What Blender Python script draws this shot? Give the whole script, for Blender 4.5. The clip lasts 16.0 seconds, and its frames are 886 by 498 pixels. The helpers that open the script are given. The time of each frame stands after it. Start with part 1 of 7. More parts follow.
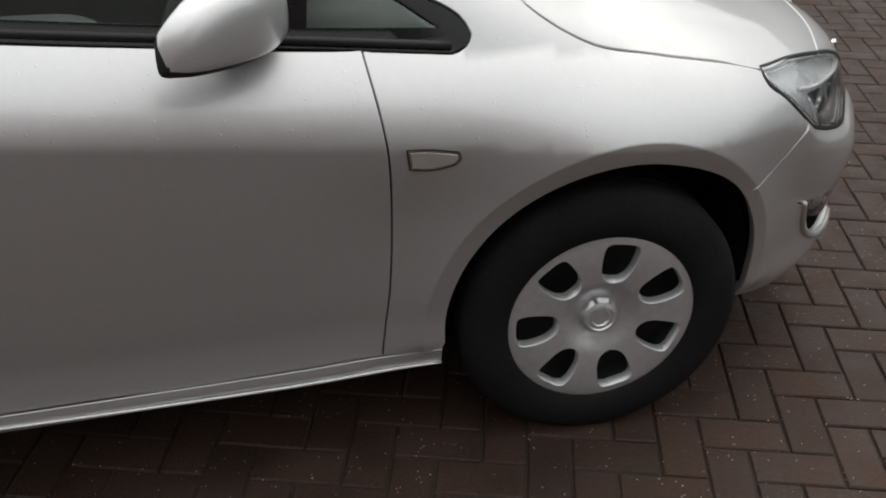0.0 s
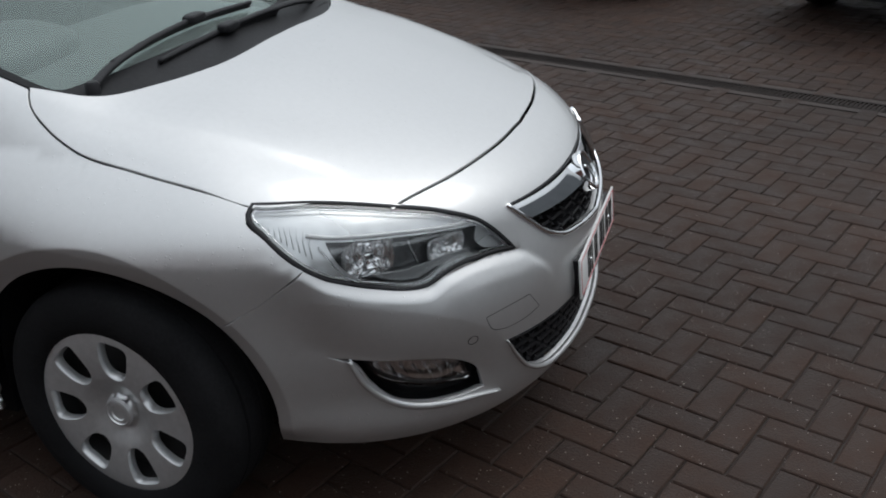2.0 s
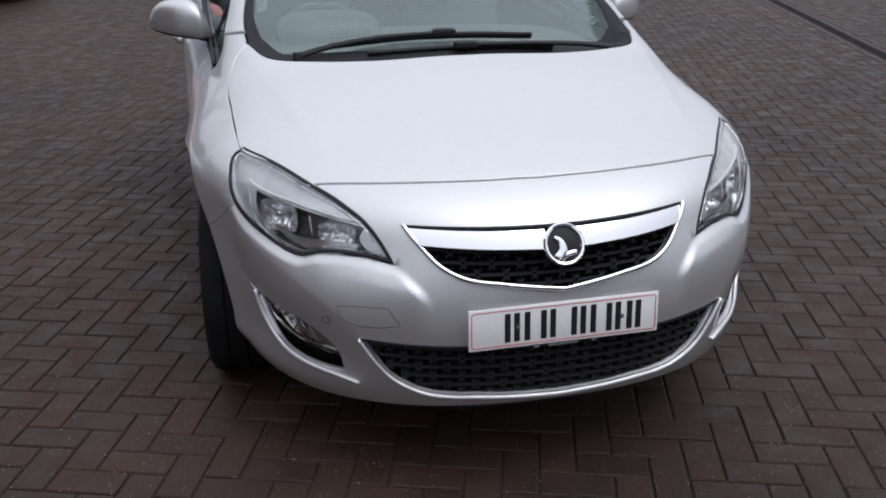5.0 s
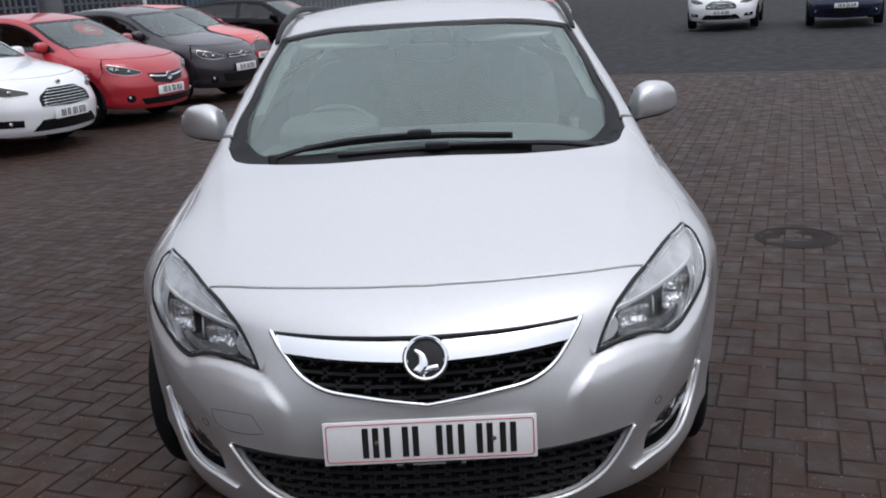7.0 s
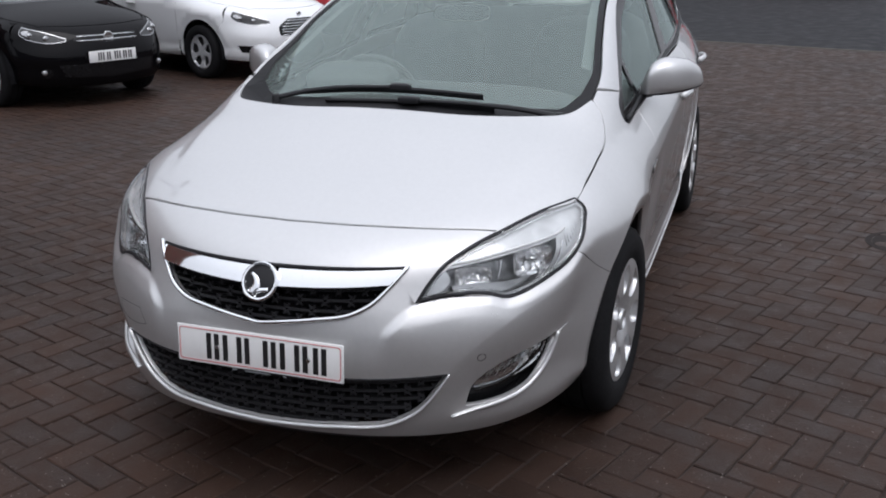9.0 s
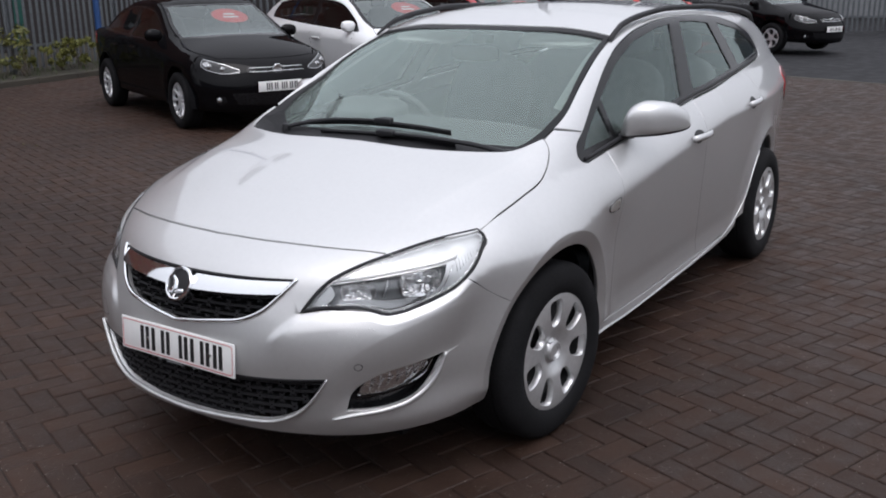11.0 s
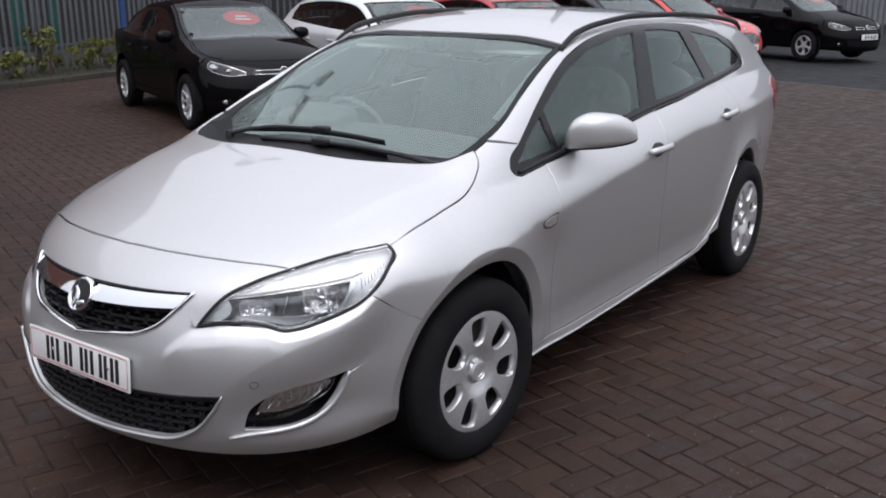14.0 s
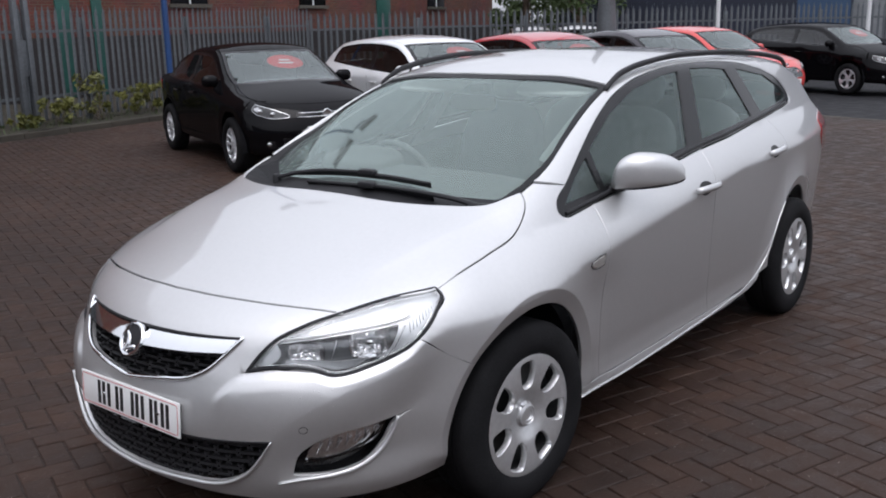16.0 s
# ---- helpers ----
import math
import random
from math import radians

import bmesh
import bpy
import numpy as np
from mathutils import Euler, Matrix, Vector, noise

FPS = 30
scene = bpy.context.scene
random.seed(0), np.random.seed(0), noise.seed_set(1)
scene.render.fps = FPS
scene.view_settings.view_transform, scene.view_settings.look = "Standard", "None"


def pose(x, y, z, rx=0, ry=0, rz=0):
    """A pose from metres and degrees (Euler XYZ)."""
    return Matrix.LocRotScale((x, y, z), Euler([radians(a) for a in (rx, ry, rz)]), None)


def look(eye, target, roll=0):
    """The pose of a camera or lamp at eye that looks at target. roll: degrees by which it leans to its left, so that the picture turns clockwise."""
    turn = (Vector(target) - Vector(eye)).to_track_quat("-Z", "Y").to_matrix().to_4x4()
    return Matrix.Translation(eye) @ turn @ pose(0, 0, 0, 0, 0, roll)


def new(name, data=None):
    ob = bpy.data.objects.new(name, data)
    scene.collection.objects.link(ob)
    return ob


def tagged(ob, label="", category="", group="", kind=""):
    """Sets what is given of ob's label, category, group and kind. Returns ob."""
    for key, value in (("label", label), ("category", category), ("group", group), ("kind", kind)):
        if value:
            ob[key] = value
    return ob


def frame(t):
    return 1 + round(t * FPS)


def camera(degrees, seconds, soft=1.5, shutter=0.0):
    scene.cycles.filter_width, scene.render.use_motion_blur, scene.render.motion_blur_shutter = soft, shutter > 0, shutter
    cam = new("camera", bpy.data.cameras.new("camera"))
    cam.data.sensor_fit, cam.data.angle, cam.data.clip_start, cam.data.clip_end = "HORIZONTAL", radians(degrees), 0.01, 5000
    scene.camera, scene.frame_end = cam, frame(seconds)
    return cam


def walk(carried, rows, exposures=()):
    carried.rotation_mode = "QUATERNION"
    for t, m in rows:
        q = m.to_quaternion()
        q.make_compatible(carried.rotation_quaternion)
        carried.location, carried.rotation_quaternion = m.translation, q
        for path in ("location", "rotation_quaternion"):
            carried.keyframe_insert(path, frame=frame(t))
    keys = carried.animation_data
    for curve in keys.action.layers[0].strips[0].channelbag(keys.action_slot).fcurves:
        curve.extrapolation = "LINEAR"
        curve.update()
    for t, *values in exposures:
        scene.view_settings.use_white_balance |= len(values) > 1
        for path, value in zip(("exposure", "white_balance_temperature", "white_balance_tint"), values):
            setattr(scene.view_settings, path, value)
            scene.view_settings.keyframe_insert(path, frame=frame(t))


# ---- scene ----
cam = camera(50.0, 16.0, soft=1.9)
PATH = [
    (0, (-0.817, -2.427, 1.569), (-0.338, -0.797, 0.513), 1.7),
    (0.5, (-0.266, -2.482, 1.579), (-0.061, -0.807, 0.505), 2.3),
    (1, (0.275, -2.503, 1.582), (0.239, -0.741, 0.637), -1.0),
    (1.5, (0.825, -2.457, 1.584), (0.565, -0.672, 0.721), -1.7),
    (2, (1.346, -2.383, 1.609), (0.764, -0.673, 0.75), -1.9),
    (2.5, (1.756, -2.169, 1.603), (0.789, -0.601, 0.825), -0.9),
    (3, (2.122, -1.914, 1.585), (0.821, -0.652, 0.738), -1.8),
    (3.5, (2.416, -1.646, 1.583), (0.89, -0.692, 0.71), -3.5),
    (4, (2.598, -1.325, 1.586), (0.954, -0.52, 0.781), -1.4),
    (4.5, (2.892, -1.093, 1.576), (1.164, -0.484, 0.774), -0.5),
    (5, (3.049, -0.864, 1.56), (1.246, -0.394, 0.833), 0.1),
    (7.5, (3.098, 0.398, 1.587), (1.197, 0.167, 1.009), -2.8),
    (8, (3.177, 0.731, 1.606), (1.336, 0.282, 0.968), -1.8),
    (8.5, (3.167, 0.997, 1.593), (1.357, 0.452, 0.94), -1.6),
    (9, (3.109, 1.281, 1.601), (1.315, 0.66, 0.972), -0.4),
    (11.3, (2.832, 2.381, 1.634), (1.25, 1.289, 1.082), -0.7),
    (11.5, (2.788, 2.435, 1.636), (1.216, 1.329, 1.084), -0.6),
    (12, (2.669, 2.477, 1.628), (1.114, 1.35, 1.069), -0.1),
    (12.5, (2.626, 2.607, 1.632), (1.114, 1.399, 1.128), -1.2),
    (13, (2.579, 2.625, 1.64), (1.044, 1.433, 1.17), -0.3),
    (13.5, (2.557, 2.558, 1.631), (0.983, 1.421, 1.151), -0.0),
    (14, (2.558, 2.551, 1.637), (1.0, 1.423, 1.087), -0.2),
    (14.5, (2.554, 2.541, 1.647), (1.025, 1.372, 1.1), -0.7),
    (15, (2.547, 2.521, 1.646), (1.025, 1.336, 1.114), -0.8),
    (15.5, (2.547, 2.522, 1.643), (1.02, 1.33, 1.147), -1.0),
    (16, (2.56, 2.524, 1.65), (1.037, 1.317, 1.178), -1.3),
]
LIGHTNESS = [(0, 0.35, 6700, 9), (0.5, 0.75, 6700, 8), (1.0, 0.1, 6400, 7), (1.5, -0.15, 6300, 7), (2.4, -0.15, 6050, 9), (3.0, -0.12, 5950, 11), (3.5, 0.12, 6000, 13), (5, 0.1, 6050, 14), (9, 0.15, 6150, 14), (12, 0.28, 6250, 15), (16, 0.32, 6150, 15)]
walk(cam, [(t, look(eye, target, roll)) for t, eye, target, roll in PATH], LIGHTNESS)

# ---- light ----
world = bpy.data.worlds.new("world")
scene.world = world
world.use_nodes = True
wn, wl = world.node_tree.nodes, world.node_tree.links
sky = wn.new("ShaderNodeTexSky")
sky.sky_type, sky.sun_disc = "NISHITA", False
sky.sun_elevation, sky.sun_rotation = radians(62), radians(50)
sky.air_density, sky.dust_density, sky.ozone_density = 1.0, 6.0, 1.0
cloud = wn.new("ShaderNodeMix")  # an even overcast deck over the clear sky
cloud.data_type = "RGBA"
cloud.inputs["Factor"].default_value = 0.88
cloud.inputs["B"].default_value = (8.8, 9.05, 9.3, 1)
wl.new(sky.outputs["Color"], cloud.inputs["A"])
# an overcast deck is three times brighter overhead than at the horizon
where = wn.new("ShaderNodeTexCoord")
height = wn.new("ShaderNodeSeparateXYZ")
wl.new(where.outputs["Generated"], height.inputs[0])
deck = wn.new("ShaderNodeMapRange")
deck.inputs["To Min"].default_value, deck.inputs["To Max"].default_value = 0.50, 1.26
wl.new(height.outputs["Z"], deck.inputs["Value"])
graded = wn.new("ShaderNodeVectorMath")
graded.operation = "SCALE"
wl.new(cloud.outputs["Result"], graded.inputs[0])
wl.new(deck.outputs["Result"], graded.inputs["Scale"])
wl.new(graded.outputs["Vector"], wn["Background"].inputs["Color"])
wn["Background"].inputs["Strength"].default_value = 0.12
sun = new("sun", bpy.data.lights.new("sun", "SUN"))
sun.data.energy, sun.data.angle, sun.data.color = 0.8, radians(36), (1.0, 0.98, 0.95)
sun.matrix_world = look((0, 0, 30), (-10, -12, 0))


# ---- materials ----
def mat(name, colour, rough=0.5, metal=0.0, grain=0.0, scale=40.0, bump=0.0, coat=0.0, vary=0.0, spec=0.5, rough_vary=0.0, second=None, bump_scale=None):
    """A principled material with two scales of variation, in object space metres."""
    m = bpy.data.materials.new(name)
    m.use_nodes = True
    n, l = m.node_tree.nodes, m.node_tree.links
    p = n["Principled BSDF"]
    p.inputs["Base Color"].default_value = (*colour, 1)
    p.inputs["Roughness"].default_value = rough
    p.inputs["Metallic"].default_value = metal
    p.inputs["Specular IOR Level"].default_value = spec
    p.inputs["Coat Weight"].default_value = coat
    p.inputs["Coat Roughness"].default_value = 0.04
    geo = n.new("ShaderNodeTexCoord")
    if grain or vary or rough_vary:
        fine = n.new("ShaderNodeTexNoise")
        fine.inputs["Scale"].default_value, fine.inputs["Detail"].default_value = scale, 5
        l.new(geo.outputs["Object"], fine.inputs["Vector"])
        broad = n.new("ShaderNodeTexNoise")
        broad.inputs["Scale"].default_value, broad.inputs["Detail"].default_value = scale / 14, 4
        l.new(geo.outputs["Object"], broad.inputs["Vector"])
        both = n.new("ShaderNodeMath")
        both.operation = "MULTIPLY_ADD"
        both.inputs[1].default_value = 0.5
        l.new(fine.outputs["Fac"], both.inputs[0])
        half = n.new("ShaderNodeMath")
        half.operation = "MULTIPLY"
        half.inputs[1].default_value = 0.5
        l.new(broad.outputs["Fac"], half.inputs[0])
        l.new(half.outputs[0], both.inputs[2])
        ramp = n.new("ShaderNodeMapRange")
        ramp.inputs["From Min"].default_value, ramp.inputs["From Max"].default_value = 0.3, 0.7
        l.new(both.outputs[0], ramp.inputs["Value"])
        mix = n.new("ShaderNodeMix")
        mix.data_type = "RGBA"
        a = max(grain, vary)
        dark = second or tuple(c * (1 - a) for c in colour)
        light = tuple(min(1, c * (1 + a)) for c in colour)
        mix.inputs["A"].default_value, mix.inputs["B"].default_value = (*dark, 1), (*light, 1)
        l.new(ramp.outputs["Result"], mix.inputs["Factor"])
        l.new(mix.outputs["Result"], p.inputs["Base Color"])
        if rough_vary:
            rr = n.new("ShaderNodeMapRange")
            rr.inputs["From Min"].default_value, rr.inputs["From Max"].default_value = 0.35, 0.65
            rr.inputs["To Min"].default_value, rr.inputs["To Max"].default_value = rough - rough_vary, rough + rough_vary
            l.new(broad.outputs["Fac"], rr.inputs["Value"])
            l.new(rr.outputs["Result"], p.inputs["Roughness"])
    if bump:
        bn = n.new("ShaderNodeTexNoise")
        bn.inputs["Scale"].default_value, bn.inputs["Detail"].default_value = bump_scale or scale, 6
        l.new(geo.outputs["Object"], bn.inputs["Vector"])
        b = n.new("ShaderNodeBump")
        b.inputs["Strength"].default_value, b.inputs["Distance"].default_value = bump, 0.004
        l.new(bn.outputs["Fac"], b.inputs["Height"])
        l.new(b.outputs["Normal"], p.inputs["Normal"])
    return m


def paint(name, colour, metal, rough, drops=0.5, wet=1.0, spec=0.5):
    """Car paint: flakes under a clear coat, with small rain drops standing on it."""
    m = mat(name, colour, rough, metal, coat=1.0, vary=0.03, scale=900)
    n, l = m.node_tree.nodes, m.node_tree.links
    p = n["Principled BSDF"]
    geo = n.new("ShaderNodeTexCoord")
    vor = n.new("ShaderNodeTexVoronoi")
    vor.inputs["Scale"].default_value, vor.inputs["Randomness"].default_value = 105, 1
    l.new(geo.outputs["Object"], vor.inputs["Vector"])
    spot = n.new("ShaderNodeMapRange")
    spot.inputs["From Min"].default_value, spot.inputs["From Max"].default_value = 0.0, 0.26
    spot.inputs["To Min"].default_value, spot.inputs["To Max"].default_value = 1, 0
    l.new(vor.outputs["Distance"], spot.inputs["Value"])
    some = n.new("ShaderNodeSeparateColor")
    l.new(vor.outputs["Color"], some.inputs["Color"])
    gate = n.new("ShaderNodeMath")
    gate.operation, gate.inputs[1].default_value = "GREATER_THAN", 0.86
    l.new(some.outputs["Red"], gate.inputs[0])
    both = n.new("ShaderNodeMath")
    both.operation = "MULTIPLY"
    l.new(spot.outputs["Result"], both.inputs[0])
    l.new(gate.outputs[0], both.inputs[1])
    b = n.new("ShaderNodeBump")
    b.inputs["Strength"].default_value, b.inputs["Distance"].default_value = drops, 0.0015
    l.new(both.outputs[0], b.inputs["Height"])
    l.new(b.outputs["Normal"], p.inputs["Coat Normal"])
    fl = n.new("ShaderNodeTexNoise")
    fl.inputs["Scale"].default_value = 2500
    l.new(geo.outputs["Object"], fl.inputs["Vector"])
    fb = n.new("ShaderNodeBump")
    fb.inputs["Strength"].default_value, fb.inputs["Distance"].default_value = 0.12, 0.0005
    l.new(fl.outputs["Fac"], fb.inputs["Height"])
    l.new(b.outputs["Normal"], fb.inputs["Normal"])
    l.new(fb.outputs["Normal"], p.inputs["Normal"])
    p.inputs["Coat Weight"].default_value = wet
    p.inputs["Specular IOR Level"].default_value = spec
    return m


def glass(name, tint, gloss=0.03, ior=1.6, shine=(1, 1, 1), film=0.0):
    """Tinted glass; film is the share of its face under fine rain, which scatters light."""
    m = bpy.data.materials.new(name)
    m.use_nodes = True
    n, l = m.node_tree.nodes, m.node_tree.links
    n.remove(n["Principled BSDF"])
    tr = n.new("ShaderNodeBsdfTransparent")
    tr.inputs["Color"].default_value = (*tint, 1)
    gl = n.new("ShaderNodeBsdfGlossy")
    gl.inputs["Roughness"].default_value = gloss
    fr = n.new("ShaderNodeFresnel")
    fr.inputs["IOR"].default_value = ior
    gl.inputs["Color"].default_value = (*shine, 1)
    mx = n.new("ShaderNodeMixShader")
    l.new(fr.outputs[0], mx.inputs[0])
    l.new(tr.outputs[0], mx.inputs[1])
    l.new(gl.outputs[0], mx.inputs[2])
    rain = n.new("ShaderNodeBsdfDiffuse")
    rain.inputs["Color"].default_value = (0.70, 0.80, 0.77, 1)
    tc = n.new("ShaderNodeTexCoord")
    drops = n.new("ShaderNodeTexNoise")
    drops.inputs["Scale"].default_value, drops.inputs["Detail"].default_value = 70, 8
    l.new(tc.outputs["Object"], drops.inputs["Vector"])
    share = n.new("ShaderNodeMapRange")
    share.inputs["From Min"].default_value, share.inputs["From Max"].default_value = 0.3, 0.7
    share.inputs["To Min"].default_value, share.inputs["To Max"].default_value = film * 0.75, film * 1.25
    l.new(drops.outputs["Fac"], share.inputs["Value"])
    wet = n.new("ShaderNodeMixShader")
    l.new(share.outputs["Result"], wet.inputs[0])
    l.new(mx.outputs[0], wet.inputs[1])
    l.new(rain.outputs[0], wet.inputs[2])
    l.new(wet.outputs[0], n["Material Output"].inputs["Surface"])
    return m


SILVER = paint("silver_paint", (0.60, 0.60, 0.60), 0.76, 0.44)
BLACK_PAINT = paint("black_paint", (0.003, 0.0028, 0.0035), 0.0, 0.5, wet=0.35, spec=0.0)
WHITE_PAINT = paint("white_paint", (0.78, 0.79, 0.80), 0.0, 0.3)
RED_PAINT = paint("red_paint", (0.42, 0.02, 0.03), 0.1, 0.3)
ORANGE_RED = paint("bright_red_paint", (0.62, 0.03, 0.02), 0.0, 0.3)
PURPLE_GREY = paint("dark_grey_paint", (0.030, 0.025, 0.032), 0.4, 0.4, spec=0.2)
BLUE_PAINT = paint("dark_blue_paint", (0.008, 0.012, 0.04), 0.1, 0.3, spec=0.1)
TRIM = mat("black_plastic", (0.018, 0.018, 0.020), 0.5, spec=0.25, grain=0.3, scale=300, bump=0.15)
GLOSS_BLACK = mat("gloss_black", (0.008, 0.008, 0.009), 0.14, grain=0.2, scale=60, spec=0.3)
# near-black of hidden car parts; behind the grilles it stands in for shade
DARK = mat("dark_parts_and_shade", (0.013, 0.013, 0.0145), 0.95, grain=0.4, scale=30, spec=0.05)
CHROME = mat("chrome", (0.86, 0.87, 0.88), 0.06, 1.0, grain=0.02, scale=50)
REFLECTOR = mat("lamp_reflector", (0.93, 0.93, 0.94), 0.16, 1.0, grain=0.03, scale=50)
LAMP_DARK = mat("lamp_dark_bezel", (0.24, 0.243, 0.248), 0.22, 0.75, grain=0.15, scale=50)
FRIT = mat("black_screen_edge", (0.018, 0.018, 0.0195), 0.5, grain=0.3, scale=80, spec=0.15, bump=0.1)
LAMP_DIM = mat("shaded_lamp", (0.045, 0.046, 0.048), 0.4, 0.0, grain=0.35, scale=30, spec=0.4)
LAMP_BROW = mat("lamp_brow", (0.66, 0.67, 0.68), 0.3, 0.5, vary=0.3, scale=22, rough_vary=0.1)
LAMP_GREY = mat("lamp_shelf_grey", (0.46, 0.465, 0.47), 0.2, 0.8, grain=0.15, scale=60)
LAMP_SILVER = mat("lamp_housing", (0.90, 0.90, 0.90), 0.3, 0.15, grain=0.04, scale=50)
SATIN = mat("satin_chrome", (0.72, 0.73, 0.74), 0.2, 1.0, grain=0.03, scale=50)
HUBCAP = mat("hubcap_silver", (0.64, 0.645, 0.65), 0.36, 0.7, vary=0.12, scale=60, coat=0.3)
ALLOY = mat("alloy_silver", (0.62, 0.63, 0.65), 0.3, 0.45, vary=0.08, scale=60)
RUBBER = mat("tyre_rubber", (0.0125, 0.0125, 0.0135), 0.8, spec=0.10, grain=0.35, scale=120, bump=0.25)
PLATE_WHITE = mat("plate_white", (0.80, 0.80, 0.79), 0.3, grain=0.03, scale=60)
PLATE_YELLOW = mat("plate_yellow", (0.75, 0.55, 0.06), 0.3, grain=0.03, scale=60)
INK = mat("plate_ink", (0.015, 0.015, 0.016), 0.35, grain=0.1, scale=60)
PINK = mat("plate_edge", (0.55, 0.16, 0.16), 0.4, grain=0.05, scale=60)
SEAT = mat("seat_cloth", (0.22, 0.225, 0.23), 0.9, grain=0.3, scale=400, bump=0.3)
DASH = mat("dash_plastic", (0.10, 0.103, 0.105), 0.6, grain=0.2, scale=300, bump=0.2)
LINER = mat("headliner", (0.40, 0.40, 0.39), 0.95, grain=0.1, scale=300)
RED_LENS = mat("red_lens", (0.35, 0.012, 0.015), 0.12, grain=0.1, scale=40, coat=1)
AMBER = mat("indicator_lens", (0.62, 0.61, 0.58), 0.15, 0.6, grain=0.12, scale=60, coat=1)
WINDSCREEN = glass("windscreen_glass", (0.90, 1.0, 0.965), 0.03, 1.65, (0.84, 1.0, 0.95), 0.10)
SIDE_GLASS = glass("side_glass", (0.84, 0.93, 0.905), 0.03, 1.6, (0.84, 0.98, 0.95), 0.02)
DARK_GLASS = glass("dark_glass", (0.16, 0.19, 0.19))
LENS = glass("lens_glass", (0.97, 0.98, 0.98), 0.02, 1.55)


def brick_material():
    m = mat("wet_brick", (0.0352, 0.0197, 0.0136), 0.60, grain=0.42, scale=90, bump=0.9, rough_vary=0.14, spec=0.27, bump_scale=160)
    n, l = m.node_tree.nodes, m.node_tree.links
    p = n["Principled BSDF"]
    src = p.inputs["Base Color"].links[0].from_socket
    geo = n.new("ShaderNodeNewGeometry")
    info = n.new("ShaderNodeObjectInfo")
    add = n.new("ShaderNodeMath")
    add.operation = "ADD"
    l.new(geo.outputs["Random Per Island"], add.inputs[0])
    l.new(info.outputs["Random"], add.inputs[1])
    frac = n.new("ShaderNodeMath")
    frac.operation = "FRACT"
    l.new(add.outputs[0], frac.inputs[0])
    hue = n.new("ShaderNodeValToRGB")
    e = hue.color_ramp.elements
    e[0].color, e[1].color = (0.84, 0.85, 0.89, 1), (1.12, 1.05, 1.0, 1)
    e.new(0.5).color = (0.95, 0.92, 0.92, 1)
    l.new(frac.outputs[0], hue.inputs["Fac"])
    mul = n.new("ShaderNodeMix")
    mul.data_type, mul.blend_type = "RGBA", "MULTIPLY"
    mul.inputs["Factor"].default_value = 1
    l.new(src, mul.inputs["A"])
    l.new(hue.outputs["Color"], mul.inputs["B"])
    # small pale specks at random
    tc = n.new("ShaderNodeTexCoord")
    vor = n.new("ShaderNodeTexVoronoi")
    vor.inputs["Scale"].default_value = 120
    l.new(geo.outputs["Position"], vor.inputs["Vector"])
    sep = n.new("ShaderNodeSeparateColor")
    l.new(vor.outputs["Color"], sep.inputs["Color"])
    g1 = n.new("ShaderNodeMath")
    g1.operation, g1.inputs[1].default_value = "GREATER_THAN", 0.94
    l.new(sep.outputs["Red"], g1.inputs[0])
    g2 = n.new("ShaderNodeMath")
    g2.operation, g2.inputs[1].default_value = "LESS_THAN", 0.22
    l.new(vor.outputs["Distance"], g2.inputs[0])
    g = n.new("ShaderNodeMath")
    g.operation = "MULTIPLY"
    l.new(g1.outputs[0], g.inputs[0])
    l.new(g2.outputs[0], g.inputs[1])
    mx = n.new("ShaderNodeMix")
    mx.data_type = "RGBA"
    l.new(g.outputs[0], mx.inputs["Factor"])
    l.new(mul.outputs["Result"], mx.inputs["A"])
    mx.inputs["B"].default_value = (0.30, 0.27, 0.25, 1)
    # damp patches and oil marks, some metres wide
    big = n.new("ShaderNodeTexNoise")
    big.inputs["Scale"].default_value, big.inputs["Detail"].default_value = 0.55, 5
    l.new(geo.outputs["Position"], big.inputs["Vector"])
    damp = n.new("ShaderNodeMapRange")
    damp.inputs["From Min"].default_value, damp.inputs["From Max"].default_value = 0.35, 0.68
    damp.inputs["To Min"].default_value, damp.inputs["To Max"].default_value = 0.72, 1.2
    l.new(big.outputs["Fac"], damp.inputs["Value"])
    sc = n.new("ShaderNodeVectorMath")
    sc.operation = "SCALE"
    l.new(mx.outputs["Result"], sc.inputs[0])
    l.new(damp.outputs["Result"], sc.inputs["Scale"])
    l.new(sc.outputs["Vector"], p.inputs["Base Color"])
    return m


BRICK = brick_material()
JOINT = mat("joint_sand", (0.026, 0.018, 0.0145), 0.85, grain=0.4, scale=80, bump=0.5)
ASPHALT = mat("asphalt", (0.020, 0.020, 0.022), 0.75, spec=0.15, grain=0.35, scale=60, bump=0.6, rough_vary=0.12, bump_scale=120)
GRIT = mat("pale_grit", (0.34, 0.31, 0.28), 0.7, grain=0.3, scale=300)
STONE = mat("kerb_concrete", (0.085, 0.075, 0.06), 0.7, grain=0.3, scale=40, bump=0.4)
KERBSTONE = mat("mossy_kerb", (0.036, 0.030, 0.021), 0.8, grain=0.45, scale=25, bump=0.4)
SOIL = mat("soil", (0.024, 0.0205, 0.012), 0.9, grain=0.5, scale=30, bump=0.8)
GALV = mat("galvanised_steel", (0.115, 0.125, 0.135), 0.55, 0.35, grain=0.3, scale=30, bump=0.1)
PILLAR = mat("pillar_lining", (0.15, 0.16, 0.155), 0.9, grain=0.1, scale=300)
CAST = mat("cast_iron", (0.022, 0.018, 0.0165), 0.75, spec=0.1, grain=0.3, scale=80, bump=0.3)
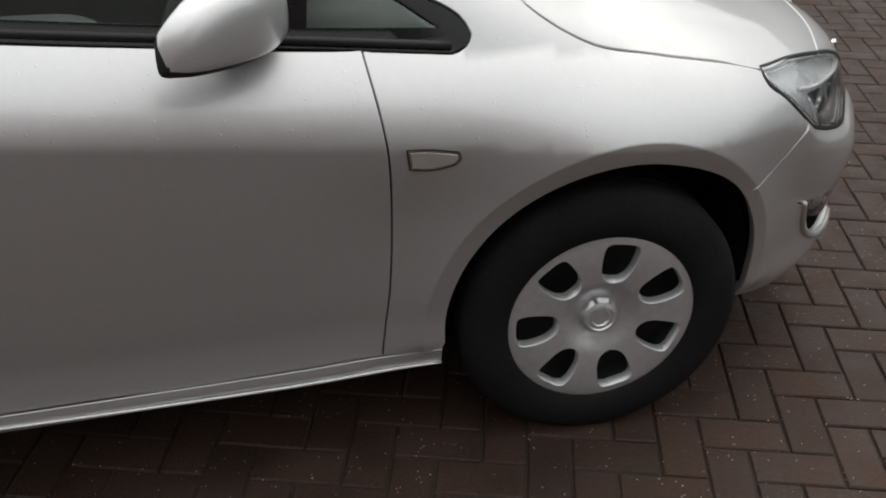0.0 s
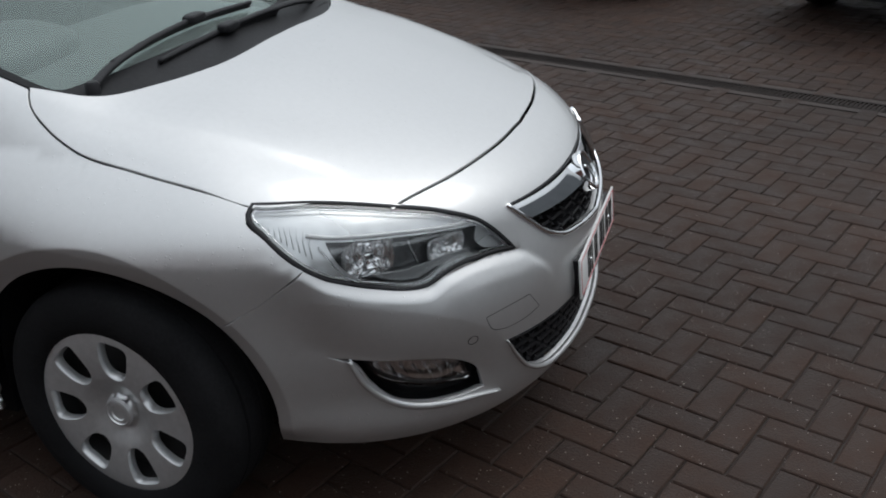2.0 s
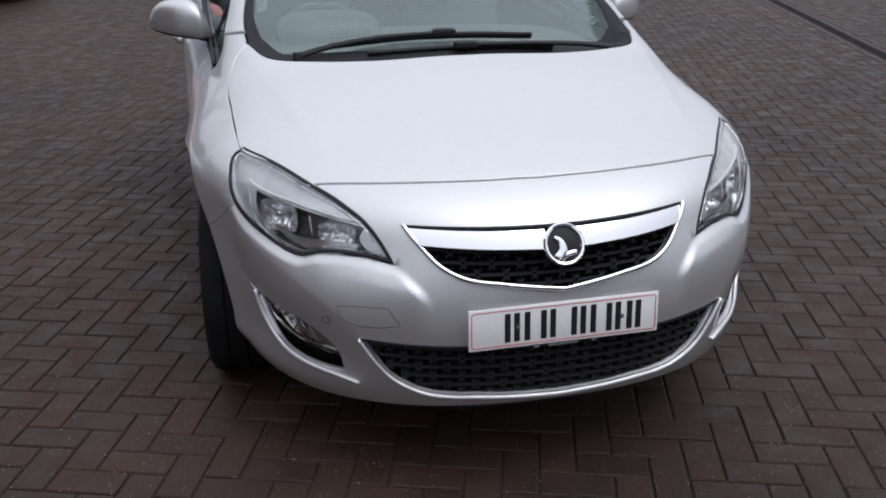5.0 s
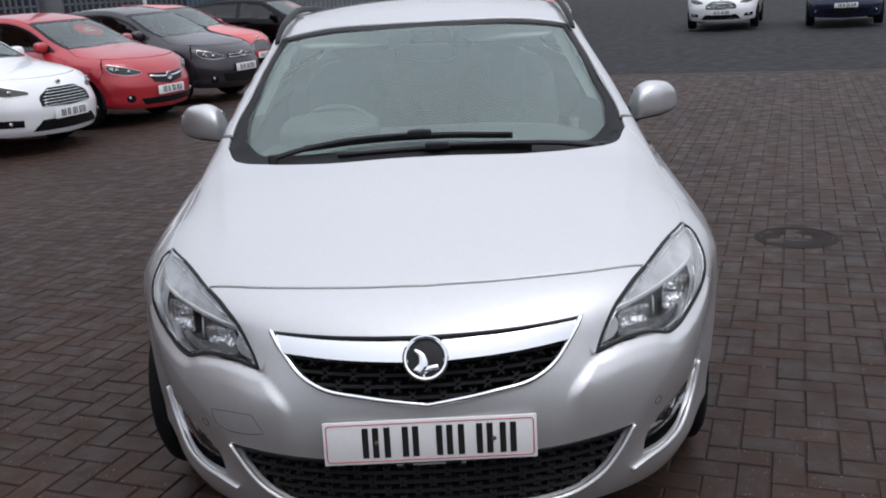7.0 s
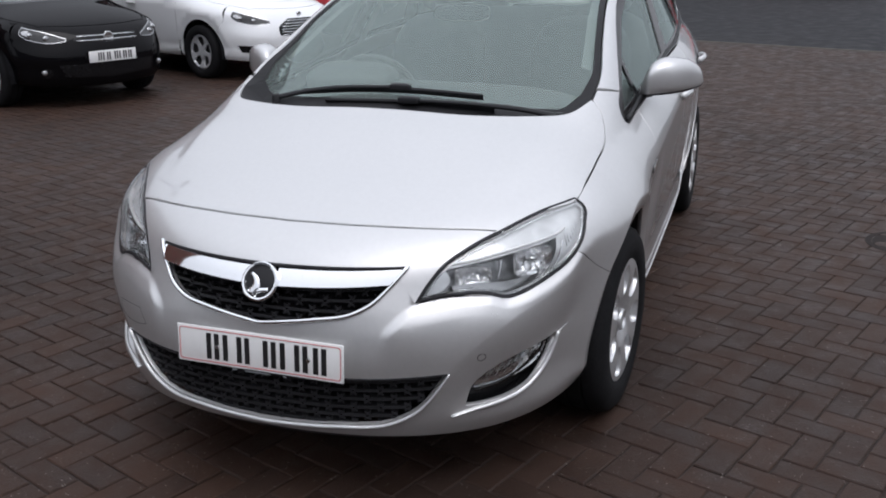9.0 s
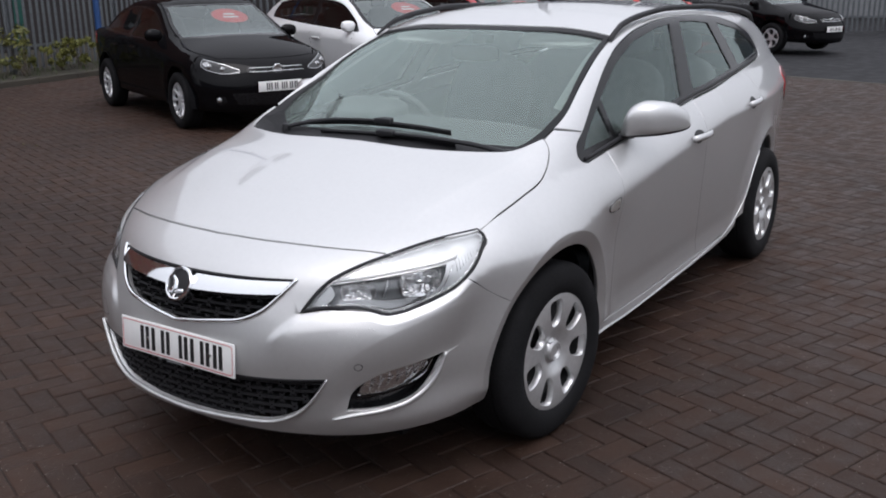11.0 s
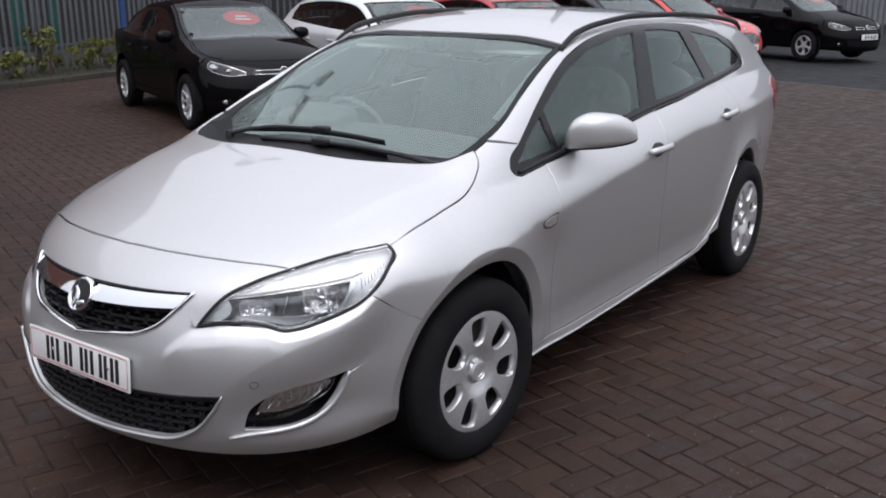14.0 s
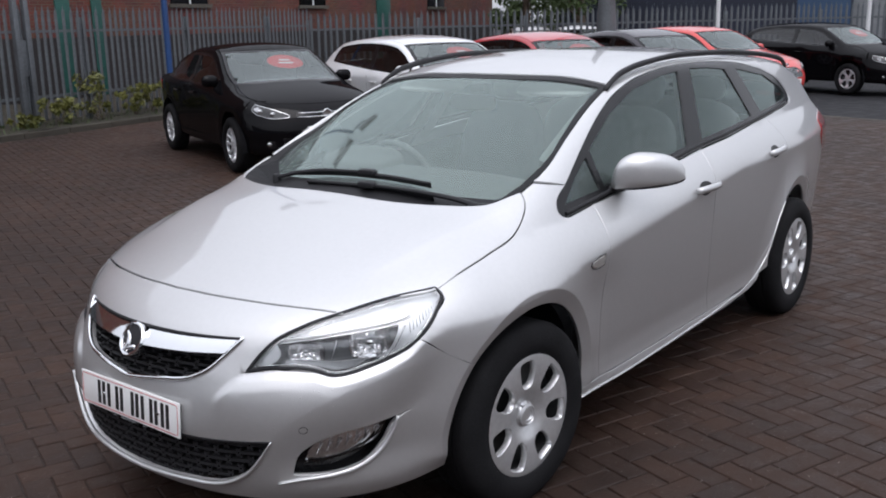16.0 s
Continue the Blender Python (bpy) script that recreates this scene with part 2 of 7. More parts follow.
GREEN_PAINT = mat("green_painted_steel", (0.012, 0.075, 0.06), 0.5, grain=0.3, scale=10, bump=0.1)
BLUE_STEEL = mat("blue_painted_steel", (0.015, 0.055, 0.17), 0.45, grain=0.2, scale=10)
BLUE_CLAD = mat("blue_cladding", (0.028, 0.062, 0.125), 0.5, grain=0.2, scale=8)
GREY_CLAD = mat("grey_cladding", (0.17, 0.18, 0.19), 0.6, grain=0.25, scale=5)
# near-black tone for the lowest 1.5 m of the brick wall
PLINTH = mat("dark_brick_plinth", (0.020, 0.0165, 0.0165), 0.75, grain=0.45, scale=9, bump=0.3, vary=0.3)
NAVY = mat("navy_cladding", (0.012, 0.016, 0.032), 0.5, grain=0.3, scale=6)
LEAF = mat("yellow_green_leaf", (0.13, 0.125, 0.022), 0.6, vary=0.5, scale=25, second=(0.045, 0.058, 0.014))
LEAF_DARK = mat("dark_green_leaf", (0.05, 0.08, 0.02), 0.6, vary=0.5, scale=20)
WOOD = mat("twig", (0.09, 0.065, 0.045), 0.8, grain=0.3, scale=60)
STICKER = mat("red_sticker", (0.60, 0.03, 0.03), 0.4, grain=0.05, scale=30)
PALE = mat("pale_paint", (0.70, 0.71, 0.72), 0.4, grain=0.05, scale=20)
STEEL_DARK = mat("dark_steel_wheel", (0.02, 0.02, 0.021), 0.5, 0.3, grain=0.2, scale=60)


# ---- shape helpers ----
def mesh_of(name, verts, faces, material, normals=None, smooth=True):
    me = bpy.data.meshes.new(name)
    me.from_pydata([tuple(map(float, v)) for v in verts], [], [tuple(map(int, q)) for q in faces])
    me.validate()
    me.materials.append(material)
    if smooth:
        me.polygons.foreach_set("use_smooth", [True] * len(me.polygons))
    if normals is not None and len(normals) == len(me.vertices):
        me.normals_split_custom_set_from_vertices([tuple(map(float, q)) for q in normals])
    return me


def put(name, me, parent=None, label="", at=None):
    ob = new(name, me)
    if parent is not None:
        ob.parent = parent
    if at is not None:
        ob.matrix_basis = at
    return tagged(ob, label)


def thing(name, label, category, at=None, group="", kind=""):
    ob = new(name)
    ob.empty_display_size = 0.1
    if at is not None:
        ob.matrix_basis = at
    return tagged(ob, label, category, group, kind)


def part(name, bm, material, parent=None, label="", at=None, smooth=False):
    """Links a bmesh as one mesh object under a thing or a part."""
    me = bpy.data.meshes.new(name)
    bm.to_mesh(me)
    bm.free()
    me.materials.append(material)
    if smooth:
        me.polygons.foreach_set("use_smooth", [True] * len(me.polygons))
        me.set_sharp_from_angle(angle=radians(40))
    return put(name, me, parent, label, at)


def box_bm(x0, x1, y0, y1, z0, z1, bevel=0.0, segments=2, bm=None):
    b = bm or bmesh.new()
    made = bmesh.ops.create_cube(b, size=1, matrix=Matrix.Translation(((x0 + x1) / 2, (y0 + y1) / 2, (z0 + z1) / 2)) @ Matrix.Diagonal((x1 - x0, y1 - y0, z1 - z0, 1)))
    if bevel:
        edges = {e for v in made["verts"] for e in v.link_edges}
        bmesh.ops.bevel(b, geom=list(edges), offset=bevel, segments=segments, affect="EDGES", profile=0.5)
    return b


def box(name, x0, x1, y0, y1, z0, z1, material, parent=None, label="", bevel=0.0, at=None):
    return part(name, box_bm(x0, x1, y0, y1, z0, z1, bevel), material, parent, label, at, smooth=bevel > 0)


def curve(points, step=0.02, closed=False):
    """Points along a smooth line through the given ones."""
    p = [np.array(q, float) for q in points]
    n = len(p)
    out = []
    spans = n if closed else n - 1
    for i in range(spans):
        a, b = p[i], p[(i + 1) % n]
        before = p[i - 1] if closed or i else 2 * a - b
        after = p[(i + 2) % n] if closed or i + 2 < n else 2 * b - a
        k = max(1, int(np.ceil(np.linalg.norm(b - a) / step)))
        # chord-length tangents keep the line from overshooting
        d0, d1, d2 = (max(1e-6, np.linalg.norm(v)) for v in (a - before, b - a, after - b))
        m1 = (d1 * d1 * (a - before) / d0 + d0 * (b - a)) / (d0 + d1)
        m2 = (d2 * (b - a) + d1 * d1 * (after - b) / d2) / (d1 + d2)
        for j in range(k):
            t = j / k
            out.append((2 * t**3 - 3 * t**2 + 1) * a + (t**3 - 2 * t**2 + t) * m1 + (-2 * t**3 + 3 * t**2) * b + (t**3 - t**2) * m2)
    if not closed:
        out.append(p[-1])
    return out


def loop(*runs, step=0.02):
    """One closed outline made of smooth runs that meet in corners."""
    out = []
    for run in runs:
        for q in curve(run, step):
            if not out or np.linalg.norm(q - out[-1]) > step * 0.2:
                out.append(q)
    if np.linalg.norm(out[0] - out[-1]) < step * 0.2:
        out.pop()
    return out


def arc(cx, cz, r, a0, a1, n=24):
    return [(cx + r * math.cos(radians(a0 + (a1 - a0) * i / n)), cz + r * math.sin(radians(a0 + (a1 - a0) * i / n))) for i in range(n + 1)]


def inside(points, poly):
    points, poly = np.asarray(points), np.asarray(poly)
    res = np.zeros(len(points), bool)
    a, b = poly, np.roll(poly, -1, 0)
    for (x0, y0), (x1, y1) in zip(a, b):
        if y0 == y1:
            continue
        hit = ((y0 > points[:, 1]) != (y1 > points[:, 1])) & (points[:, 0] < (x1 - x0) * (points[:, 1] - y0) / (y1 - y0) + x0)
        res ^= hit
    return res


def flat_mesh(outline, holes=(), step=0.03, extra=()):
    """Triangles that fill an outline with holes: points, triangles, boundary loops."""
    from_loops = [np.array(outline)] + [np.array(h) for h in holes]
    pts = np.concatenate(from_loops)
    lo, hi = pts[: len(outline)].min(0), pts[: len(outline)].max(0)
    gx, gy = np.meshgrid(np.arange(lo[0], hi[0], step), np.arange(lo[1], hi[1], step * 0.9))
    gx = gx + (np.arange(gx.shape[0]) % 2)[:, None] * step / 2
    grid = np.stack([gx.ravel(), gy.ravel()], 1)
    keep = inside(grid, outline)
    for h in holes:
        keep &= ~inside(grid, h)
    grid = grid[keep]
    if len(grid):
        near = np.full(len(grid), 1e9)
        for i in range(0, len(pts), 64):
            near = np.minimum(near, np.linalg.norm(grid[:, None] - pts[None, i : i + 64], axis=2).min(1))
        grid = grid[near > step * 0.55]
    if len(extra):
        extra = np.asarray(extra, float)
        ok = inside(extra, outline)
        for h in holes:
            ok &= ~inside(extra, h)
        extra = extra[ok]
        d = np.full(len(extra), 1e9)
        for i in range(0, len(pts), 64):
            d = np.minimum(d, np.linalg.norm(extra[:, None] - pts[None, i : i + 64], axis=2).min(1))
        extra = extra[d > 0.004]
        d = np.full(len(grid), 1e9)
        for i in range(0, len(extra), 64):
            d = np.minimum(d, np.linalg.norm(grid[:, None] - extra[None, i : i + 64], axis=2).min(1))
        grid = np.concatenate([grid[d > step * 0.6], extra])
    allp = np.concatenate([pts, grid]) if len(grid) else pts
    edges, loops, at = [], [], 0
    for l in from_loops:
        idx = list(range(at, at + len(l)))
        loops.append(idx)
        edges += [(idx[i], idx[(i + 1) % len(idx)]) for i in range(len(idx))]
        at += len(l)
    from mathutils.geometry import delaunay_2d_cdt
    v, e, f_, ov, oe, of = delaunay_2d_cdt([Vector(p) for p in allp], edges, [], 0, 1e-6)
    v = np.array([(q.x, q.y) for q in v])
    tri = np.array([t for t in f_ if len(t) == 3])
    mid = v[tri].mean(1)
    ok = inside(mid, outline)
    for h in holes:
        ok &= ~inside(mid, h)
    tri = tri[ok]
    # the first of the points given that each result point stands for
    back = {}
    for i, o in enumerate(ov):
        for q in o:
            back[q] = i
    loops = [[back[i] for i in l] for l in loops]
    # counter-clockwise
    a, b, c = v[tri[:, 0]], v[tri[:, 1]], v[tri[:, 2]]
    flip = (b[:, 0] - a[:, 0]) * (c[:, 1] - a[:, 1]) - (b[:, 1] - a[:, 1]) * (c[:, 0] - a[:, 0]) < 0
    tri[flip] = tri[flip][:, ::-1]
    return v, tri, loops


def skin(v2, tri, loops, place, flange=0.012, flip=False):
    """Lays a flat mesh on a surface. place: 2D points to places and normals. Edges are turned in."""
    P, N = place(v2)
    verts, norms, faces = [P], [N], [tri[:, ::-1] if flip else tri]
    count = len(P)
    faces = [tuple(t) for t in faces[0]]
    if flange:
        for idx in loops:
            p, n = P[idx], N[idx]
            tang = np.roll(p, -1, 0) - np.roll(p, 1, 0)
            lat = np.cross(tang, n)
            lat /= np.linalg.norm(lat, axis=1)[:, None] + 1e-9
            area = 0.0
            q = v2[idx]
            area = np.sum(q[:, 0] * np.roll(q[:, 1], -1) - np.roll(q[:, 0], -1) * q[:, 1])
            if area < 0:
                lat = -lat
            if idx is not loops[0]:
                lat = -lat
            if flip:
                lat = -lat
            r1, r2 = p - n * 0.003 + lat * 0.0012, p - n * flange + lat * 0.0012
            k = len(idx)
            verts += [r1, r2]
            norms += [(lat + n * 0.4), lat]
            for s in (0, 1):
                for i in range(k):
                    o = (i + 1) % k
                    quad = (idx[i], idx[o], count + o, count + i) if s == 0 else (count + i, count + o, count + k + o, count + k + i)
                    faces.append(quad if ((area < 0) == (not flip)) != (idx is not loops[0]) else quad[::-1])
            count += 2 * k
    norms = np.concatenate(norms)
    norms = norms / (np.linalg.norm(norms, axis=1)[:, None] + 1e-9)
    return np.concatenate(verts), faces, norms


def pchip(x, xs, ys):
    """A smooth line through points that never overshoots them."""
    xs, ys, x = np.asarray(xs, float), np.asarray(ys, float), np.asarray(x, float)
    h = np.diff(xs)
    d = np.diff(ys) / h
    m = np.empty_like(xs)
    m[0], m[-1] = d[0], d[-1]
    a, b = d[:-1], d[1:]
    w1, w2 = 2 * h[1:] + h[:-1], h[1:] + 2 * h[:-1]
    with np.errstate(divide="ignore", invalid="ignore"):
        m[1:-1] = np.where(a * b > 0, (w1 + w2) / (w1 / a + w2 / b), 0)
    i = np.clip(np.searchsorted(xs, x) - 1, 0, len(xs) - 2)
    t = (x - xs[i]) / h[i]
    v = (2 * t**3 - 3 * t**2 + 1) * ys[i] + (t**3 - 2 * t**2 + t) * h[i] * m[i] + (-2 * t**3 + 3 * t**2) * ys[i + 1] + (t**3 - t**2) * h[i] * m[i + 1]
    v = np.where(x < xs[0], ys[0] + (x - xs[0]) * m[0], v)
    return np.where(x > xs[-1], ys[-1] + (x - xs[-1]) * m[-1], v)


def sstep(a, b, x):
    t = np.clip((x - a) / (b - a), 0, 1)
    return t * t * (3 - 2 * t)


class Body:
    """The smooth outside of a car: x ahead of the front axle, y to its left, z up. Inside where f < 0."""

    wheelbase, axle_z, tail, x0, half = 2.685, 0.325, -3.74, 0.25, 0.905
    crease, crease_rise, crease_run = 0.83, 0.10, 1.3
    top_x = [-3.75, -3.5, -3.1, -2.6, -2.1, -1.65, -1.3, -1.0, -0.9, -0.5, -0.1, -0.02, 0.2, 0.45, 0.65, 0.78, 0.9, 1.05]
    top_z = [1.16, 1.30, 1.405, 1.455, 1.482, 1.488, 1.468, 1.418, 1.393, 1.245, 1.085, 1.055, 1.0, 0.925, 0.862, 0.815, 0.755, 0.66]
    nose_z = [0.15, 0.20, 0.25, 0.34, 0.47, 0.55, 0.62, 0.70, 0.76, 0.82, 0.9]
    nose_a = [0.60, 0.655, 0.69, 0.712, 0.722, 0.717, 0.705, 0.68, 0.655, 0.615, 0.52]
    low_z = [0.15, 0.24, 0.30, 0.335, 0.37, 0.46, 0.60, 0.72, 0.80]
    low_y = [0.74, 0.815, 0.852, 0.855, 0.853, 0.868, 0.886, 0.897, 0.903]
    front_taper, rear_taper, rear_from = 0.035, 0.06, -1.8
    tumble = 0.46
    bulge = 0.0
    shelf = None
    arch_z, lip, flare_out, soft_from, low_front = 0.325, 0.463, 0.010, None, None
    ridge = False

    def side(self, x, z):
        zc = self.crease + self.crease_rise * np.clip(-0.45 - x, -0.6, self.crease_run)
        low = pchip(z, self.low_z, self.low_y)
        if self.low_front is not None:  # the bumper is rounder at its foot than the doors
            low = low + (pchip(z, *self.low_front) - low) * sstep(0.12, 0.36, x)
        dz = np.maximum(z - zc, 0)
        up = self.half - np.where(dz < 0.16, 0.42 * dz + 1.7 * dz**2, 0.1107 + self.tumble * (dz - 0.16) - 0.03 * (dz - 0.16) ** 2)
        k = 0.014
        if self.soft_from is not None:  # the crease fades out towards the front wing
            k = k + 0.026 * sstep(self.soft_from - 0.35, self.soft_from, x)
        s = -k * np.logaddexp(-low / k, -up / k) + (k - 0.014) * 0.69 * np.exp(-(((z - zc) / 0.12) ** 2))
        return s - self.front_taper * sstep(-0.1, 0.75, x) - self.rear_taper * np.clip(self.rear_from - x, 0, 2) ** 2

    def flare(self, x, z):
        out = 0
        for wx in (0.0, -self.wheelbase):
            r = np.hypot(x - wx - 0.02, z - self.arch_z)
            out = out + (self.flare_out * np.clip((self.lip + 0.157 - np.maximum(r, self.lip)) / 0.157, 0, 1) ** 2 - 0.24 * np.clip(self.lip - r, 0, 0.055)) * sstep(0.27, 0.33, z)
        return out

    def top(self, x, y):
        z = pchip(x, self.top_x, self.top_z) - 0.16 * np.abs(y) ** 2.3
        if self.ridge:  # the fold along each side of the bonnet
            d = np.abs(y) - self.fold(x)
            z = z + 0.0055 * np.exp(-((d / np.where(d < 0, 0.11, 0.030)) ** 2)) * sstep(-0.30, -0.12, x) * sstep(0.56, 0.36, x)
        return z

    def fold(self, x):
        return 0.682 - 0.215 * (np.asarray(x) + 0.1)

    def f(self, x, y, z):
        y = np.abs(y)
        s = np.maximum(self.side(x, z) + self.flare(x, z), 0.05)
        n = pchip(z, [0.2, 0.47, 0.70, 0.85], [2.4, 2.45, 2.0, 2.0])
        n = np.clip(n, 1.8, 2.6)
        a = np.maximum(pchip(z, self.nose_z, self.nose_a), 0.05)
        a = a + self.bulge * np.clip(1 - (y / 0.55) ** 2, 0, 1)
        xx = np.maximum(x - self.x0, 0)
        g = s * (((xx / a) ** n + (y / s) ** n) ** (1 / n) - 1)
        if self.shelf is not None:
            g = g - self.shelf(x, y, z)
        tt = (z - self.top(x, y)) * 0.9
        k = 0.028 + 0.02 * sstep(-0.6, 0.0, x) * sstep(1.05, 0.5, x) - 0.012 * sstep(-0.9, -1.1, x)
        m = k * np.logaddexp(g / k, tt / k)
        back = self.tail - x + 0.10 * np.maximum(z - 0.95, 0) * 3
        return 0.03 * np.logaddexp(m / 0.03, back / 0.03)

    def normal(self, P):
        h = 0.0015
        x, y, z = P.T
        g = np.stack([self.f(x + h, y, z) - self.f(x - h, y, z), self.f(x, y + h, z) - self.f(x, y - h, z), self.f(x, y, z + h) - self.f(x, y, z - h)], 1)
        return g / (np.linalg.norm(g, axis=1)[:, None] + 1e-9)

    def find(self, base, way, lo, hi):
        lo, hi = np.full(len(base), lo), np.full(len(base), hi)
        for _ in range(30):
            mid = (lo + hi) / 2
            p = base + way * mid[:, None]
            deep = self.f(p[:, 0], p[:, 1], p[:, 2]) < 0
            lo, hi = np.where(deep, mid, lo), np.where(deep, hi, mid)
        return base + way * lo[:, None]

    def on(self, v2, view, sign=1, out=0.0):
        """Places and normals on the body of points drawn in a view: side (x, z), top (x, y), front (angle * 0.85, z), rear (y, z)."""
        v2 = np.asarray(v2, float)
        o = np.zeros(len(v2))
        if view == "side":
            base, way = np.stack([v2[:, 0], o, v2[:, 1]], 1), np.tile([0.0, 1, 0], (len(v2), 1))
            P = self.find(base, way, 0.05, 1.3)
        elif view == "top":
            base, way = np.stack([v2[:, 0], v2[:, 1], o], 1), np.tile([0.0, 0, 1], (len(v2), 1))
            P = self.find(base, way, 0.45, 1.9)
        elif view == "rear":
            base, way = np.stack([o - 2.4, v2[:, 0], v2[:, 1]], 1), np.tile([-1.0, 0, 0], (len(v2), 1))
            P = self.find(base, way, 0.1, 2.4)
        else:
            th = v2[:, 0] / 0.85
            base, way = np.stack([o, o, v2[:, 1]], 1), np.stack([np.cos(th), np.sin(th), o], 1)
            P = self.find(base, way, 0.1, 1.4)
        N = self.normal(P)
        P = P + N * (np.array([out(*q) for q in v2])[:, None] if callable(out) else out)
        if sign < 0:
            P, N = P * [1, -1, 1], N * [1, -1, 1]
        return P, N

    def panel(self, name, view, outline, material, parent, label="", holes=(), step=0.03, out=0.0, flange=0.012, sign=1, extra=()):
        v2, tri, loops = flat_mesh(outline, holes, step, extra)
        flip = (view in ("side", "rear")) != (sign < 0)
        v, f_, n = skin(v2, tri, loops, lambda q: self.on(q, view, sign, out), flange, flip)
        return put(name, mesh_of(name, v, f_, material, n), parent, label)

    def strip(self, name, view, line, width, height, material, parent, label="", sign=1, out=0.0, closed=False, sides=8):
        """A rounded bead that runs on the body along a line."""
        P, N = self.on(np.array(line), view, sign, out)
        return put(name, bead(name, P, N, width, height, material, closed, sides), parent, label)


def bead(name, P, N, width, height, material, closed=False, sides=8):
    n = len(P)
    tang = np.roll(P, -1, 0) - np.roll(P, 1, 0)
    if not closed:
        tang[0], tang[-1] = P[1] - P[0], P[-1] - P[-2]
    side = np.cross(tang, N)
    side /= np.linalg.norm(side, axis=1)[:, None] + 1e-9
    w, h = np.broadcast_to(width, n), np.broadcast_to(height, n)
    verts, faces = [], []
    for i in range(n):
        for j in range(sides):
            a = 2 * math.pi * j / sides
            verts.append(P[i] + side[i] * (w[i] / 2 * math.cos(a)) + N[i] * (h[i] / 2 * math.sin(a)))
    for i in range(n if closed else n - 1):
        for j in range(sides):
            a, b = i * sides + j, i * sides + (j + 1) % sides
            c, d = ((i + 1) % n) * sides + (j + 1) % sides, ((i + 1) % n) * sides + j
            faces.append((a, b, c, d))
    if not closed:
        faces += [tuple(range(sides))[::-1], tuple(range((n - 1) * sides, n * sides))]
    return mesh_of(name, verts, faces, material)


def lathe(name, profile, material, axis="y", n=48, sharp=True):
    """A turned shape; profile: (along the axis, radius)."""
    verts, faces = [], []
    k = len(profile)
    for i in range(n):
        a = 2 * math.pi * i / n
        for s, r in profile:
            c, d = r * math.cos(a), r * math.sin(a)
            verts.append((c, s, d) if axis == "y" else (s, c, d) if axis == "x" else (c, d, s))
    for i in range(n):
        for j in range(k - 1):
            a, b = i * k + j, ((i + 1) % n) * k + j
            faces.append((a, a + 1, b + 1, b))
    me = mesh_of(name, verts, faces, material)
    bm = bmesh.new()
    bm.from_mesh(me)
    bmesh.ops.remove_doubles(bm, verts=bm.verts, dist=1e-5)
    bmesh.ops.recalc_face_normals(bm, faces=bm.faces)
    bm.to_mesh(me)
    bm.free()
    if sharp:
        me.set_sharp_from_angle(angle=radians(45))
    return me


def disc_face(name, radius, holes, depth, material, flange=0.02, step=0.012):
    """A wheel's face in the plane x, z that looks along +y, dished by depth(r)."""
    outline = [np.array(q) for q in arc(0, 0, radius, 0, 360, 72)[:-1]]
    v2, tri, loops = flat_mesh(outline, holes, step)

    def place(q):
        r = np.hypot(q[:, 0], q[:, 1])
        y = depth(r)
        slope = (depth(r + 0.001) - depth(r - 0.001)) / 0.002
        n = np.stack([-slope * q[:, 0] / (r + 1e-6), np.ones(len(q)), -slope * q[:, 1] / (r + 1e-6)], 1)
        return np.stack([q[:, 0], y, q[:, 1]], 1), n / np.linalg.norm(n, axis=1)[:, None]

    v, f_, n = skin(v2, tri, loops, place, flange, True)
    return mesh_of(name, v, f_, material, n)


# ---- the silver estate car ----
FALL = 0.0053  # the yard falls gently towards the fence


def deg(points):
    return [(radians(a) * 0.85, z) for a, z in points]


def number_plate(name, parent, at, chars, width=0.52, material=PLATE_WHITE, edge=True):
    """A flat plate in the plane y, z that looks along +x, with plain bars in place of its characters."""
    bm = box_bm(0, 0.006, -width / 2, width / 2, -0.0555, 0.0555, 0.0025)
    plate = part(name, bm, material, parent, at=at, smooth=True)
    if edge:
        w, h = width / 2 - 0.008, 0.0475
        pts = []
        for cy, cz, a in ((w, h, 0), (-w, h, 90), (-w, -h, 180), (w, -h, 270)):
            for q in range(0, 91, 30):
                r = 0.008
                pts.append((0.0065, (abs(cy) - r) * (1 if cy > 0 else -1) + r * math.cos(radians(a + q)), (abs(cz) - r) * (1 if cz > 0 else -1) + r * math.sin(radians(a + q))))
        P = np.array(pts)
        put("border", bead("border", P, np.tile([1.0, 0, 0], (len(P), 1)), 0.003, 0.002, PINK, True, 6), plate, "thin red border line")
    step = width * 0.1115
    y = width * 0.365
    for ch in chars:
        if ch == " ":
            y -= step * 0.45
            continue
        for off in ((-0.0125, 0.0125) if ch == "2" else (0.0,)):
            b = box_bm(0.006, 0.0075, y + off - 0.0075, y + off + 0.0075, -0.0385, 0.0385)
            part("bar", b, INK, plate)
        y -= step * (0.98 if ch == "2" else 0.70)
    return plate


def hubcap_holes(count, r0, r1, w0, w1, turn=0.0):
    out = []
    for i in range(count):
        a = 2 * math.pi * i / count + turn
        c, s = math.cos(a), math.sin(a)
        raw = [(r0, -w0 * 0.55), (r0 - 0.006, 0), (r0, w0 * 0.55), (r0 + (r1 - r0) * 0.5, w1), (r1 - 0.006, w1 * 0.92), (r1, 0), (r1 - 0.006, -w1 * 0.92), (r0 + (r1 - r0) * 0.5, -w1)]
        out.append([np.array((u * c - v * s, u * s + v * c)) for u, v in curve(raw, 0.008, True)])
    return out


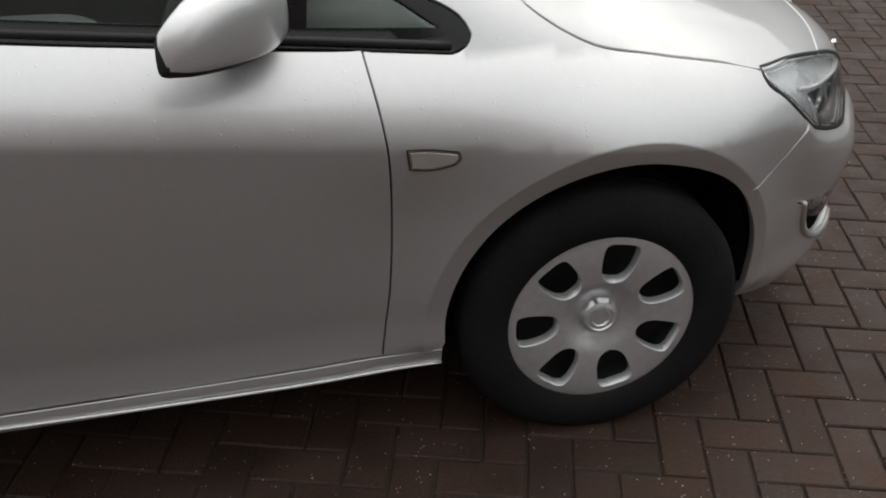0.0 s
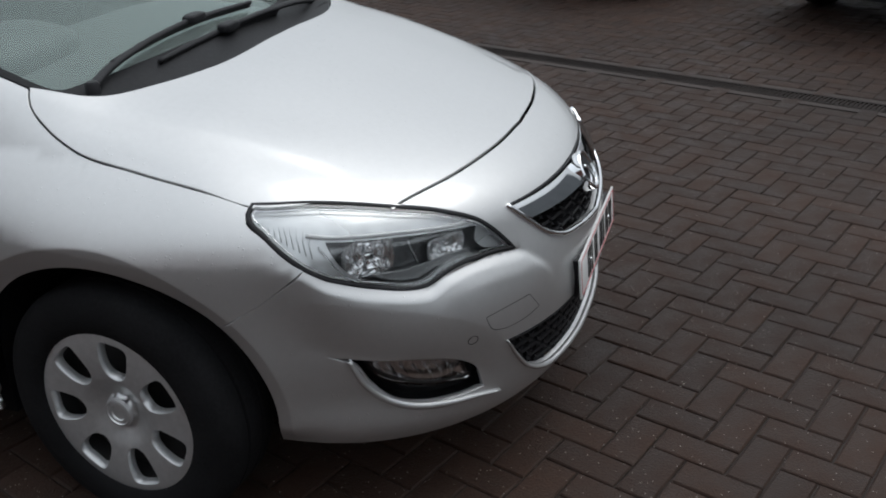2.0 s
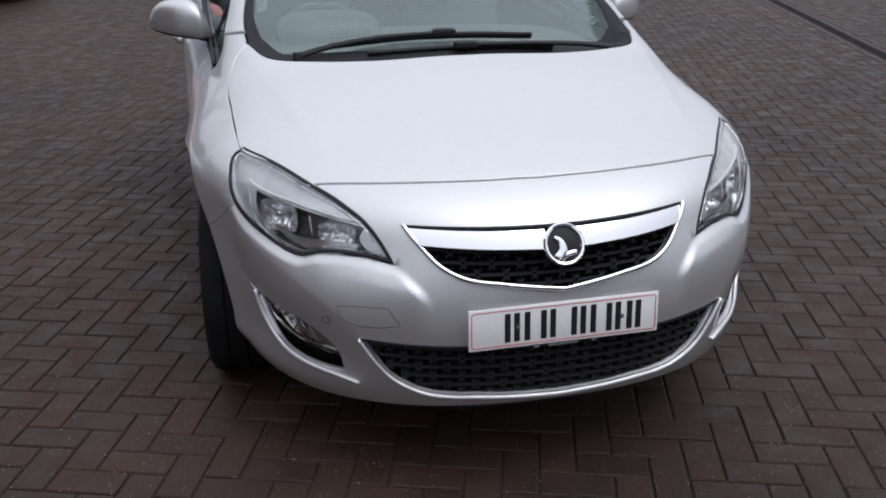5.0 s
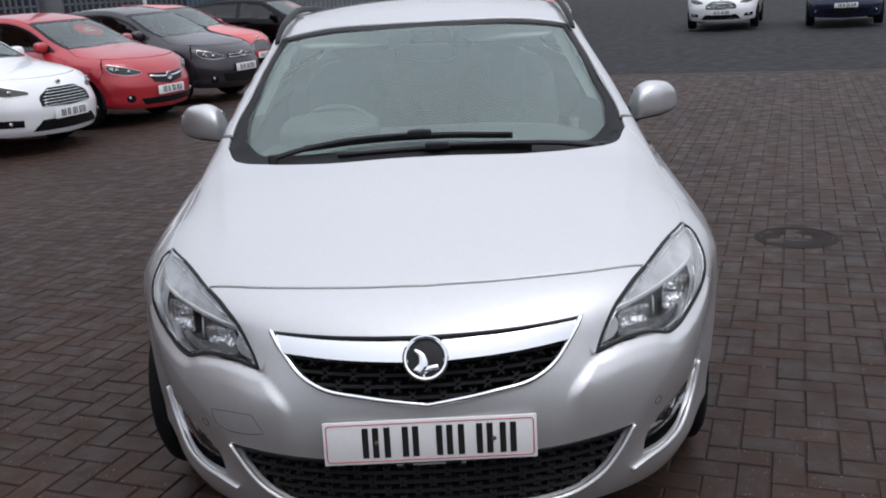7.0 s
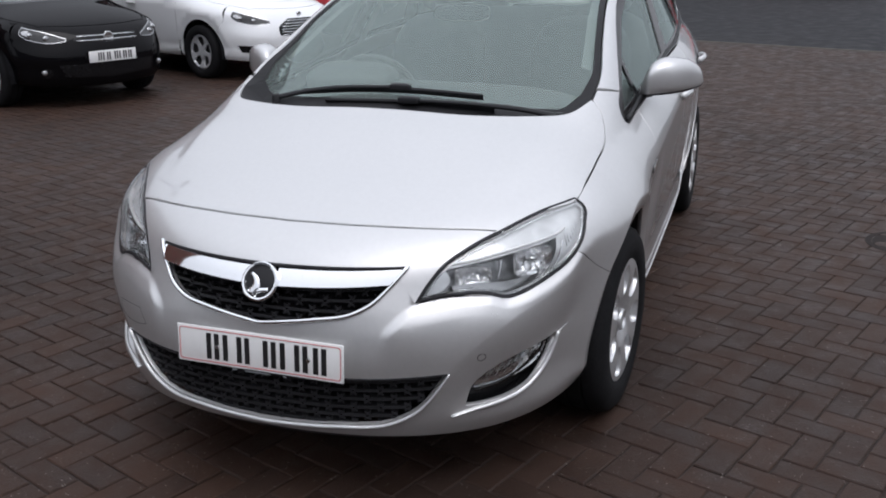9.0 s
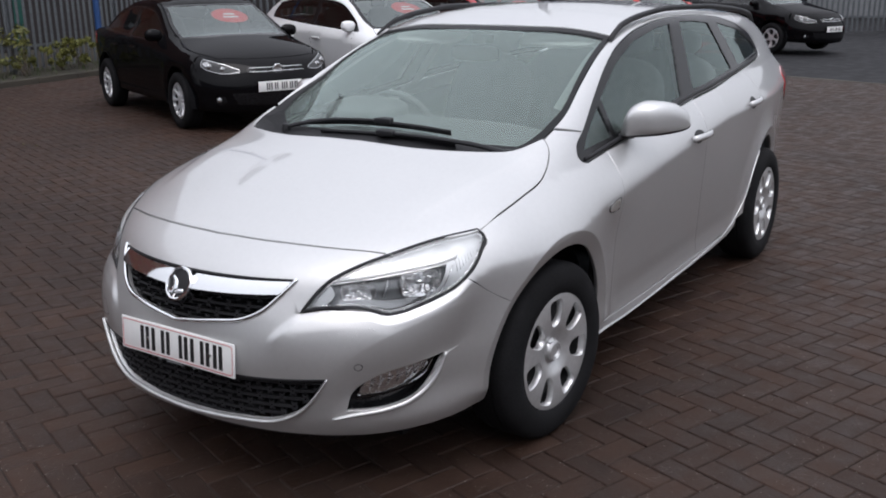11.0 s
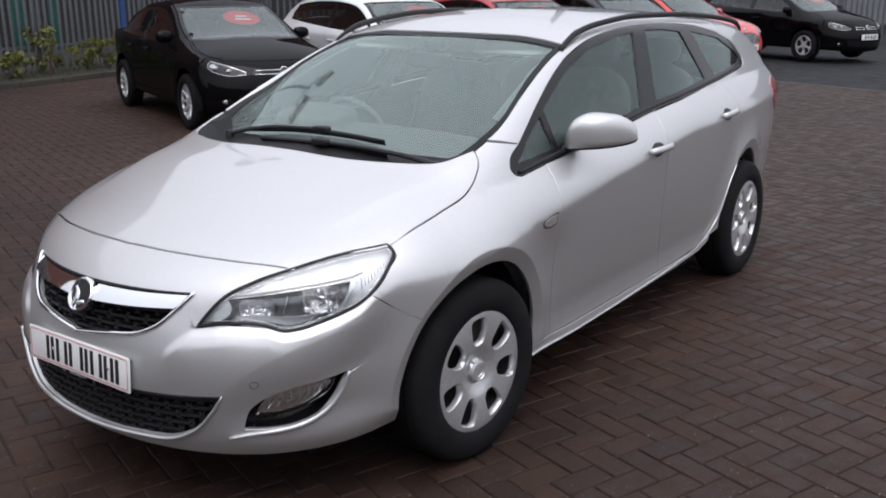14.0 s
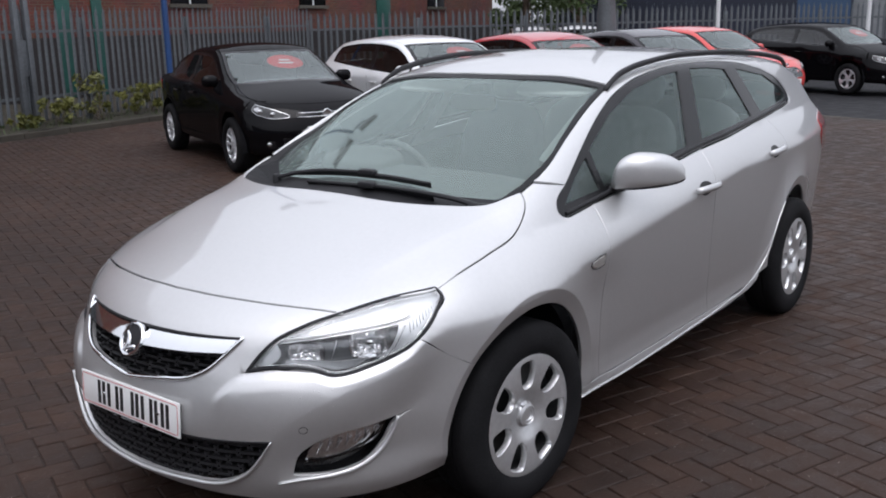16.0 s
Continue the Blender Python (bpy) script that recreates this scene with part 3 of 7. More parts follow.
def tyre_profile(r, w, rim):
    h = w / 2
    return [(-h * 0.82, rim), (-h * 0.96, rim + 0.012), (-h, rim + (r - rim) * 0.45), (-h * 0.95, r - 0.025), (-h * 0.80, r - 0.006), (-h * 0.62, r), (-h * 0.33, r), (-h * 0.31, r - 0.007), (-h * 0.25, r - 0.007), (-h * 0.23, r),
            (h * 0.23, r), (h * 0.25, r - 0.007), (h * 0.31, r - 0.007), (h * 0.33, r), (h * 0.62, r), (h * 0.80, r - 0.006), (h * 0.95, r - 0.025), (h, rim + (r - rim) * 0.45), (h * 0.96, rim + 0.012), (h * 0.82, rim)]


CAP_MESH = disc_face("hubcap", 0.230, hubcap_holes(7, 0.101, 0.198, 0.033, 0.040, math.pi / 2), lambda r: pchip(r, [0, 0.036, 0.042, 0.06, 0.10, 0.17, 0.210, 0.230], [-0.006, -0.006, -0.020, -0.013, 0.002, 0.008, 0.005, -0.003]), HUBCAP, 0.026, 0.010)
TYRE_MESH = lathe("tyre", tyre_profile(0.325, 0.205, 0.208), RUBBER, n=64)
RIM_MESH = lathe("wheel", [(-0.08, 0.21), (0.075, 0.21), (0.07, 0.195), (0.03, 0.19), (0.02, 0.12), (0.035, 0.06), (0.035, 0.001)], STEEL_DARK, n=48)
BOSS_MESH = lathe("centre_badge", [(-0.004, 0.038), (0.004, 0.036), (0.006, 0.031), (0.003, 0.029), (0.004, 0.020), (0.001, 0.018), (0.002, 0.001)], HUBCAP, n=28)


def hero_wheel(parent, x, y, sign, turn, steer=0.0):
    w = put("wheel", RIM_MESH, parent, "black steel wheel with a silver seven-hole hubcap", at=Matrix.Translation((x, y, 0.322 + FALL * (0.81 * (x + 1.3) + 0.587 * y))) @ Matrix.Rotation((0 if sign > 0 else math.pi) - steer, 4, "Z") @ Matrix.Rotation(turn, 4, "Y"))
    put("tyre", TYRE_MESH, w)
    put("hubcap", CAP_MESH, w, "silver plastic hubcap with seven openings", at=Matrix.Translation((0, 0.088, 0)))
    put("centre_badge", BOSS_MESH, w, "round metal centre badge", at=Matrix.Translation((0, 0.084, 0)))
    lip = lathe("rim_edge", [(0.068, 0.222), (0.076, 0.2255), (0.072, 0.229), (0.058, 0.227)], HUBCAP, n=56)
    put("rim_edge", lip, w)
    return w


CREASE_TH, CREASE_Z = [24, 31, 34, 38, 43, 50, 57, 75], [0.44, 0.462, 0.507, 0.550, 0.588, 0.622, 0.650, 0.68]


def lamp_shelf(x, y, z):
    """The ledge of the bumper under the headlamps."""
    th = np.degrees(np.arctan2(y, np.maximum(x, 1e-3)))
    edge = pchip(th, [20, 26.2, 31.5, 38.5, 42, 48.5, 55.3, 59, 75], [0.64, 0.647, 0.657, 0.650, 0.634, 0.650, 0.688, 0.73, 0.80])
    d = edge - z
    gate = sstep(-1.3, 1.3, th - (26.0 - 75.0 * np.maximum(d, 0))) * sstep(66, 55, th) * sstep(19.5, 22.5, th)
    step = 0.016 * gate * sstep(-0.010, 0.024, d) * sstep(0.19, 0.022, d)
    step = step - 0.010 * gate * sstep(0.055, 0.004, d) * sstep(-0.006, 0.003, d) * sstep(48, 30, th)
    # the corner of the bumper turns under along a curved crease
    low = np.clip(pchip(th, CREASE_TH, CREASE_Z) - z, 0, 0.13)
    return step - 0.13 * low * sstep(28, 36, th) * sstep(68, 54, th) * sstep(0.27, 0.40, z)


hero = Body()
hero.shelf = lamp_shelf
hero.bulge = 0.014
hero.half, hero.crease, hero.crease_rise, hero.front_taper = 0.915, 0.805, 0.105, 0.052
hero.low_z = [0.15, 0.22, 0.250, 0.27, 0.33, 0.37, 0.46, 0.60, 0.72, 0.80]
hero.low_y = [0.75, 0.81, 0.862, 0.870, 0.864, 0.864, 0.874, 0.890, 0.903, 0.910]
hero.low_front = ([0.15, 0.24, 0.30, 0.37, 0.46, 0.60, 0.72, 0.80], [0.75, 0.822, 0.852, 0.863, 0.876, 0.893, 0.905, 0.912])
hero.ridge = True
hero.arch_z, hero.lip, hero.flare_out, hero.soft_from = 0.353, 0.418, 0.020, -0.40

ROOF_EDGE = [(-0.2, 0.690), (-0.37, 0.690), (-0.58, 0.655), (-0.8, 0.622), (-1.06, 0.598), (-1.4, 0.598), (-2.2, 0.600), (-2.9, 0.575), (-3.3, 0.545), (-3.48, 0.53)]
HL_TOP = [(26.2, 0.650), (27.9, 0.687), (31.2, 0.739), (36.4, 0.776), (44.0, 0.8065), (54.5, 0.835), (63.9, 0.8475)]
HL_LOW = [(63.9, 0.8475), (64.7, 0.832), (62.5, 0.79), (59.2, 0.738), (55.4, 0.694), (51.9, 0.672), (48.2, 0.654), (44.5, 0.640), (42.0, 0.637), (38.6, 0.654), (35.5, 0.661), (31.2, 0.658), (26.2, 0.650)]
HOOD_FRONT = [(0.763, 0), (0.750, 0.2), (0.703, 0.417), (0.625, 0.602)]
HOOD_SIDE = [(0.499, 0.679), (0.375, 0.758), (0.24, 0.767), (0.087, 0.769), (-0.05, 0.768), (-0.126, 0.75), (-0.179, 0.723), (-0.2, 0.690)]
HOOD_BACK = [(-0.2, 0.690), (-0.072, 0.634), (0.005, 0.5), (0.062, 0.336), (0.078, 0.0)]
DLO_LOW = [(-0.335, 0.948), (-0.54, 0.970), (-0.907, 1.004), (-1.472, 1.062), (-2.26, 1.112), (-2.834, 1.140), (-2.95, 1.158)]
DLO_TOP = [(-2.95, 1.158), (-2.965, 1.185), (-2.93, 1.228), (-2.613, 1.345), (-2.205, 1.402), (-1.717, 1.425), (-1.38, 1.412), (-1.08, 1.368), (-0.819, 1.278), (-0.602, 1.17), (-0.397, 1.051), (-0.302, 0.992), (-0.293, 0.975), (-0.305, 0.956), (-0.335, 0.948)]
DOOR_FRONT = [(-0.505, 0.968), (-0.490, 0.885), (-0.476, 0.79), (-0.466, 0.644), (-0.467, 0.5), (-0.483, 0.303)]
DOOR_MID = [(-1.455, 1.058), (-1.435, 0.9), (-1.445, 0.6), (-1.50, 0.303)]
DOOR_REAR = [(-2.36, 1.117), (-2.425, 1.0), (-2.44, 0.86), (-2.385, 0.66), (-2.24, 0.47), (-2.06, 0.318)]
ARCH_F, ARCH_R = (0.020, 0.353, 0.365), (-2.665, 0.353, 0.365)


def arch_edge(a0, a1, n=24):
    """The edge of the front wheel arch, which widens towards the bumper."""
    out = []
    for i in range(n + 1):
        a = a0 + (a1 - a0) * i / n
        r = ARCH_F[2] + 0.020 * float(sstep(78, 38, a))
        out.append((ARCH_F[0] + r * math.cos(radians(a)), ARCH_F[1] + r * math.sin(radians(a))))
    return out



def grown(points, by, closed=False):
    """An open line moved sideways (to its left)."""
    p = np.array(points, float)
    t = np.gradient(p, axis=0)
    n = np.stack([-t[:, 1], t[:, 0]], 1)
    n /= np.linalg.norm(n, axis=1)[:, None] + 1e-9
    return [tuple(q) for q in p + n * by]


def honeycomb(name, edge, depth, parent, rows, dz, dth, z0, bend):
    """A black grille of staggered open cells that follows the nose."""
    verts, faces = [], []
    poly = np.array([(a, z) for a, z in edge])

    def bar(a0, z0_, a1, z1_, t):
        mid = np.array([[(a0 + a1) / 2, (z0_ + z1_) / 2]])
        if not inside(mid, poly)[0]:
            return
        k = 3
        line = [(a0 + (a1 - a0) * i / k, z0_ + (z1_ - z0_) * i / k) for i in range(k + 1)]
        P, N = hero.on(line, "front", 1, -depth)
        up = np.array([0, 0, 1.0]) if abs(z1_ - z0_) < abs(a1 - a0) * 0.8 else np.array([-math.sin(a0 / 0.85), math.cos(a0 / 0.85), 0])
        b = len(verts)
        for i in range(k + 1):
            for u, w in ((-t, 0.0), (t, 0.0), (t * 0.6, -0.03), (-t * 0.6, -0.03)):
                verts.append(P[i] + up * u + N[i] * w)
        for i in range(k):
            for j in range(4):
                q = b + i * 4
                faces.append((q + j, q + (j + 1) % 4, q + 4 + (j + 1) % 4, q + 4 + j))
        faces.extend([(b, b + 1, b + 2, b + 3), (b + 4 * k + 3, b + 4 * k + 2, b + 4 * k + 1, b + 4 * k)])

    for r in range(rows + 1):
        zz = z0 + r * dz
        off = (r % 2) * dth / 2
        for c in range(-14, 15):
            a = c * dth + off
            lift = bend * (a * a)
            bar(a - dth * 0.36, zz + lift, a + dth * 0.36, zz + lift, 0.0045)
            for s in (-1, 1):
                bar(a + s * dth * 0.36, zz + lift, a + s * dth * 0.62, zz + dz * 0.98 * 0.5 + lift, 0.0035)
                bar(a + s * dth * 0.36, zz + lift, a + s * dth * 0.62, zz - dz * 0.98 * 0.5 + lift, 0.0035)
    me = mesh_of(name, verts, faces, TRIM, smooth=False)
    return put(name, me, parent, "black honeycomb grille")


def ledge_points():
    """Rows of points along the ledge under the lamps, where the bumper bends."""
    low = curve(deg(HL_LOW[::-1]), 0.010)
    out = []
    for d in (-0.003, 0.002, 0.006, 0.010, 0.015, 0.021, 0.029, 0.038, 0.048, 0.058):
        out += [(a, z - d) for a, z in low if a > radians(24) * 0.85 and z < 0.74]
    # the fold that runs down from the lamp's inner end
    for d in np.linspace(0.0, 0.09, 12):
        for th in np.linspace(24.2, 28.0, 9):
            out.append((radians(th - d * 75) * 0.85, 0.648 - d))
    # the crease of the bumper's corner
    for th in np.arange(31.0, 58, 0.7):
        out += [(radians(th) * 0.85, float(np.interp(th, CREASE_TH, CREASE_Z)) + d) for d in (-0.012, -0.004, 0.004, 0.012)]
    return out + [(-a, z) for a, z in out]


def arch_front_points():
    """The rings of the wheel-arch edge, as angles round the nose."""
    side = [(x, z) for x, z in flare_points(0.018) if x > 0.25 and z < 0.72]
    p = hero.on(side, "side")[0]
    out = [(math.atan2(q[1], q[0]) * 0.85, q[2]) for q in p]
    return out + [(-a, z) for a, z in out]


def screen_dip(x, y):
    """The scuttle and the foot of the windscreen lie below the bonnet's line."""
    d = float(np.interp(abs(y), [0, 0.336, 0.5, 0.634, 0.69], [0.078, 0.062, 0.005, -0.072, -0.2])) - x
    return 0.070 * float(sstep(0.0, 0.09, d) * sstep(0.65, 0.2, d) * sstep(0.70, 0.58, abs(y)))


def screen_bow(x, y):
    """The pane bows outwards between the pillars."""
    edge = float(np.interp(-x, [0.2, 0.38, 0.59, 0.80, 0.97], [0.65, 0.662, 0.630, 0.598, 0.578]))
    return 0.042 * max(0.0, 1 - (y / edge) ** 2) * float(sstep(-0.17, -0.50, x) * sstep(-0.97, -0.66, x))


def build_hero():
    car = thing("estate_car", "silver estate car with wet paint, parked on brick paving", "car")
    # bonnet
    hood = curve(HOOD_FRONT, 0.02) + curve([HOOD_FRONT[-1]] + HOOD_SIDE, 0.02)[1:] + curve(HOOD_BACK, 0.02)[1:]
    left = [(q[0], q[1]) for q in hood]
    right = [(x, -y) for x, y in reversed(left) if y > 1e-4]
    outline = left + right[1:]
    fold = [(x, s * (float(hero.fold(x)) + d)) for x in np.arange(-0.2, 0.58, 0.02) for d in (-0.05, -0.03, -0.015, -0.005, 0.005, 0.012, 0.02, 0.03, 0.042, 0.055) for s in (1, -1)]
    bonnet = hero.panel("bonnet", "top", shrink(outline, 0.0022), SILVER, car, "silver bonnet with rain drops", step=0.03, extra=fold)
    # bumper with the openings for grilles and fog lamps
    hoodline, _ = hero.on(curve(HOOD_FRONT, 0.02), "top")
    edge = [(math.atan2(p[1], p[0]) * 0.85, p[2] - 0.0012) for p in hoodline]
    hl_in = deg(HL_TOP[4::-1])
    hl_under = deg(HL_LOW[::-1])[:9]
    arch = []
    for x, z in arch_edge(39.3, -12, 18):
        p, _ = hero.on([(x, z)], "side")
        arch.append((math.atan2(p[0][1], x) * 0.85, z))
    seam = deg([(58.05, 0.722), (63.75, 0.656)]) + [(arch[0][0] + 0.003, arch[0][1] + 0.002)]
    bottom = [arch[-1], (radians(56) * 0.85, 0.252), (radians(40) * 0.85, 0.240), (radians(26) * 0.85, 0.248), (radians(13) * 0.85, 0.254), (0, 0.255)]
    half = loop(edge, hl_in, hl_under, seam, arch, bottom, step=0.018)
    half = [q for q in half if q[0] >= -1e-6]
    whole = shrink(list(reversed([tuple(q) for q in half] + [(-a, z) for a, z in reversed(half) if a > 1e-4])), 0.0022)
    up = deg([(0, 0.738), (12.8, 0.739), (25.3, 0.7415)])
    upl = deg([(25.3, 0.7415), (22.2, 0.694), (18.8, 0.647), (15.5, 0.622), (9.5, 0.606), (0, 0.585)])
    gu = loop(up, upl, step=0.015)
    gu = [q for q in gu if q[0] >= -1e-6]
    grille_u = [tuple(q) for q in gu] + [(-a, z) for a, z in reversed(gu) if a > 1e-4]
    lo1 = deg([(0, 0.447), (15.5, 0.446), (31.0, 0.453)])
    lo2 = deg([(31.0, 0.453), (28.6, 0.39), (26.4, 0.346), (22, 0.303), (12, 0.284), (0, 0.273)])
    gl = loop(lo1, lo2, step=0.015)
    gl = [q for q in gl if q[0] >= -1e-6]
    grille_l = [tuple(q) for q in gl] + [(-a, z) for a, z in reversed(gl) if a > 1e-4]
    fog = loop(deg([(56.5, 0.506), (52.0, 0.491), (47, 0.477), (42.3, 0.464), (38.6, 0.443), (35.3, 0.40), (34, 0.336)]), deg([(34, 0.336), (38.2, 0.335), (43, 0.343), (47.3, 0.366), (50.4, 0.415), (52.6, 0.474), (56.5, 0.506)]), step=0.012)
    fog = [tuple(q) for q in fog]
    fog_r = [(-a, z) for a, z in fog]
    bumper = hero.panel("front_bumper", "front", whole, SILVER, car, "silver painted front bumper", holes=[grille_u, grille_l, fog, fog_r], step=0.022, flange=0.02, extra=ledge_points() + arch_front_points())
    sp = [tuple(q) for q in loop(deg([(0, 0.258), (20, 0.256), (40, 0.245), (54, 0.258)]), deg([(54, 0.258), (54, 0.238)]), deg([(54, 0.238), (40, 0.222), (20, 0.228), (0, 0.230)]), step=0.015)]
    hero.panel("lower_spoiler", "front", both_front([q for q in sp if q[0] > -1e-6]), TRIM, car, "black lower lip of the bumper", step=0.03, out=-0.012)
    # grilles
    for nm, edge_, z0, rows in (("upper_grille", grille_u, 0.60, 5), ("lower_grille", grille_l, 0.285, 6)):
        # this near-black sheet replaces the shade of the open space behind
        g = hero.panel(nm, "front", grow(edge_, 0.012), DARK, car, "near-black sheet for the shade behind the grille", step=0.05, out=-0.062, flange=0)
        honeycomb("honeycomb", edge_, 0.018, g, rows, 0.028, 0.066, z0, 0.05 if nm[0] == "u" else 0.02)
        rim = [q for q in (upl if nm[0] == "u" else lo2)]
        line = curve(rim, 0.012)
        line = [tuple(q) for q in line] + [(-a, z) for a, z in reversed(line[:-1])]
        if nm[0] == "u":
            hero.strip("chrome_frame", "front", line, 0.014, 0.016, CHROME, g, "chrome frame of the grille", out=0.001)
        else:
            hero.strip("silver_lip", "front", line, 0.004 + 0.013 * np.sin(np.linspace(0, math.pi, len(line))) ** 0.5, 0.018, SILVER, g, "bright silver lip", out=0.001)
        hero.strip("top_seal", "front", [(a, z - 0.003) for a, z in curve([(-q, w) for q, w in reversed((up if nm[0] == "u" else lo1)[1:])] + list(up if nm[0] == "u" else lo1), 0.02)], 0.010, 0.012, TRIM, g, out=-0.004)
    bar_l = loop(deg([(2.6, 0.727), (13, 0.729), (24.6, 0.7345)]), deg([(24.6, 0.7345), (22.0, 0.696)]), deg([(22.0, 0.696), (13.8, 0.689), (2.6, 0.683)]), step=0.015)
    for s in (1, -1):
        hero.panel("chrome_bar", "front", [tuple(q) for q in bar_l], CHROME, car, "polished chrome grille bar", step=0.015, out=lambda a, z: 0.016 - 0.36 * max(0.0, z - 0.685), flange=0.02, sign=s)
    # round badge, plain shapes only
    c, n = hero.on([(0.0, 0.690)], "front", 1, 0.012)
    tilt = math.degrees(math.atan2(n[0][2], n[0][0]))
    at = Matrix.Translation(c[0]) @ Matrix.Rotation(-radians(tilt), 4, "Y")
    badge = put("round_badge", lathe("round_badge", [(-0.02, 0.054), (0.004, 0.056), (0.008, 0.052), (0.007, 0.047), (0.001, 0.044)], CHROME, axis="x", n=40), car, "round chrome badge ring", at=at)
    put("badge_disc", lathe("badge_disc", [(0.001, 0.045), (0.003, 0.04), (0.004, 0.001)], TRIM, axis="x", n=32), badge, "black badge disc")
    sw = [(0.004, -0.018, -0.036), (0.007, -0.006, -0.016), (0.008, -0.010, 0.006), (0.007, -0.026, 0.020)]
    P = np.array(curve(sw, 0.004))
    put("badge_shape", bead("badge_shape", P, np.tile([1.0, 0, 0], (len(P), 1)), np.linspace(0.034, 0.010, len(P)), 0.008, CHROME), badge)
    sw = [(0.004, 0.030, -0.022), (0.006, 0.014, -0.024), (0.006, -0.004, -0.030)]
    P = np.array(curve(sw, 0.004))
    put("badge_shape", bead("badge_shape", P, np.tile([1.0, 0, 0], (len(P), 1)), 0.014, 0.007, CHROME), badge)
    # plate on its dark holder
    pose_ = Matrix.Translation((0.983, 0, 0.497)) @ Matrix.Rotation(radians(-4), 4, "Y")
    number_plate("number_plate", car, pose_, "2212 212")
    box("plate_holder", 0.945, 0.978, -0.238, 0.238, 0.436, 0.540, TRIM, car, "black plate holder", 0.004)
    for y0, y1 in ((-0.045, 0.035), (0.075, 0.085), (-0.085, -0.07)):
        box("dealer_strip", 0.9905, 0.9922, y0, y1, 0.4345, 0.4395, GREY_CLAD, car)
    for y_ in (-0.13, 0.155):
        put("plate_screw", lathe("plate_screw", [(0.989, 0.007), (0.993, 0.006), (0.994, 0.001)], SATIN, axis="x", n=12), car, at=Matrix.Translation((0, y_, 0.497)))
    for s in (1, -1):
        side_parts(car, s, fog)
    # windscreen, scuttle and roof
    edge_l = curve(ROOF_EDGE, 0.03)
    ws = [tuple(q) for q in edge_l if q[0] > -1.03]
    ws_top = curve([ws[-1], (-1.0, 0.4), (-0.962, 0.2), (-0.95, 0)], 0.03)
    back = [tuple(q) for q in curve(HOOD_BACK[::-1], 0.03)]
    half = [tuple(q) for q in back] + ws[1:] + [tuple(q) for q in ws_top[1:]]
    outer = both_sides(half)
    gl_low = [(-0.115, 0.0), (-0.13, 0.3), (-0.165, 0.50), (-0.205, 0.605), (-0.26, 0.650)]
    gl_side = [(-0.26, 0.650), (-0.38, 0.662), (-0.59, 0.630), (-0.80, 0.598), (-0.965, 0.578)]
    gl_top = [(-0.965, 0.578), (-0.950, 0.38), (-0.912, 0.2), (-0.90, 0)]
    ghalf = [tuple(q) for q in curve(gl_low, 0.03)] + [tuple(q) for q in curve(gl_side, 0.03)[1:]] + [tuple(q) for q in curve(gl_top, 0.03)[1:]]
    gl = both_sides(ghalf)
    frame_ = hero.panel("windscreen_surround", "top", shrink(outer, 0.003), FRIT, car, "black windscreen edge and scuttle panel", holes=[gl], out=lambda x, y: -0.006 - screen_dip(x, y), step=0.03)
    g = hero.panel("windscreen", "top", grow(gl, 0.004), WINDSCREEN, car, "green-tinted windscreen", out=lambda x, y: -0.013 - screen_dip(x, y) + screen_bow(x, y), step=0.03, flange=0)
    g.visible_shadow = False
    roof_half = [tuple(q) for q in curve([(-0.95, 0), (-0.962, 0.2), (-1.0, 0.4), ws[-1]], 0.03)] + [tuple(q) for q in edge_l if q[0] < -1.04] + [tuple(q) for q in curve([(-3.48, 0.53), (-3.52, 0.3), (-3.53, 0)], 0.05)[1:]]
    roof = hero.panel("roof", "top", shrink(both_sides(roof_half), 0.004), SILVER, car, "silver roof", step=0.05)
    wiper(car, [(-0.16, -0.53, 1.005), (-0.172, -0.46, 1.022), (-0.172, -0.30, 1.050), (-0.183, -0.02, 1.064)], [(-0.178, -0.42, 1.036), (-0.186, -0.2, 1.052), (-0.185, 0.05, 1.056), (-0.178, 0.30, 1.046)])
    wiper(car, [(-0.10, 0.60, 1.000), (-0.106, 0.48, 1.016), (-0.110, 0.30, 1.026), (-0.112, 0.04, 1.030)], [(-0.122, -0.30, 1.012), (-0.124, -0.1, 1.020), (-0.122, 0.15, 1.022), (-0.116, 0.36, 1.014)])
    sensor = hero.on([(-0.93, 0.0)], "top", 1, -0.03)[0][0]
    box("mirror_mount", sensor[0] - 0.03, sensor[0] + 0.05, -0.04, 0.04, sensor[2] - 0.05, sensor[2] - 0.008, TRIM, car, bevel=0.01)
    m = superball("interior_mirror", (0.018, 0.125, 0.036), 4, TRIM)
    put("interior_mirror", m, car, at=Matrix.Translation((-0.86, 0, 1.285)))
    interior(car)
    tail_end(car)
    for x, y, s, tn, st in ((0.020, 0.785, 1, 0.06, 5), (0.020, -0.785, -1, -0.15, 5), (-2.668, 0.782, 1, 0.6, 0), (-2.668, -0.782, -1, 0.4, 0)):
        hero_wheel(car, x, y, s, tn, radians(st))
    return car


def both_front(half):
    """The same for outlines whose first number runs across."""
    return [tuple(q) for q in half] + [(-a, z) for a, z in reversed(half) if a > 1e-4]


def both_sides(half):
    """A closed outline from its left half, which begins and ends on the middle line."""
    return [tuple(q) for q in half] + [(x, -y) for x, y in reversed(half) if y > 1e-4]


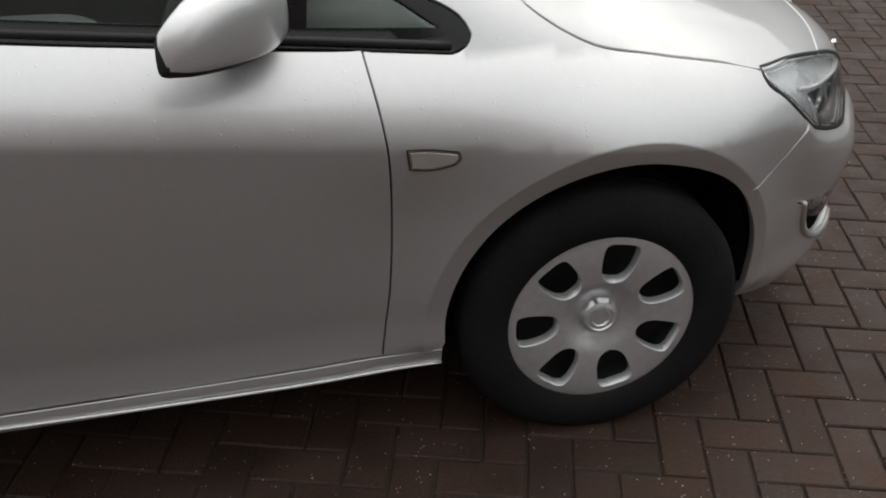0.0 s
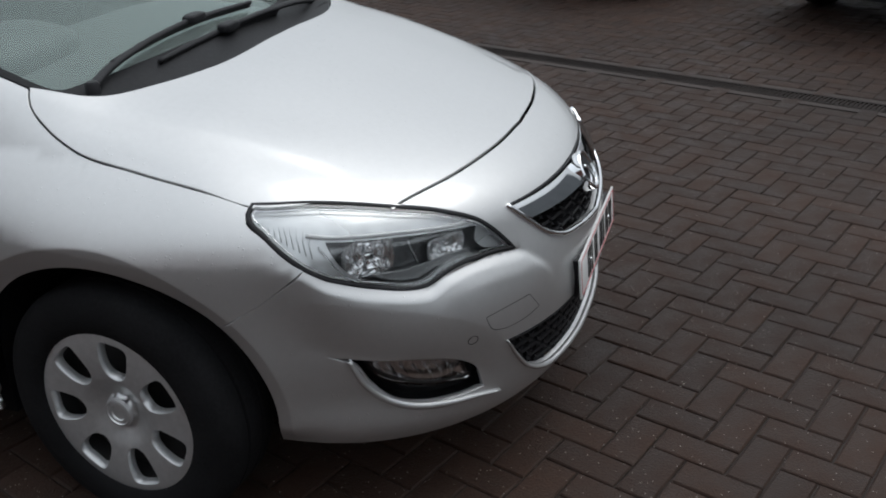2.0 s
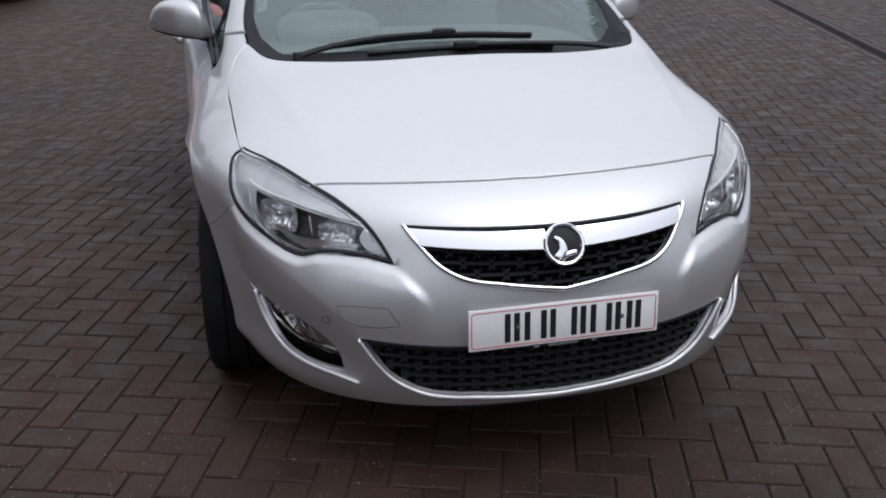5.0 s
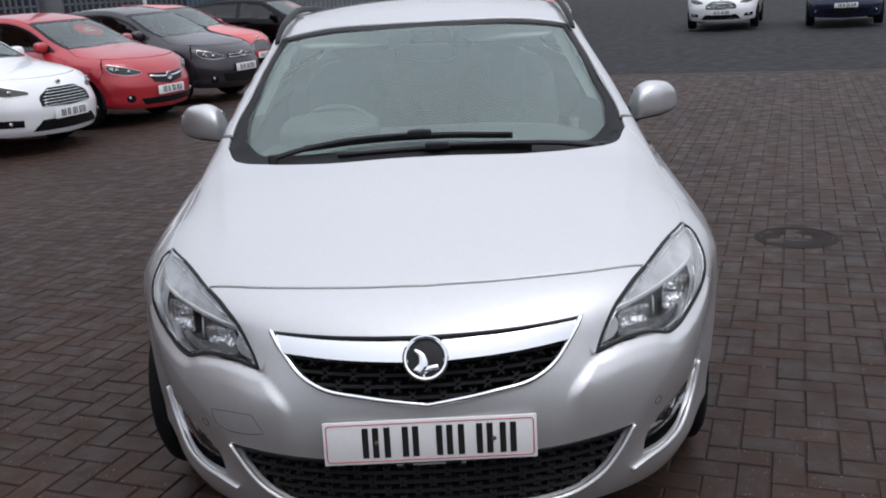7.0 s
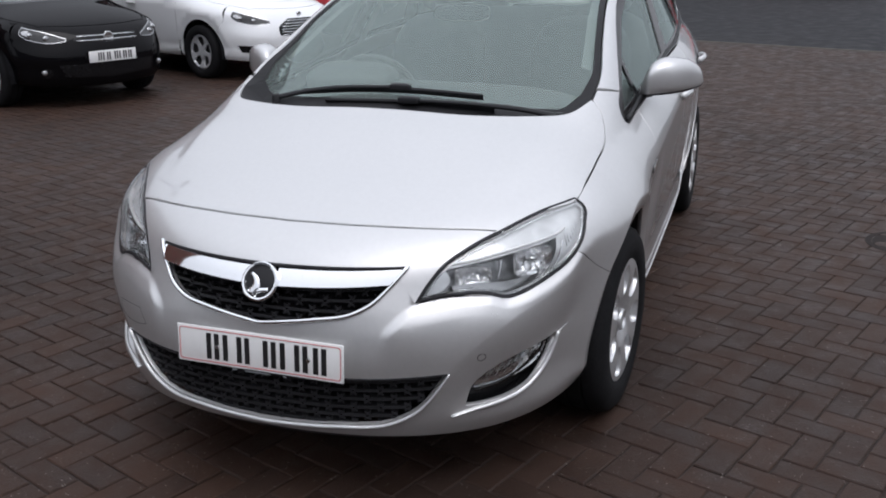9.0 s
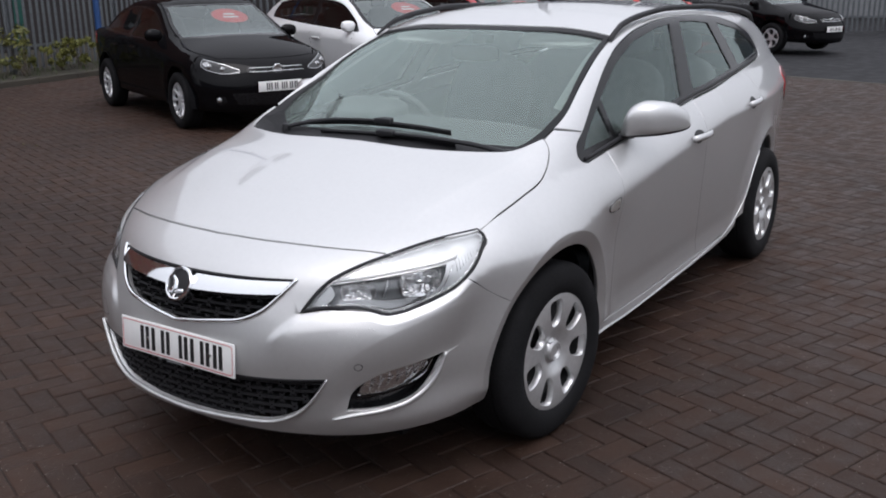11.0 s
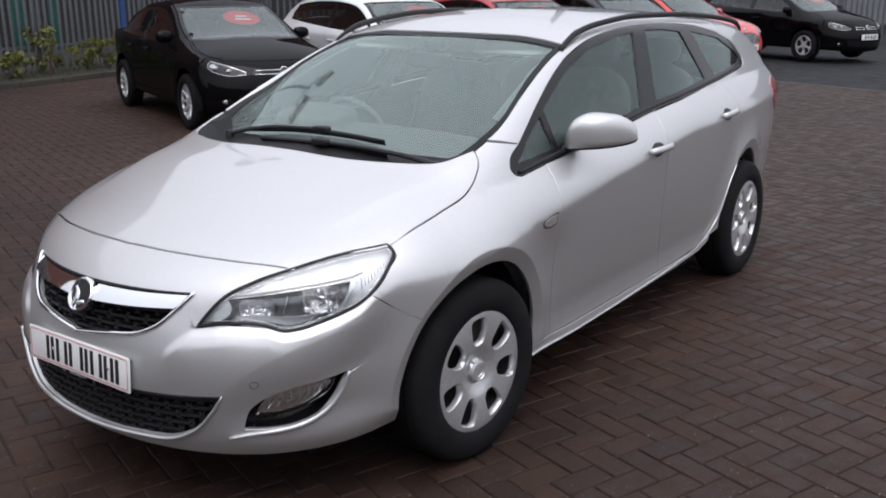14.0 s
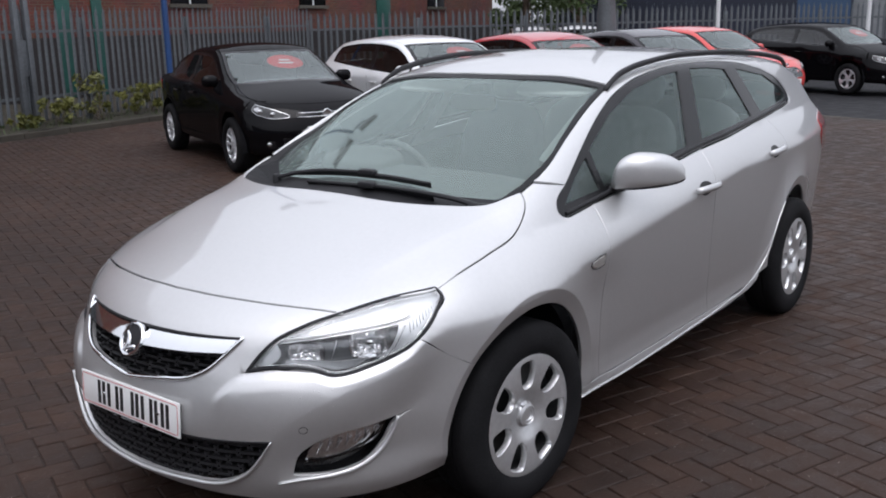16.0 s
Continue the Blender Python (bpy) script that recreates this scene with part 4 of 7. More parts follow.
def grow(poly, by):
    p = np.array(poly, float)
    area = np.sum(p[:, 0] * np.roll(p[:, 1], -1) - np.roll(p[:, 0], -1) * p[:, 1])
    a, b = p - np.roll(p, 1, 0), np.roll(p, -1, 0) - p
    a /= np.linalg.norm(a, axis=1)[:, None] + 1e-9
    b /= np.linalg.norm(b, axis=1)[:, None] + 1e-9
    n = np.stack([(a + b)[:, 1], -(a + b)[:, 0]], 1)
    n /= np.linalg.norm(n, axis=1)[:, None] + 1e-9
    return [tuple(q) for q in p + n * (by if area > 0 else -by)]


def shrink(poly, by):
    return grow(poly, -by)


def superball(name, size, power, material, n=32, m=20):
    """A rounded box of the given half sizes."""
    verts, faces = [], []
    e = 2 / power
    pw = lambda v: math.copysign(abs(v) ** e, v)
    for i in range(m + 1):
        a = -math.pi / 2 + math.pi * i / m
        for j in range(n):
            b = 2 * math.pi * j / n
            verts.append((size[0] * pw(math.cos(a)) * pw(math.cos(b)), size[1] * pw(math.cos(a)) * pw(math.sin(b)), size[2] * pw(math.sin(a))))
    for i in range(m):
        for j in range(n):
            faces.append((i * n + j, i * n + (j + 1) % n, (i + 1) * n + (j + 1) % n, (i + 1) * n + j))
    return mesh_of(name, verts, faces, material)


def wiper(car, arm_line, blade_line):
    """An arm from its pivot and a flat blade that lies on the glass."""
    up = np.array([0.42, 0, 0.91])
    a = np.array(curve(arm_line, 0.02))
    n = len(a)
    arm = put("wiper_arm", bead("wiper_arm", a, np.tile(up, (n, 1)), np.linspace(0.026, 0.015, n), np.linspace(0.018, 0.012, n), TRIM), car, "black wiper arm")
    b = np.array(curve(blade_line, 0.02))
    w = 0.018 - 0.006 * np.abs(np.linspace(-1, 1, len(b))) ** 3
    put("wiper_blade", bead("wiper_blade", b, np.tile(up, (len(b), 1)), w, 0.014, TRIM), arm, "black rubber wiper blade")
    put("wiper_rubber", bead("wiper_rubber", b - up * 0.012, np.tile(up, (len(b), 1)), 0.006, 0.014, TRIM), arm)
    k = a[-1]
    put("wiper_clip", superball("wiper_clip", (0.020, 0.042, 0.014), 4, TRIM), arm, at=Matrix.Translation((k[0] + 0.002, k[1], k[2])))
    put("wiper_pivot", lathe("wiper_pivot", [(-0.03, 0.018), (0.008, 0.018), (0.014, 0.013), (0.015, 0.0)], TRIM, axis="z", n=20), arm, at=Matrix.Translation(a[0]))


def flare_points(wx):
    """Rings of points where the body swells towards a wheel arch."""
    return [q for r in (0.374, 0.384, 0.394, 0.404, 0.4105, 0.4155, 0.4185, 0.422, 0.428, 0.439, 0.457, 0.485, 0.52) for q in arc(wx + 0.002, 0.353, r, -15, 200, 110)]


def crease_points(x0, x1):
    out = []
    for d in (-0.036, -0.022, -0.010, 0.0, 0.010, 0.022, 0.036):
        for x in np.arange(x0, x1, 0.016):
            out.append((x, float(hero.crease + hero.crease_rise * np.clip(-0.45 - x, -0.6, hero.crease_run)) + d))
    return out


def side_parts(car, s, fog):
    """Everything that the car has once on each side; s: 1 left, -1 right."""
    P = lambda name, view, outline, material, label="", parent=car, **k: hero.panel(name, view, [tuple(q) for q in outline], material, parent, label, sign=s, **k)
    # front wing
    hood_xz = [(p[0], p[2]) for p in hero.on(curve([HOOD_SIDE[1]] + HOOD_SIDE[2:], 0.03), "top")[0]]
    hl = []
    for a, z in HL_LOW[:4]:
        p = hero.on(deg([(a, z)]), "front")[0][0]
        hl.append((p[0], z))
    p = hero.on(deg([(57.8, 0.722), (63.5, 0.656)]), "front")[0]
    seam = [(q[0], q[2]) for q in p]
    edge = hero.on([(-0.2, 0.690), (-0.27, 0.692)], "top")[0]
    pillar = [(edge[1][0], edge[1][2]), (-0.397, 1.051)]
    arch = arch_edge(39.3, 186, 26)
    seam.append(tuple(arch[0]))
    outline = loop(hood_xz, [(edge[0][0], edge[0][2]), (edge[1][0], edge[1][2])], pillar, [(-0.397, 1.051), (-0.302, 0.992), (-0.293, 0.975), (-0.305, 0.956), (-0.335, 0.948)], [(-0.335, 0.948), (-0.40, 0.955), (-0.504, 0.966)],
                   DOOR_FRONT[1:], [(-0.483, 0.303), (-0.352, 0.298)], arch[::-1], seam[::-1], hl[::-1], step=0.02)
    P("front_wing", "side", shrink(outline, 0.003), SILVER, "silver front wing with rain drops", step=0.020, flange=0.016, extra=flare_points(0.018) + crease_points(-0.5, -0.40))
    # doors
    low = lambda x0, x1: [(x, 0.303) for x in np.linspace(x0, x1, 8)]
    d1 = loop(DOOR_FRONT, low(-0.483, -1.50), DOOR_MID[::-1], [q for q in DLO_LOW[3::-1]][0:3] + [(-0.505, 0.968)], step=0.025)
    door = P("front_door", "side", shrink(d1, 0.0032), SILVER, "silver front door", step=0.022, flange=0.016, extra=crease_points(-1.5, -0.45))
    d2 = loop(DOOR_MID, [(-1.50, 0.303), (-1.8, 0.305), (-2.06, 0.318)], DOOR_REAR[::-1], [(-2.36, 1.117), (-2.26, 1.112), (-1.9, 1.091), (-1.455, 1.058)], step=0.025)
    rdoor = P("rear_door", "side", shrink(d2, 0.0032), SILVER, "silver rear door", step=0.022, flange=0.016, extra=crease_points(-2.45, -1.43) + flare_points(-2.665))
    # rear quarter and the frame over the windows
    rim = hero.on([q for q in curve(ROOF_EDGE, 0.03)], "top")[0]
    rim = [(q[0], q[2]) for q in rim]
    back = [(-2.36, 1.115), (-2.6, 1.128), (-2.834, 1.140), (-2.95, 1.158), (-2.965, 1.185), (-2.93, 1.228), (-2.613, 1.345)]
    over = [q for q in rim if q[0] <= -2.6]
    tail = [over[-1], (-3.60, 1.10), (-3.66, 0.95), (-3.67, 0.6), (-3.62, 0.26)]
    q_out = loop(back, [(-2.613, 1.345), over[0]], over, tail, [(-3.62, 0.26), (-3.06, 0.26)], arc(*ARCH_R, 191, 4, 30), [(-2.290, 0.362), (-2.20, 0.340), (-2.06, 0.318)], DOOR_REAR[::-1], step=0.025)
    quarter = P("rear_wing", "side", shrink(q_out, 0.002), SILVER, "silver rear wing and pillar", step=0.022, flange=0.016, extra=flare_points(-2.665) + crease_points(-3.6, -2.36))
    wf = [q for q in rim if q[0] >= -2.6 and q[0] <= -0.28]
    f_out = loop(wf, [wf[-1], (-2.613, 1.345)], DLO_TOP[3:11], [(-0.397, 1.051), wf[0]], step=0.025)
    P("side_frame", "side", shrink(f_out, 0.002), SILVER, "silver windscreen pillar and roof side", step=0.028, flange=0.016)
    # sill with its bright lip
    sill = [(-0.352, 0.296)] + [(x, 0.298) for x in np.linspace(-0.5, -1.9, 12)] + [(-2.05, 0.313), (-2.16, 0.330), (-2.14, 0.305), (-2.0, 0.285), (-1.7, 0.272), (-1.2, 0.260), (-0.6, 0.257), (-0.352, 0.257)]
    P("sill", "side", sill, SILVER, "silver sill", step=0.03)
    lip = [(-0.352, 0.262), (-0.7, 0.265), (-1.2, 0.272), (-1.7, 0.288), (-2.0, 0.312), (-2.13, 0.340), (-2.20, 0.382), (-2.245, 0.44), (-2.282, 0.52), (-2.34, 0.605), (-2.42, 0.675)]
    lip = curve(lip, 0.03)
    hero.strip("sill_lip", "side", lip, np.interp(np.linspace(0, 1, len(lip)), [0, 0.03, 0.68, 0.8, 1], [0.004, 0.008, 0.006, 0.003, 0.001]), 0.008, SILVER, car, "bright edge of the sill", sign=s, out=0.001)
    # window band: black trim and the panes
    dlo = loop(DLO_LOW, DLO_TOP, step=0.02)
    panes = [
        [(-0.352, 0.990), (-0.45, 0.997), (-0.60, 1.008), (-0.585, 1.128), (-0.47, 1.068)],
        [(-0.632, 1.012), (-0.9, 1.035), (-1.37, 1.083), (-1.45, 1.23), (-1.535, 1.395), (-1.39, 1.388), (-1.10, 1.345), (-0.86, 1.265), (-0.622, 1.148)],
        [(-1.525, 1.097), (-1.9, 1.122), (-2.165, 1.140), (-2.11, 1.25), (-2.045, 1.378), (-1.85, 1.397), (-1.66, 1.402)],
        [(-2.325, 1.147), (-2.6, 1.160), (-2.86, 1.172), (-2.895, 1.192), (-2.84, 1.235), (-2.6, 1.318), (-2.20, 1.372)],
    ]
    panes = [loop(*[[p[i], p[(i + 1) % len(p)]] for i in range(len(p))], step=0.03) for p in panes]
    P("window_trim", "side", shrink(dlo, 0.002), GLOSS_BLACK, "black window surround", holes=panes, step=0.03, out=-0.003)
    for p in panes:
        g = P("side_window", "side", grow(p, 0.004), SIDE_GLASS, "dark tinted side window", out=-0.008, step=0.06, flange=0)
        g.visible_shadow = False
    hero.strip("belt_trim", "side", [(x, z + 0.012) for x, z in curve(DLO_LOW[:-1], 0.04)], 0.016, 0.012, TRIM, car, sign=s, out=0.0)
    # roof rail
    rl = [q for q in curve(ROOF_EDGE, 0.03) if -3.3 < q[0] < -0.93]
    RP, RN = hero.on(rl, "top", s)
    t = np.linspace(0, 1, len(RP))
    up = 0.026 * np.minimum(1, np.minimum(t, 1 - t) / 0.06) ** 0.7
    RP = RP + RN * (up * 0.6)[:, None] + np.array([0, 0, 1]) * (up * 0.3)[:, None] + np.array([0, s * 0.006, 0])
    put("roof_rail", bead("roof_rail", RP, RN, 0.024, 0.010 + up * 0.70, TRIM), car, "black roof rail")
    # headlamp
    headlamp(car, s)
    # fog lamp
    pocket = P("fog_lamp", "front", grow(fog, 0.01), GLOSS_BLACK, "fog lamp in a black recess", out=-0.045, step=0.03, flange=0)
    wall_v, wall_f = [], []
    A, AN = hero.on(fog, "front", s, -0.004)
    B, _ = hero.on(grow(fog, -0.004), "front", s, -0.046)
    k = len(A)
    for i in range(k):
        wall_f.append((i, (i + 1) % k, k + (i + 1) % k, k + i))
    put("fog_surround", mesh_of("fog_surround", np.concatenate([A, B]), wall_f, GLOSS_BLACK), pocket)
    ln = loop(deg([(36.2, 0.374), (37.6, 0.412), (41.2, 0.447), (46, 0.466), (50.6, 0.476)]), deg([(50.6, 0.476), (49.2, 0.436), (46, 0.406), (42, 0.387), (36.2, 0.374)]), step=0.012)
    P("fog_reflector", "front", ln, REFLECTOR, "chrome reflector", parent=pocket, out=lambda a, z: -0.036 + 0.016 * (((0.476 - z) * 38 + a * 9) % 1.0), step=0.006, flange=0.01)
    P("fog_lens", "front", grow(ln, 0.004), LENS, "clear ribbed lens", parent=pocket, out=-0.006, step=0.02, flange=0.012)
    for i in range(7):
        a = 38.3 + i * 1.75
        hero.strip("rib", "front", deg([(a, 0.392 + i * 0.007), (a + 1.2, 0.426 + i * 0.006)]), 0.0035, 0.006, REFLECTOR, pocket, sign=s, out=-0.019)
    tr = deg([(31.5, 0.312), (36, 0.323), (41, 0.331), (45.5, 0.347), (49.2, 0.382), (51.6, 0.43), (53.2, 0.492)])
    t_ = curve(tr, 0.012)
    w_ = 0.004 + 0.016 * np.sin(np.linspace(0.05, math.pi * 0.92, len(t_))) ** 0.7
    hero.strip("fog_trim", "front", t_, w_, 0.018, SILVER, pocket, "bright trim blade under the fog lamp", sign=s, out=0.001)
    # small things on the bumper
    ring = [(radians(36.5) * 0.85 + 0.011 * math.cos(a), 0.487 + 0.011 * math.sin(a)) for a in np.linspace(0, 2 * math.pi, 16)[:-1]]
    hero.strip("sensor_ring", "front", ring, 0.0022, 0.003, TRIM, car, sign=s, closed=True, out=-0.0005, sides=5)
    if s < 0:
        tow = loop(deg([(26.5, 0.545), (31.5, 0.54), (34.5, 0.535)]), deg([(34.5, 0.535), (33.5, 0.50), (31, 0.487)]), deg([(31, 0.487), (27.5, 0.49), (24.5, 0.50)]), deg([(24.5, 0.50), (26.5, 0.545)]), step=0.012)
        hero.strip("towing_cover", "front", tow, 0.0022, 0.002, TRIM, car, "cover outline in the bumper", sign=s, closed=True, out=-0.0006, sides=5)
    # side repeater
    rep = [(x, z - 0.013) for x, z in loop([(-0.443, 0.817), (-0.395, 0.813), (-0.344, 0.803)], [(-0.344, 0.803), (-0.339, 0.791), (-0.350, 0.777)], [(-0.350, 0.777), (-0.393, 0.770), (-0.436, 0.775)], [(-0.436, 0.775), (-0.443, 0.817)], step=0.008)]
    r = P("side_indicator", "side", rep, CHROME, "clear side indicator", out=0.002, step=0.012, flange=0.006)
    hero.strip("indicator_seal", "side", rep, 0.004, 0.004, TRIM, r, "black seal", sign=s, closed=True, out=0.001, sides=5)
    P("indicator_lens", "side", shrink(rep, 0.006), AMBER, "pale amber lens", parent=r, out=0.004, step=0.012, flange=0.006)
    # door handles
    for d, x, z in ((door, -1.33, 0.905), (rdoor, -2.21, 0.958)):
        # no hollow here: a dark oval on the door gives the cup's shade
        cup = [(x + 0.062 * math.cos(a), z + 0.004 + 0.030 * math.sin(a)) for a in np.linspace(0, 2 * math.pi, 28)[:-1]]
        c = P("handle_cup_shade", "side", cup, STEEL_DARK, "dark oval for the shade in the handle's cup", parent=d, out=0.0012, step=0.02, flange=0.004)
        line = [(x - 0.105 + 0.21 * i / 12, z + 0.006 - 0.004 * (i / 12)) for i in range(13)]
        hp, hn = hero.on(line, "side", s, 0.0)
        bow = 0.012 + 0.028 * np.sin(np.linspace(0, math.pi, 13)) ** 0.5
        put("door_handle", bead("door_handle", hp + hn * bow[:, None], hn, 0.030, 0.018, SILVER), d, "silver pull handle")
    door_mirror(car, s)
    # wheel-arch liners
    for cx, cz, r_ in (ARCH_F, ARCH_R):
        v, f_ = [], []
        for a in np.linspace(-6, 186, 40):
            x, z = cx + (r_ + 0.02) * math.cos(radians(a)), cz + (r_ + 0.02) * math.sin(radians(a))
            v += [(x, s * 0.45, z), (x, s * (0.80 if x > -2.7 else 0.74), z)]
        for i in range(39):
            f_.append((2 * i, 2 * i + 1, 2 * i + 3, 2 * i + 2))
        for a in np.linspace(-6, 186, 40):
            v.append((cx + (r_ + 0.02) * math.cos(radians(a)), s * 0.45, cz + (r_ + 0.02) * math.sin(radians(a))))
        f_.append(tuple(range(80, 120)))
        put("arch_liner", mesh_of("arch_liner", v, f_, DARK), car, "black wheel-arch liner")


def fluted_bowl(w, h, flutes, depth):
    """A squarish reflector bowl of upright flutes that looks along +x."""
    v, f_ = [], []
    rings, n = 9, 64
    for k in range(rings + 1):
        q = 1 - k / rings * 0.97
        for i in range(n):
            a = 2 * math.pi * i / n
            y = w * q * math.copysign(abs(math.cos(a)) ** 0.5, math.cos(a))
            z = h * q * math.copysign(abs(math.sin(a)) ** 0.5, math.sin(a))
            ridge = 0.0045 * abs(math.sin(math.pi * flutes * (y / w + 1) / 2)) * min(1.0, 4 * (1 - q))
            v.append((depth * (q * q - 1) + ridge + 0.16 * (h - z) * min(1.0, 3 * (1 - q)), y, z))
    for k in range(rings):
        for i in range(n):
            f_.append((k * n + i, k * n + (i + 1) % n, (k + 1) * n + (i + 1) % n, (k + 1) * n + i))
    f_.append(tuple(rings * n + i for i in range(n)))
    return mesh_of("reflector_bowl", v, f_, REFLECTOR, smooth=False)


def headlamp(car, s):
    out = loop(deg(HL_TOP), deg(HL_LOW), step=0.014)
    out = [tuple(q) for q in shrink(out, 0.003)]
    top_edge = [(54.6, 0.773), (50.8, 0.765), (45.7, 0.757), (41.6, 0.749), (36.0, 0.738), (31.6, 0.729)]
    pocket = loop(deg(top_edge), deg([(31.6, 0.729), (32.4, 0.700), (31.6, 0.682), (28.3, 0.665)]), deg([(28.3, 0.665), (31.5, 0.670), (35.5, 0.673), (38.4, 0.666), (42.2, 0.650), (46.4, 0.657), (50.3, 0.674), (52.6, 0.703), (54.0, 0.745), (54.6, 0.773)]), step=0.012)
    pocket = [tuple(q) for q in pocket]
    lamp = hero.panel("headlamp", "front", grow(out, 0.003), LAMP_BROW, car, "clear headlamp with chrome reflectors", holes=[pocket], out=lambda a, z: -0.012 - 0.10 * max(0.0, min(0.14, 0.80 + 0.25 * (abs(a) - 0.75) - z)), step=0.025, flange=0, sign=s)
    A, _ = hero.on(out, "front", s, -0.003)
    B, _ = hero.on(shrink(out, 0.004), "front", s, -0.03)
    k = len(A)
    put("lamp_wall", mesh_of("lamp_wall", np.concatenate([A, B]), [(i, (i + 1) % k, k + (i + 1) % k, k + i) for i in range(k)], LAMP_SILVER), lamp)
    hero.strip("lamp_seal", "front", grow(out, 0.001), 0.013, 0.008, TRIM, lamp, "black seal", sign=s, closed=True, out=-0.0030, sides=6)
    hero.strip("lens_edge", "front", shrink(out, 0.009), 0.0035, 0.006, CHROME, lamp, "bright edge of the lens", sign=s, closed=True, out=-0.004, sides=6)
    # dark pocket with its walls
    hero.panel("lamp_pocket", "front", grow(pocket, 0.004), LAMP_DARK, lamp, "dark inner bezel", out=-0.060, step=0.03, flange=0, sign=s)
    A, _ = hero.on(pocket, "front", s, -0.018)
    B, _ = hero.on(shrink(pocket, 0.003), "front", s, -0.061)
    k = len(A)
    put("pocket_wall", mesh_of("pocket_wall", np.concatenate([A, B]), [(i, (i + 1) % k, k + (i + 1) % k, k + i) for i in range(k)], LAMP_GREY), lamp, "dark grey pocket wall")
    hero.strip("brow", "front", curve(deg([(57.0, 0.790)] + [(a, z + 0.008) for a, z in top_edge] + [(28.5, 0.70)]), 0.012), 0.009, 0.016, LAMP_SILVER, lamp, "bright brow", sign=s, out=-0.012)
    hero.strip("lower_edge", "front", curve(deg([(55.6, 0.765), (54.8, 0.742), (53.2, 0.700), (50.8, 0.670), (46.6, 0.652), (42.3, 0.6445), (38.4, 0.660), (35.4, 0.667), (31.2, 0.6645), (28.0, 0.659)]), 0.012), 0.005, 0.010, CHROME, lamp, "chrome edge", sign=s, out=-0.012)
    # grey shelf across the foot of the pocket
    shelf = loop(deg([(33.0, 0.684), (38.5, 0.682), (43.0, 0.676), (48.5, 0.678)]), deg([(48.5, 0.678), (46.0, 0.661), (42.2, 0.654)]), deg([(42.2, 0.654), (38.4, 0.669), (33.0, 0.675), (33.0, 0.684)]), step=0.012)
    hero.panel("pocket_shelf", "front", [tuple(q) for q in shelf], LAMP_GREY, lamp, "grey shelf of the pocket", out=-0.030, step=0.02, flange=0.012, sign=s)
    for a, z, w, h, fl in ((48.9, 0.720, 0.062, 0.043, 8), (36.8, 0.704, 0.054, 0.027, 7)):
        c, cn = hero.on(deg([(a, z)]), "front", s, -0.030)
        turn = math.atan2(cn[0][1], cn[0][0]) * 0.9
        bowl = put("reflector_bowl", fluted_bowl(w, h, fl, 0.030), lamp, "chrome fluted reflector bowl", at=Matrix.Translation(c[0]) @ Matrix.Rotation(turn, 4, "Z"))
        put("bulb_cap", superball("bulb_cap", (0.014, h * 0.34, h * 0.24), 3, CHROME, 16, 10), bowl, "bulb cover", at=Matrix.Translation((-0.006, 0, 0.004)))
    hero.strip("divider", "front", curve(deg([(42.6, 0.746), (42.2, 0.715), (41.6, 0.686)]), 0.012), 0.007, 0.012, SATIN, lamp, "slim divider between the bowls", sign=s, out=-0.036)
    # frosted ribs of the turn signal in the outer corner
    for i in range(9):
        a = 56.6 + i * 0.75
        z0 = 0.742 + i * 0.0085
        hero.strip("signal_rib", "front", deg([(a, z0), (a + 0.15, z0 + 0.030), (a - 0.1, z0 + 0.046 + 0.0015 * i)]), 0.0032, 0.005, LAMP_BROW, lamp, sign=s, out=-0.0165, sides=5)
    g = hero.panel("lamp_lens", "front", grow(out, 0.001), LENS, lamp, "clear headlamp lens", out=-0.001, step=0.025, flange=0.01, sign=s)
    g.visible_shadow = False


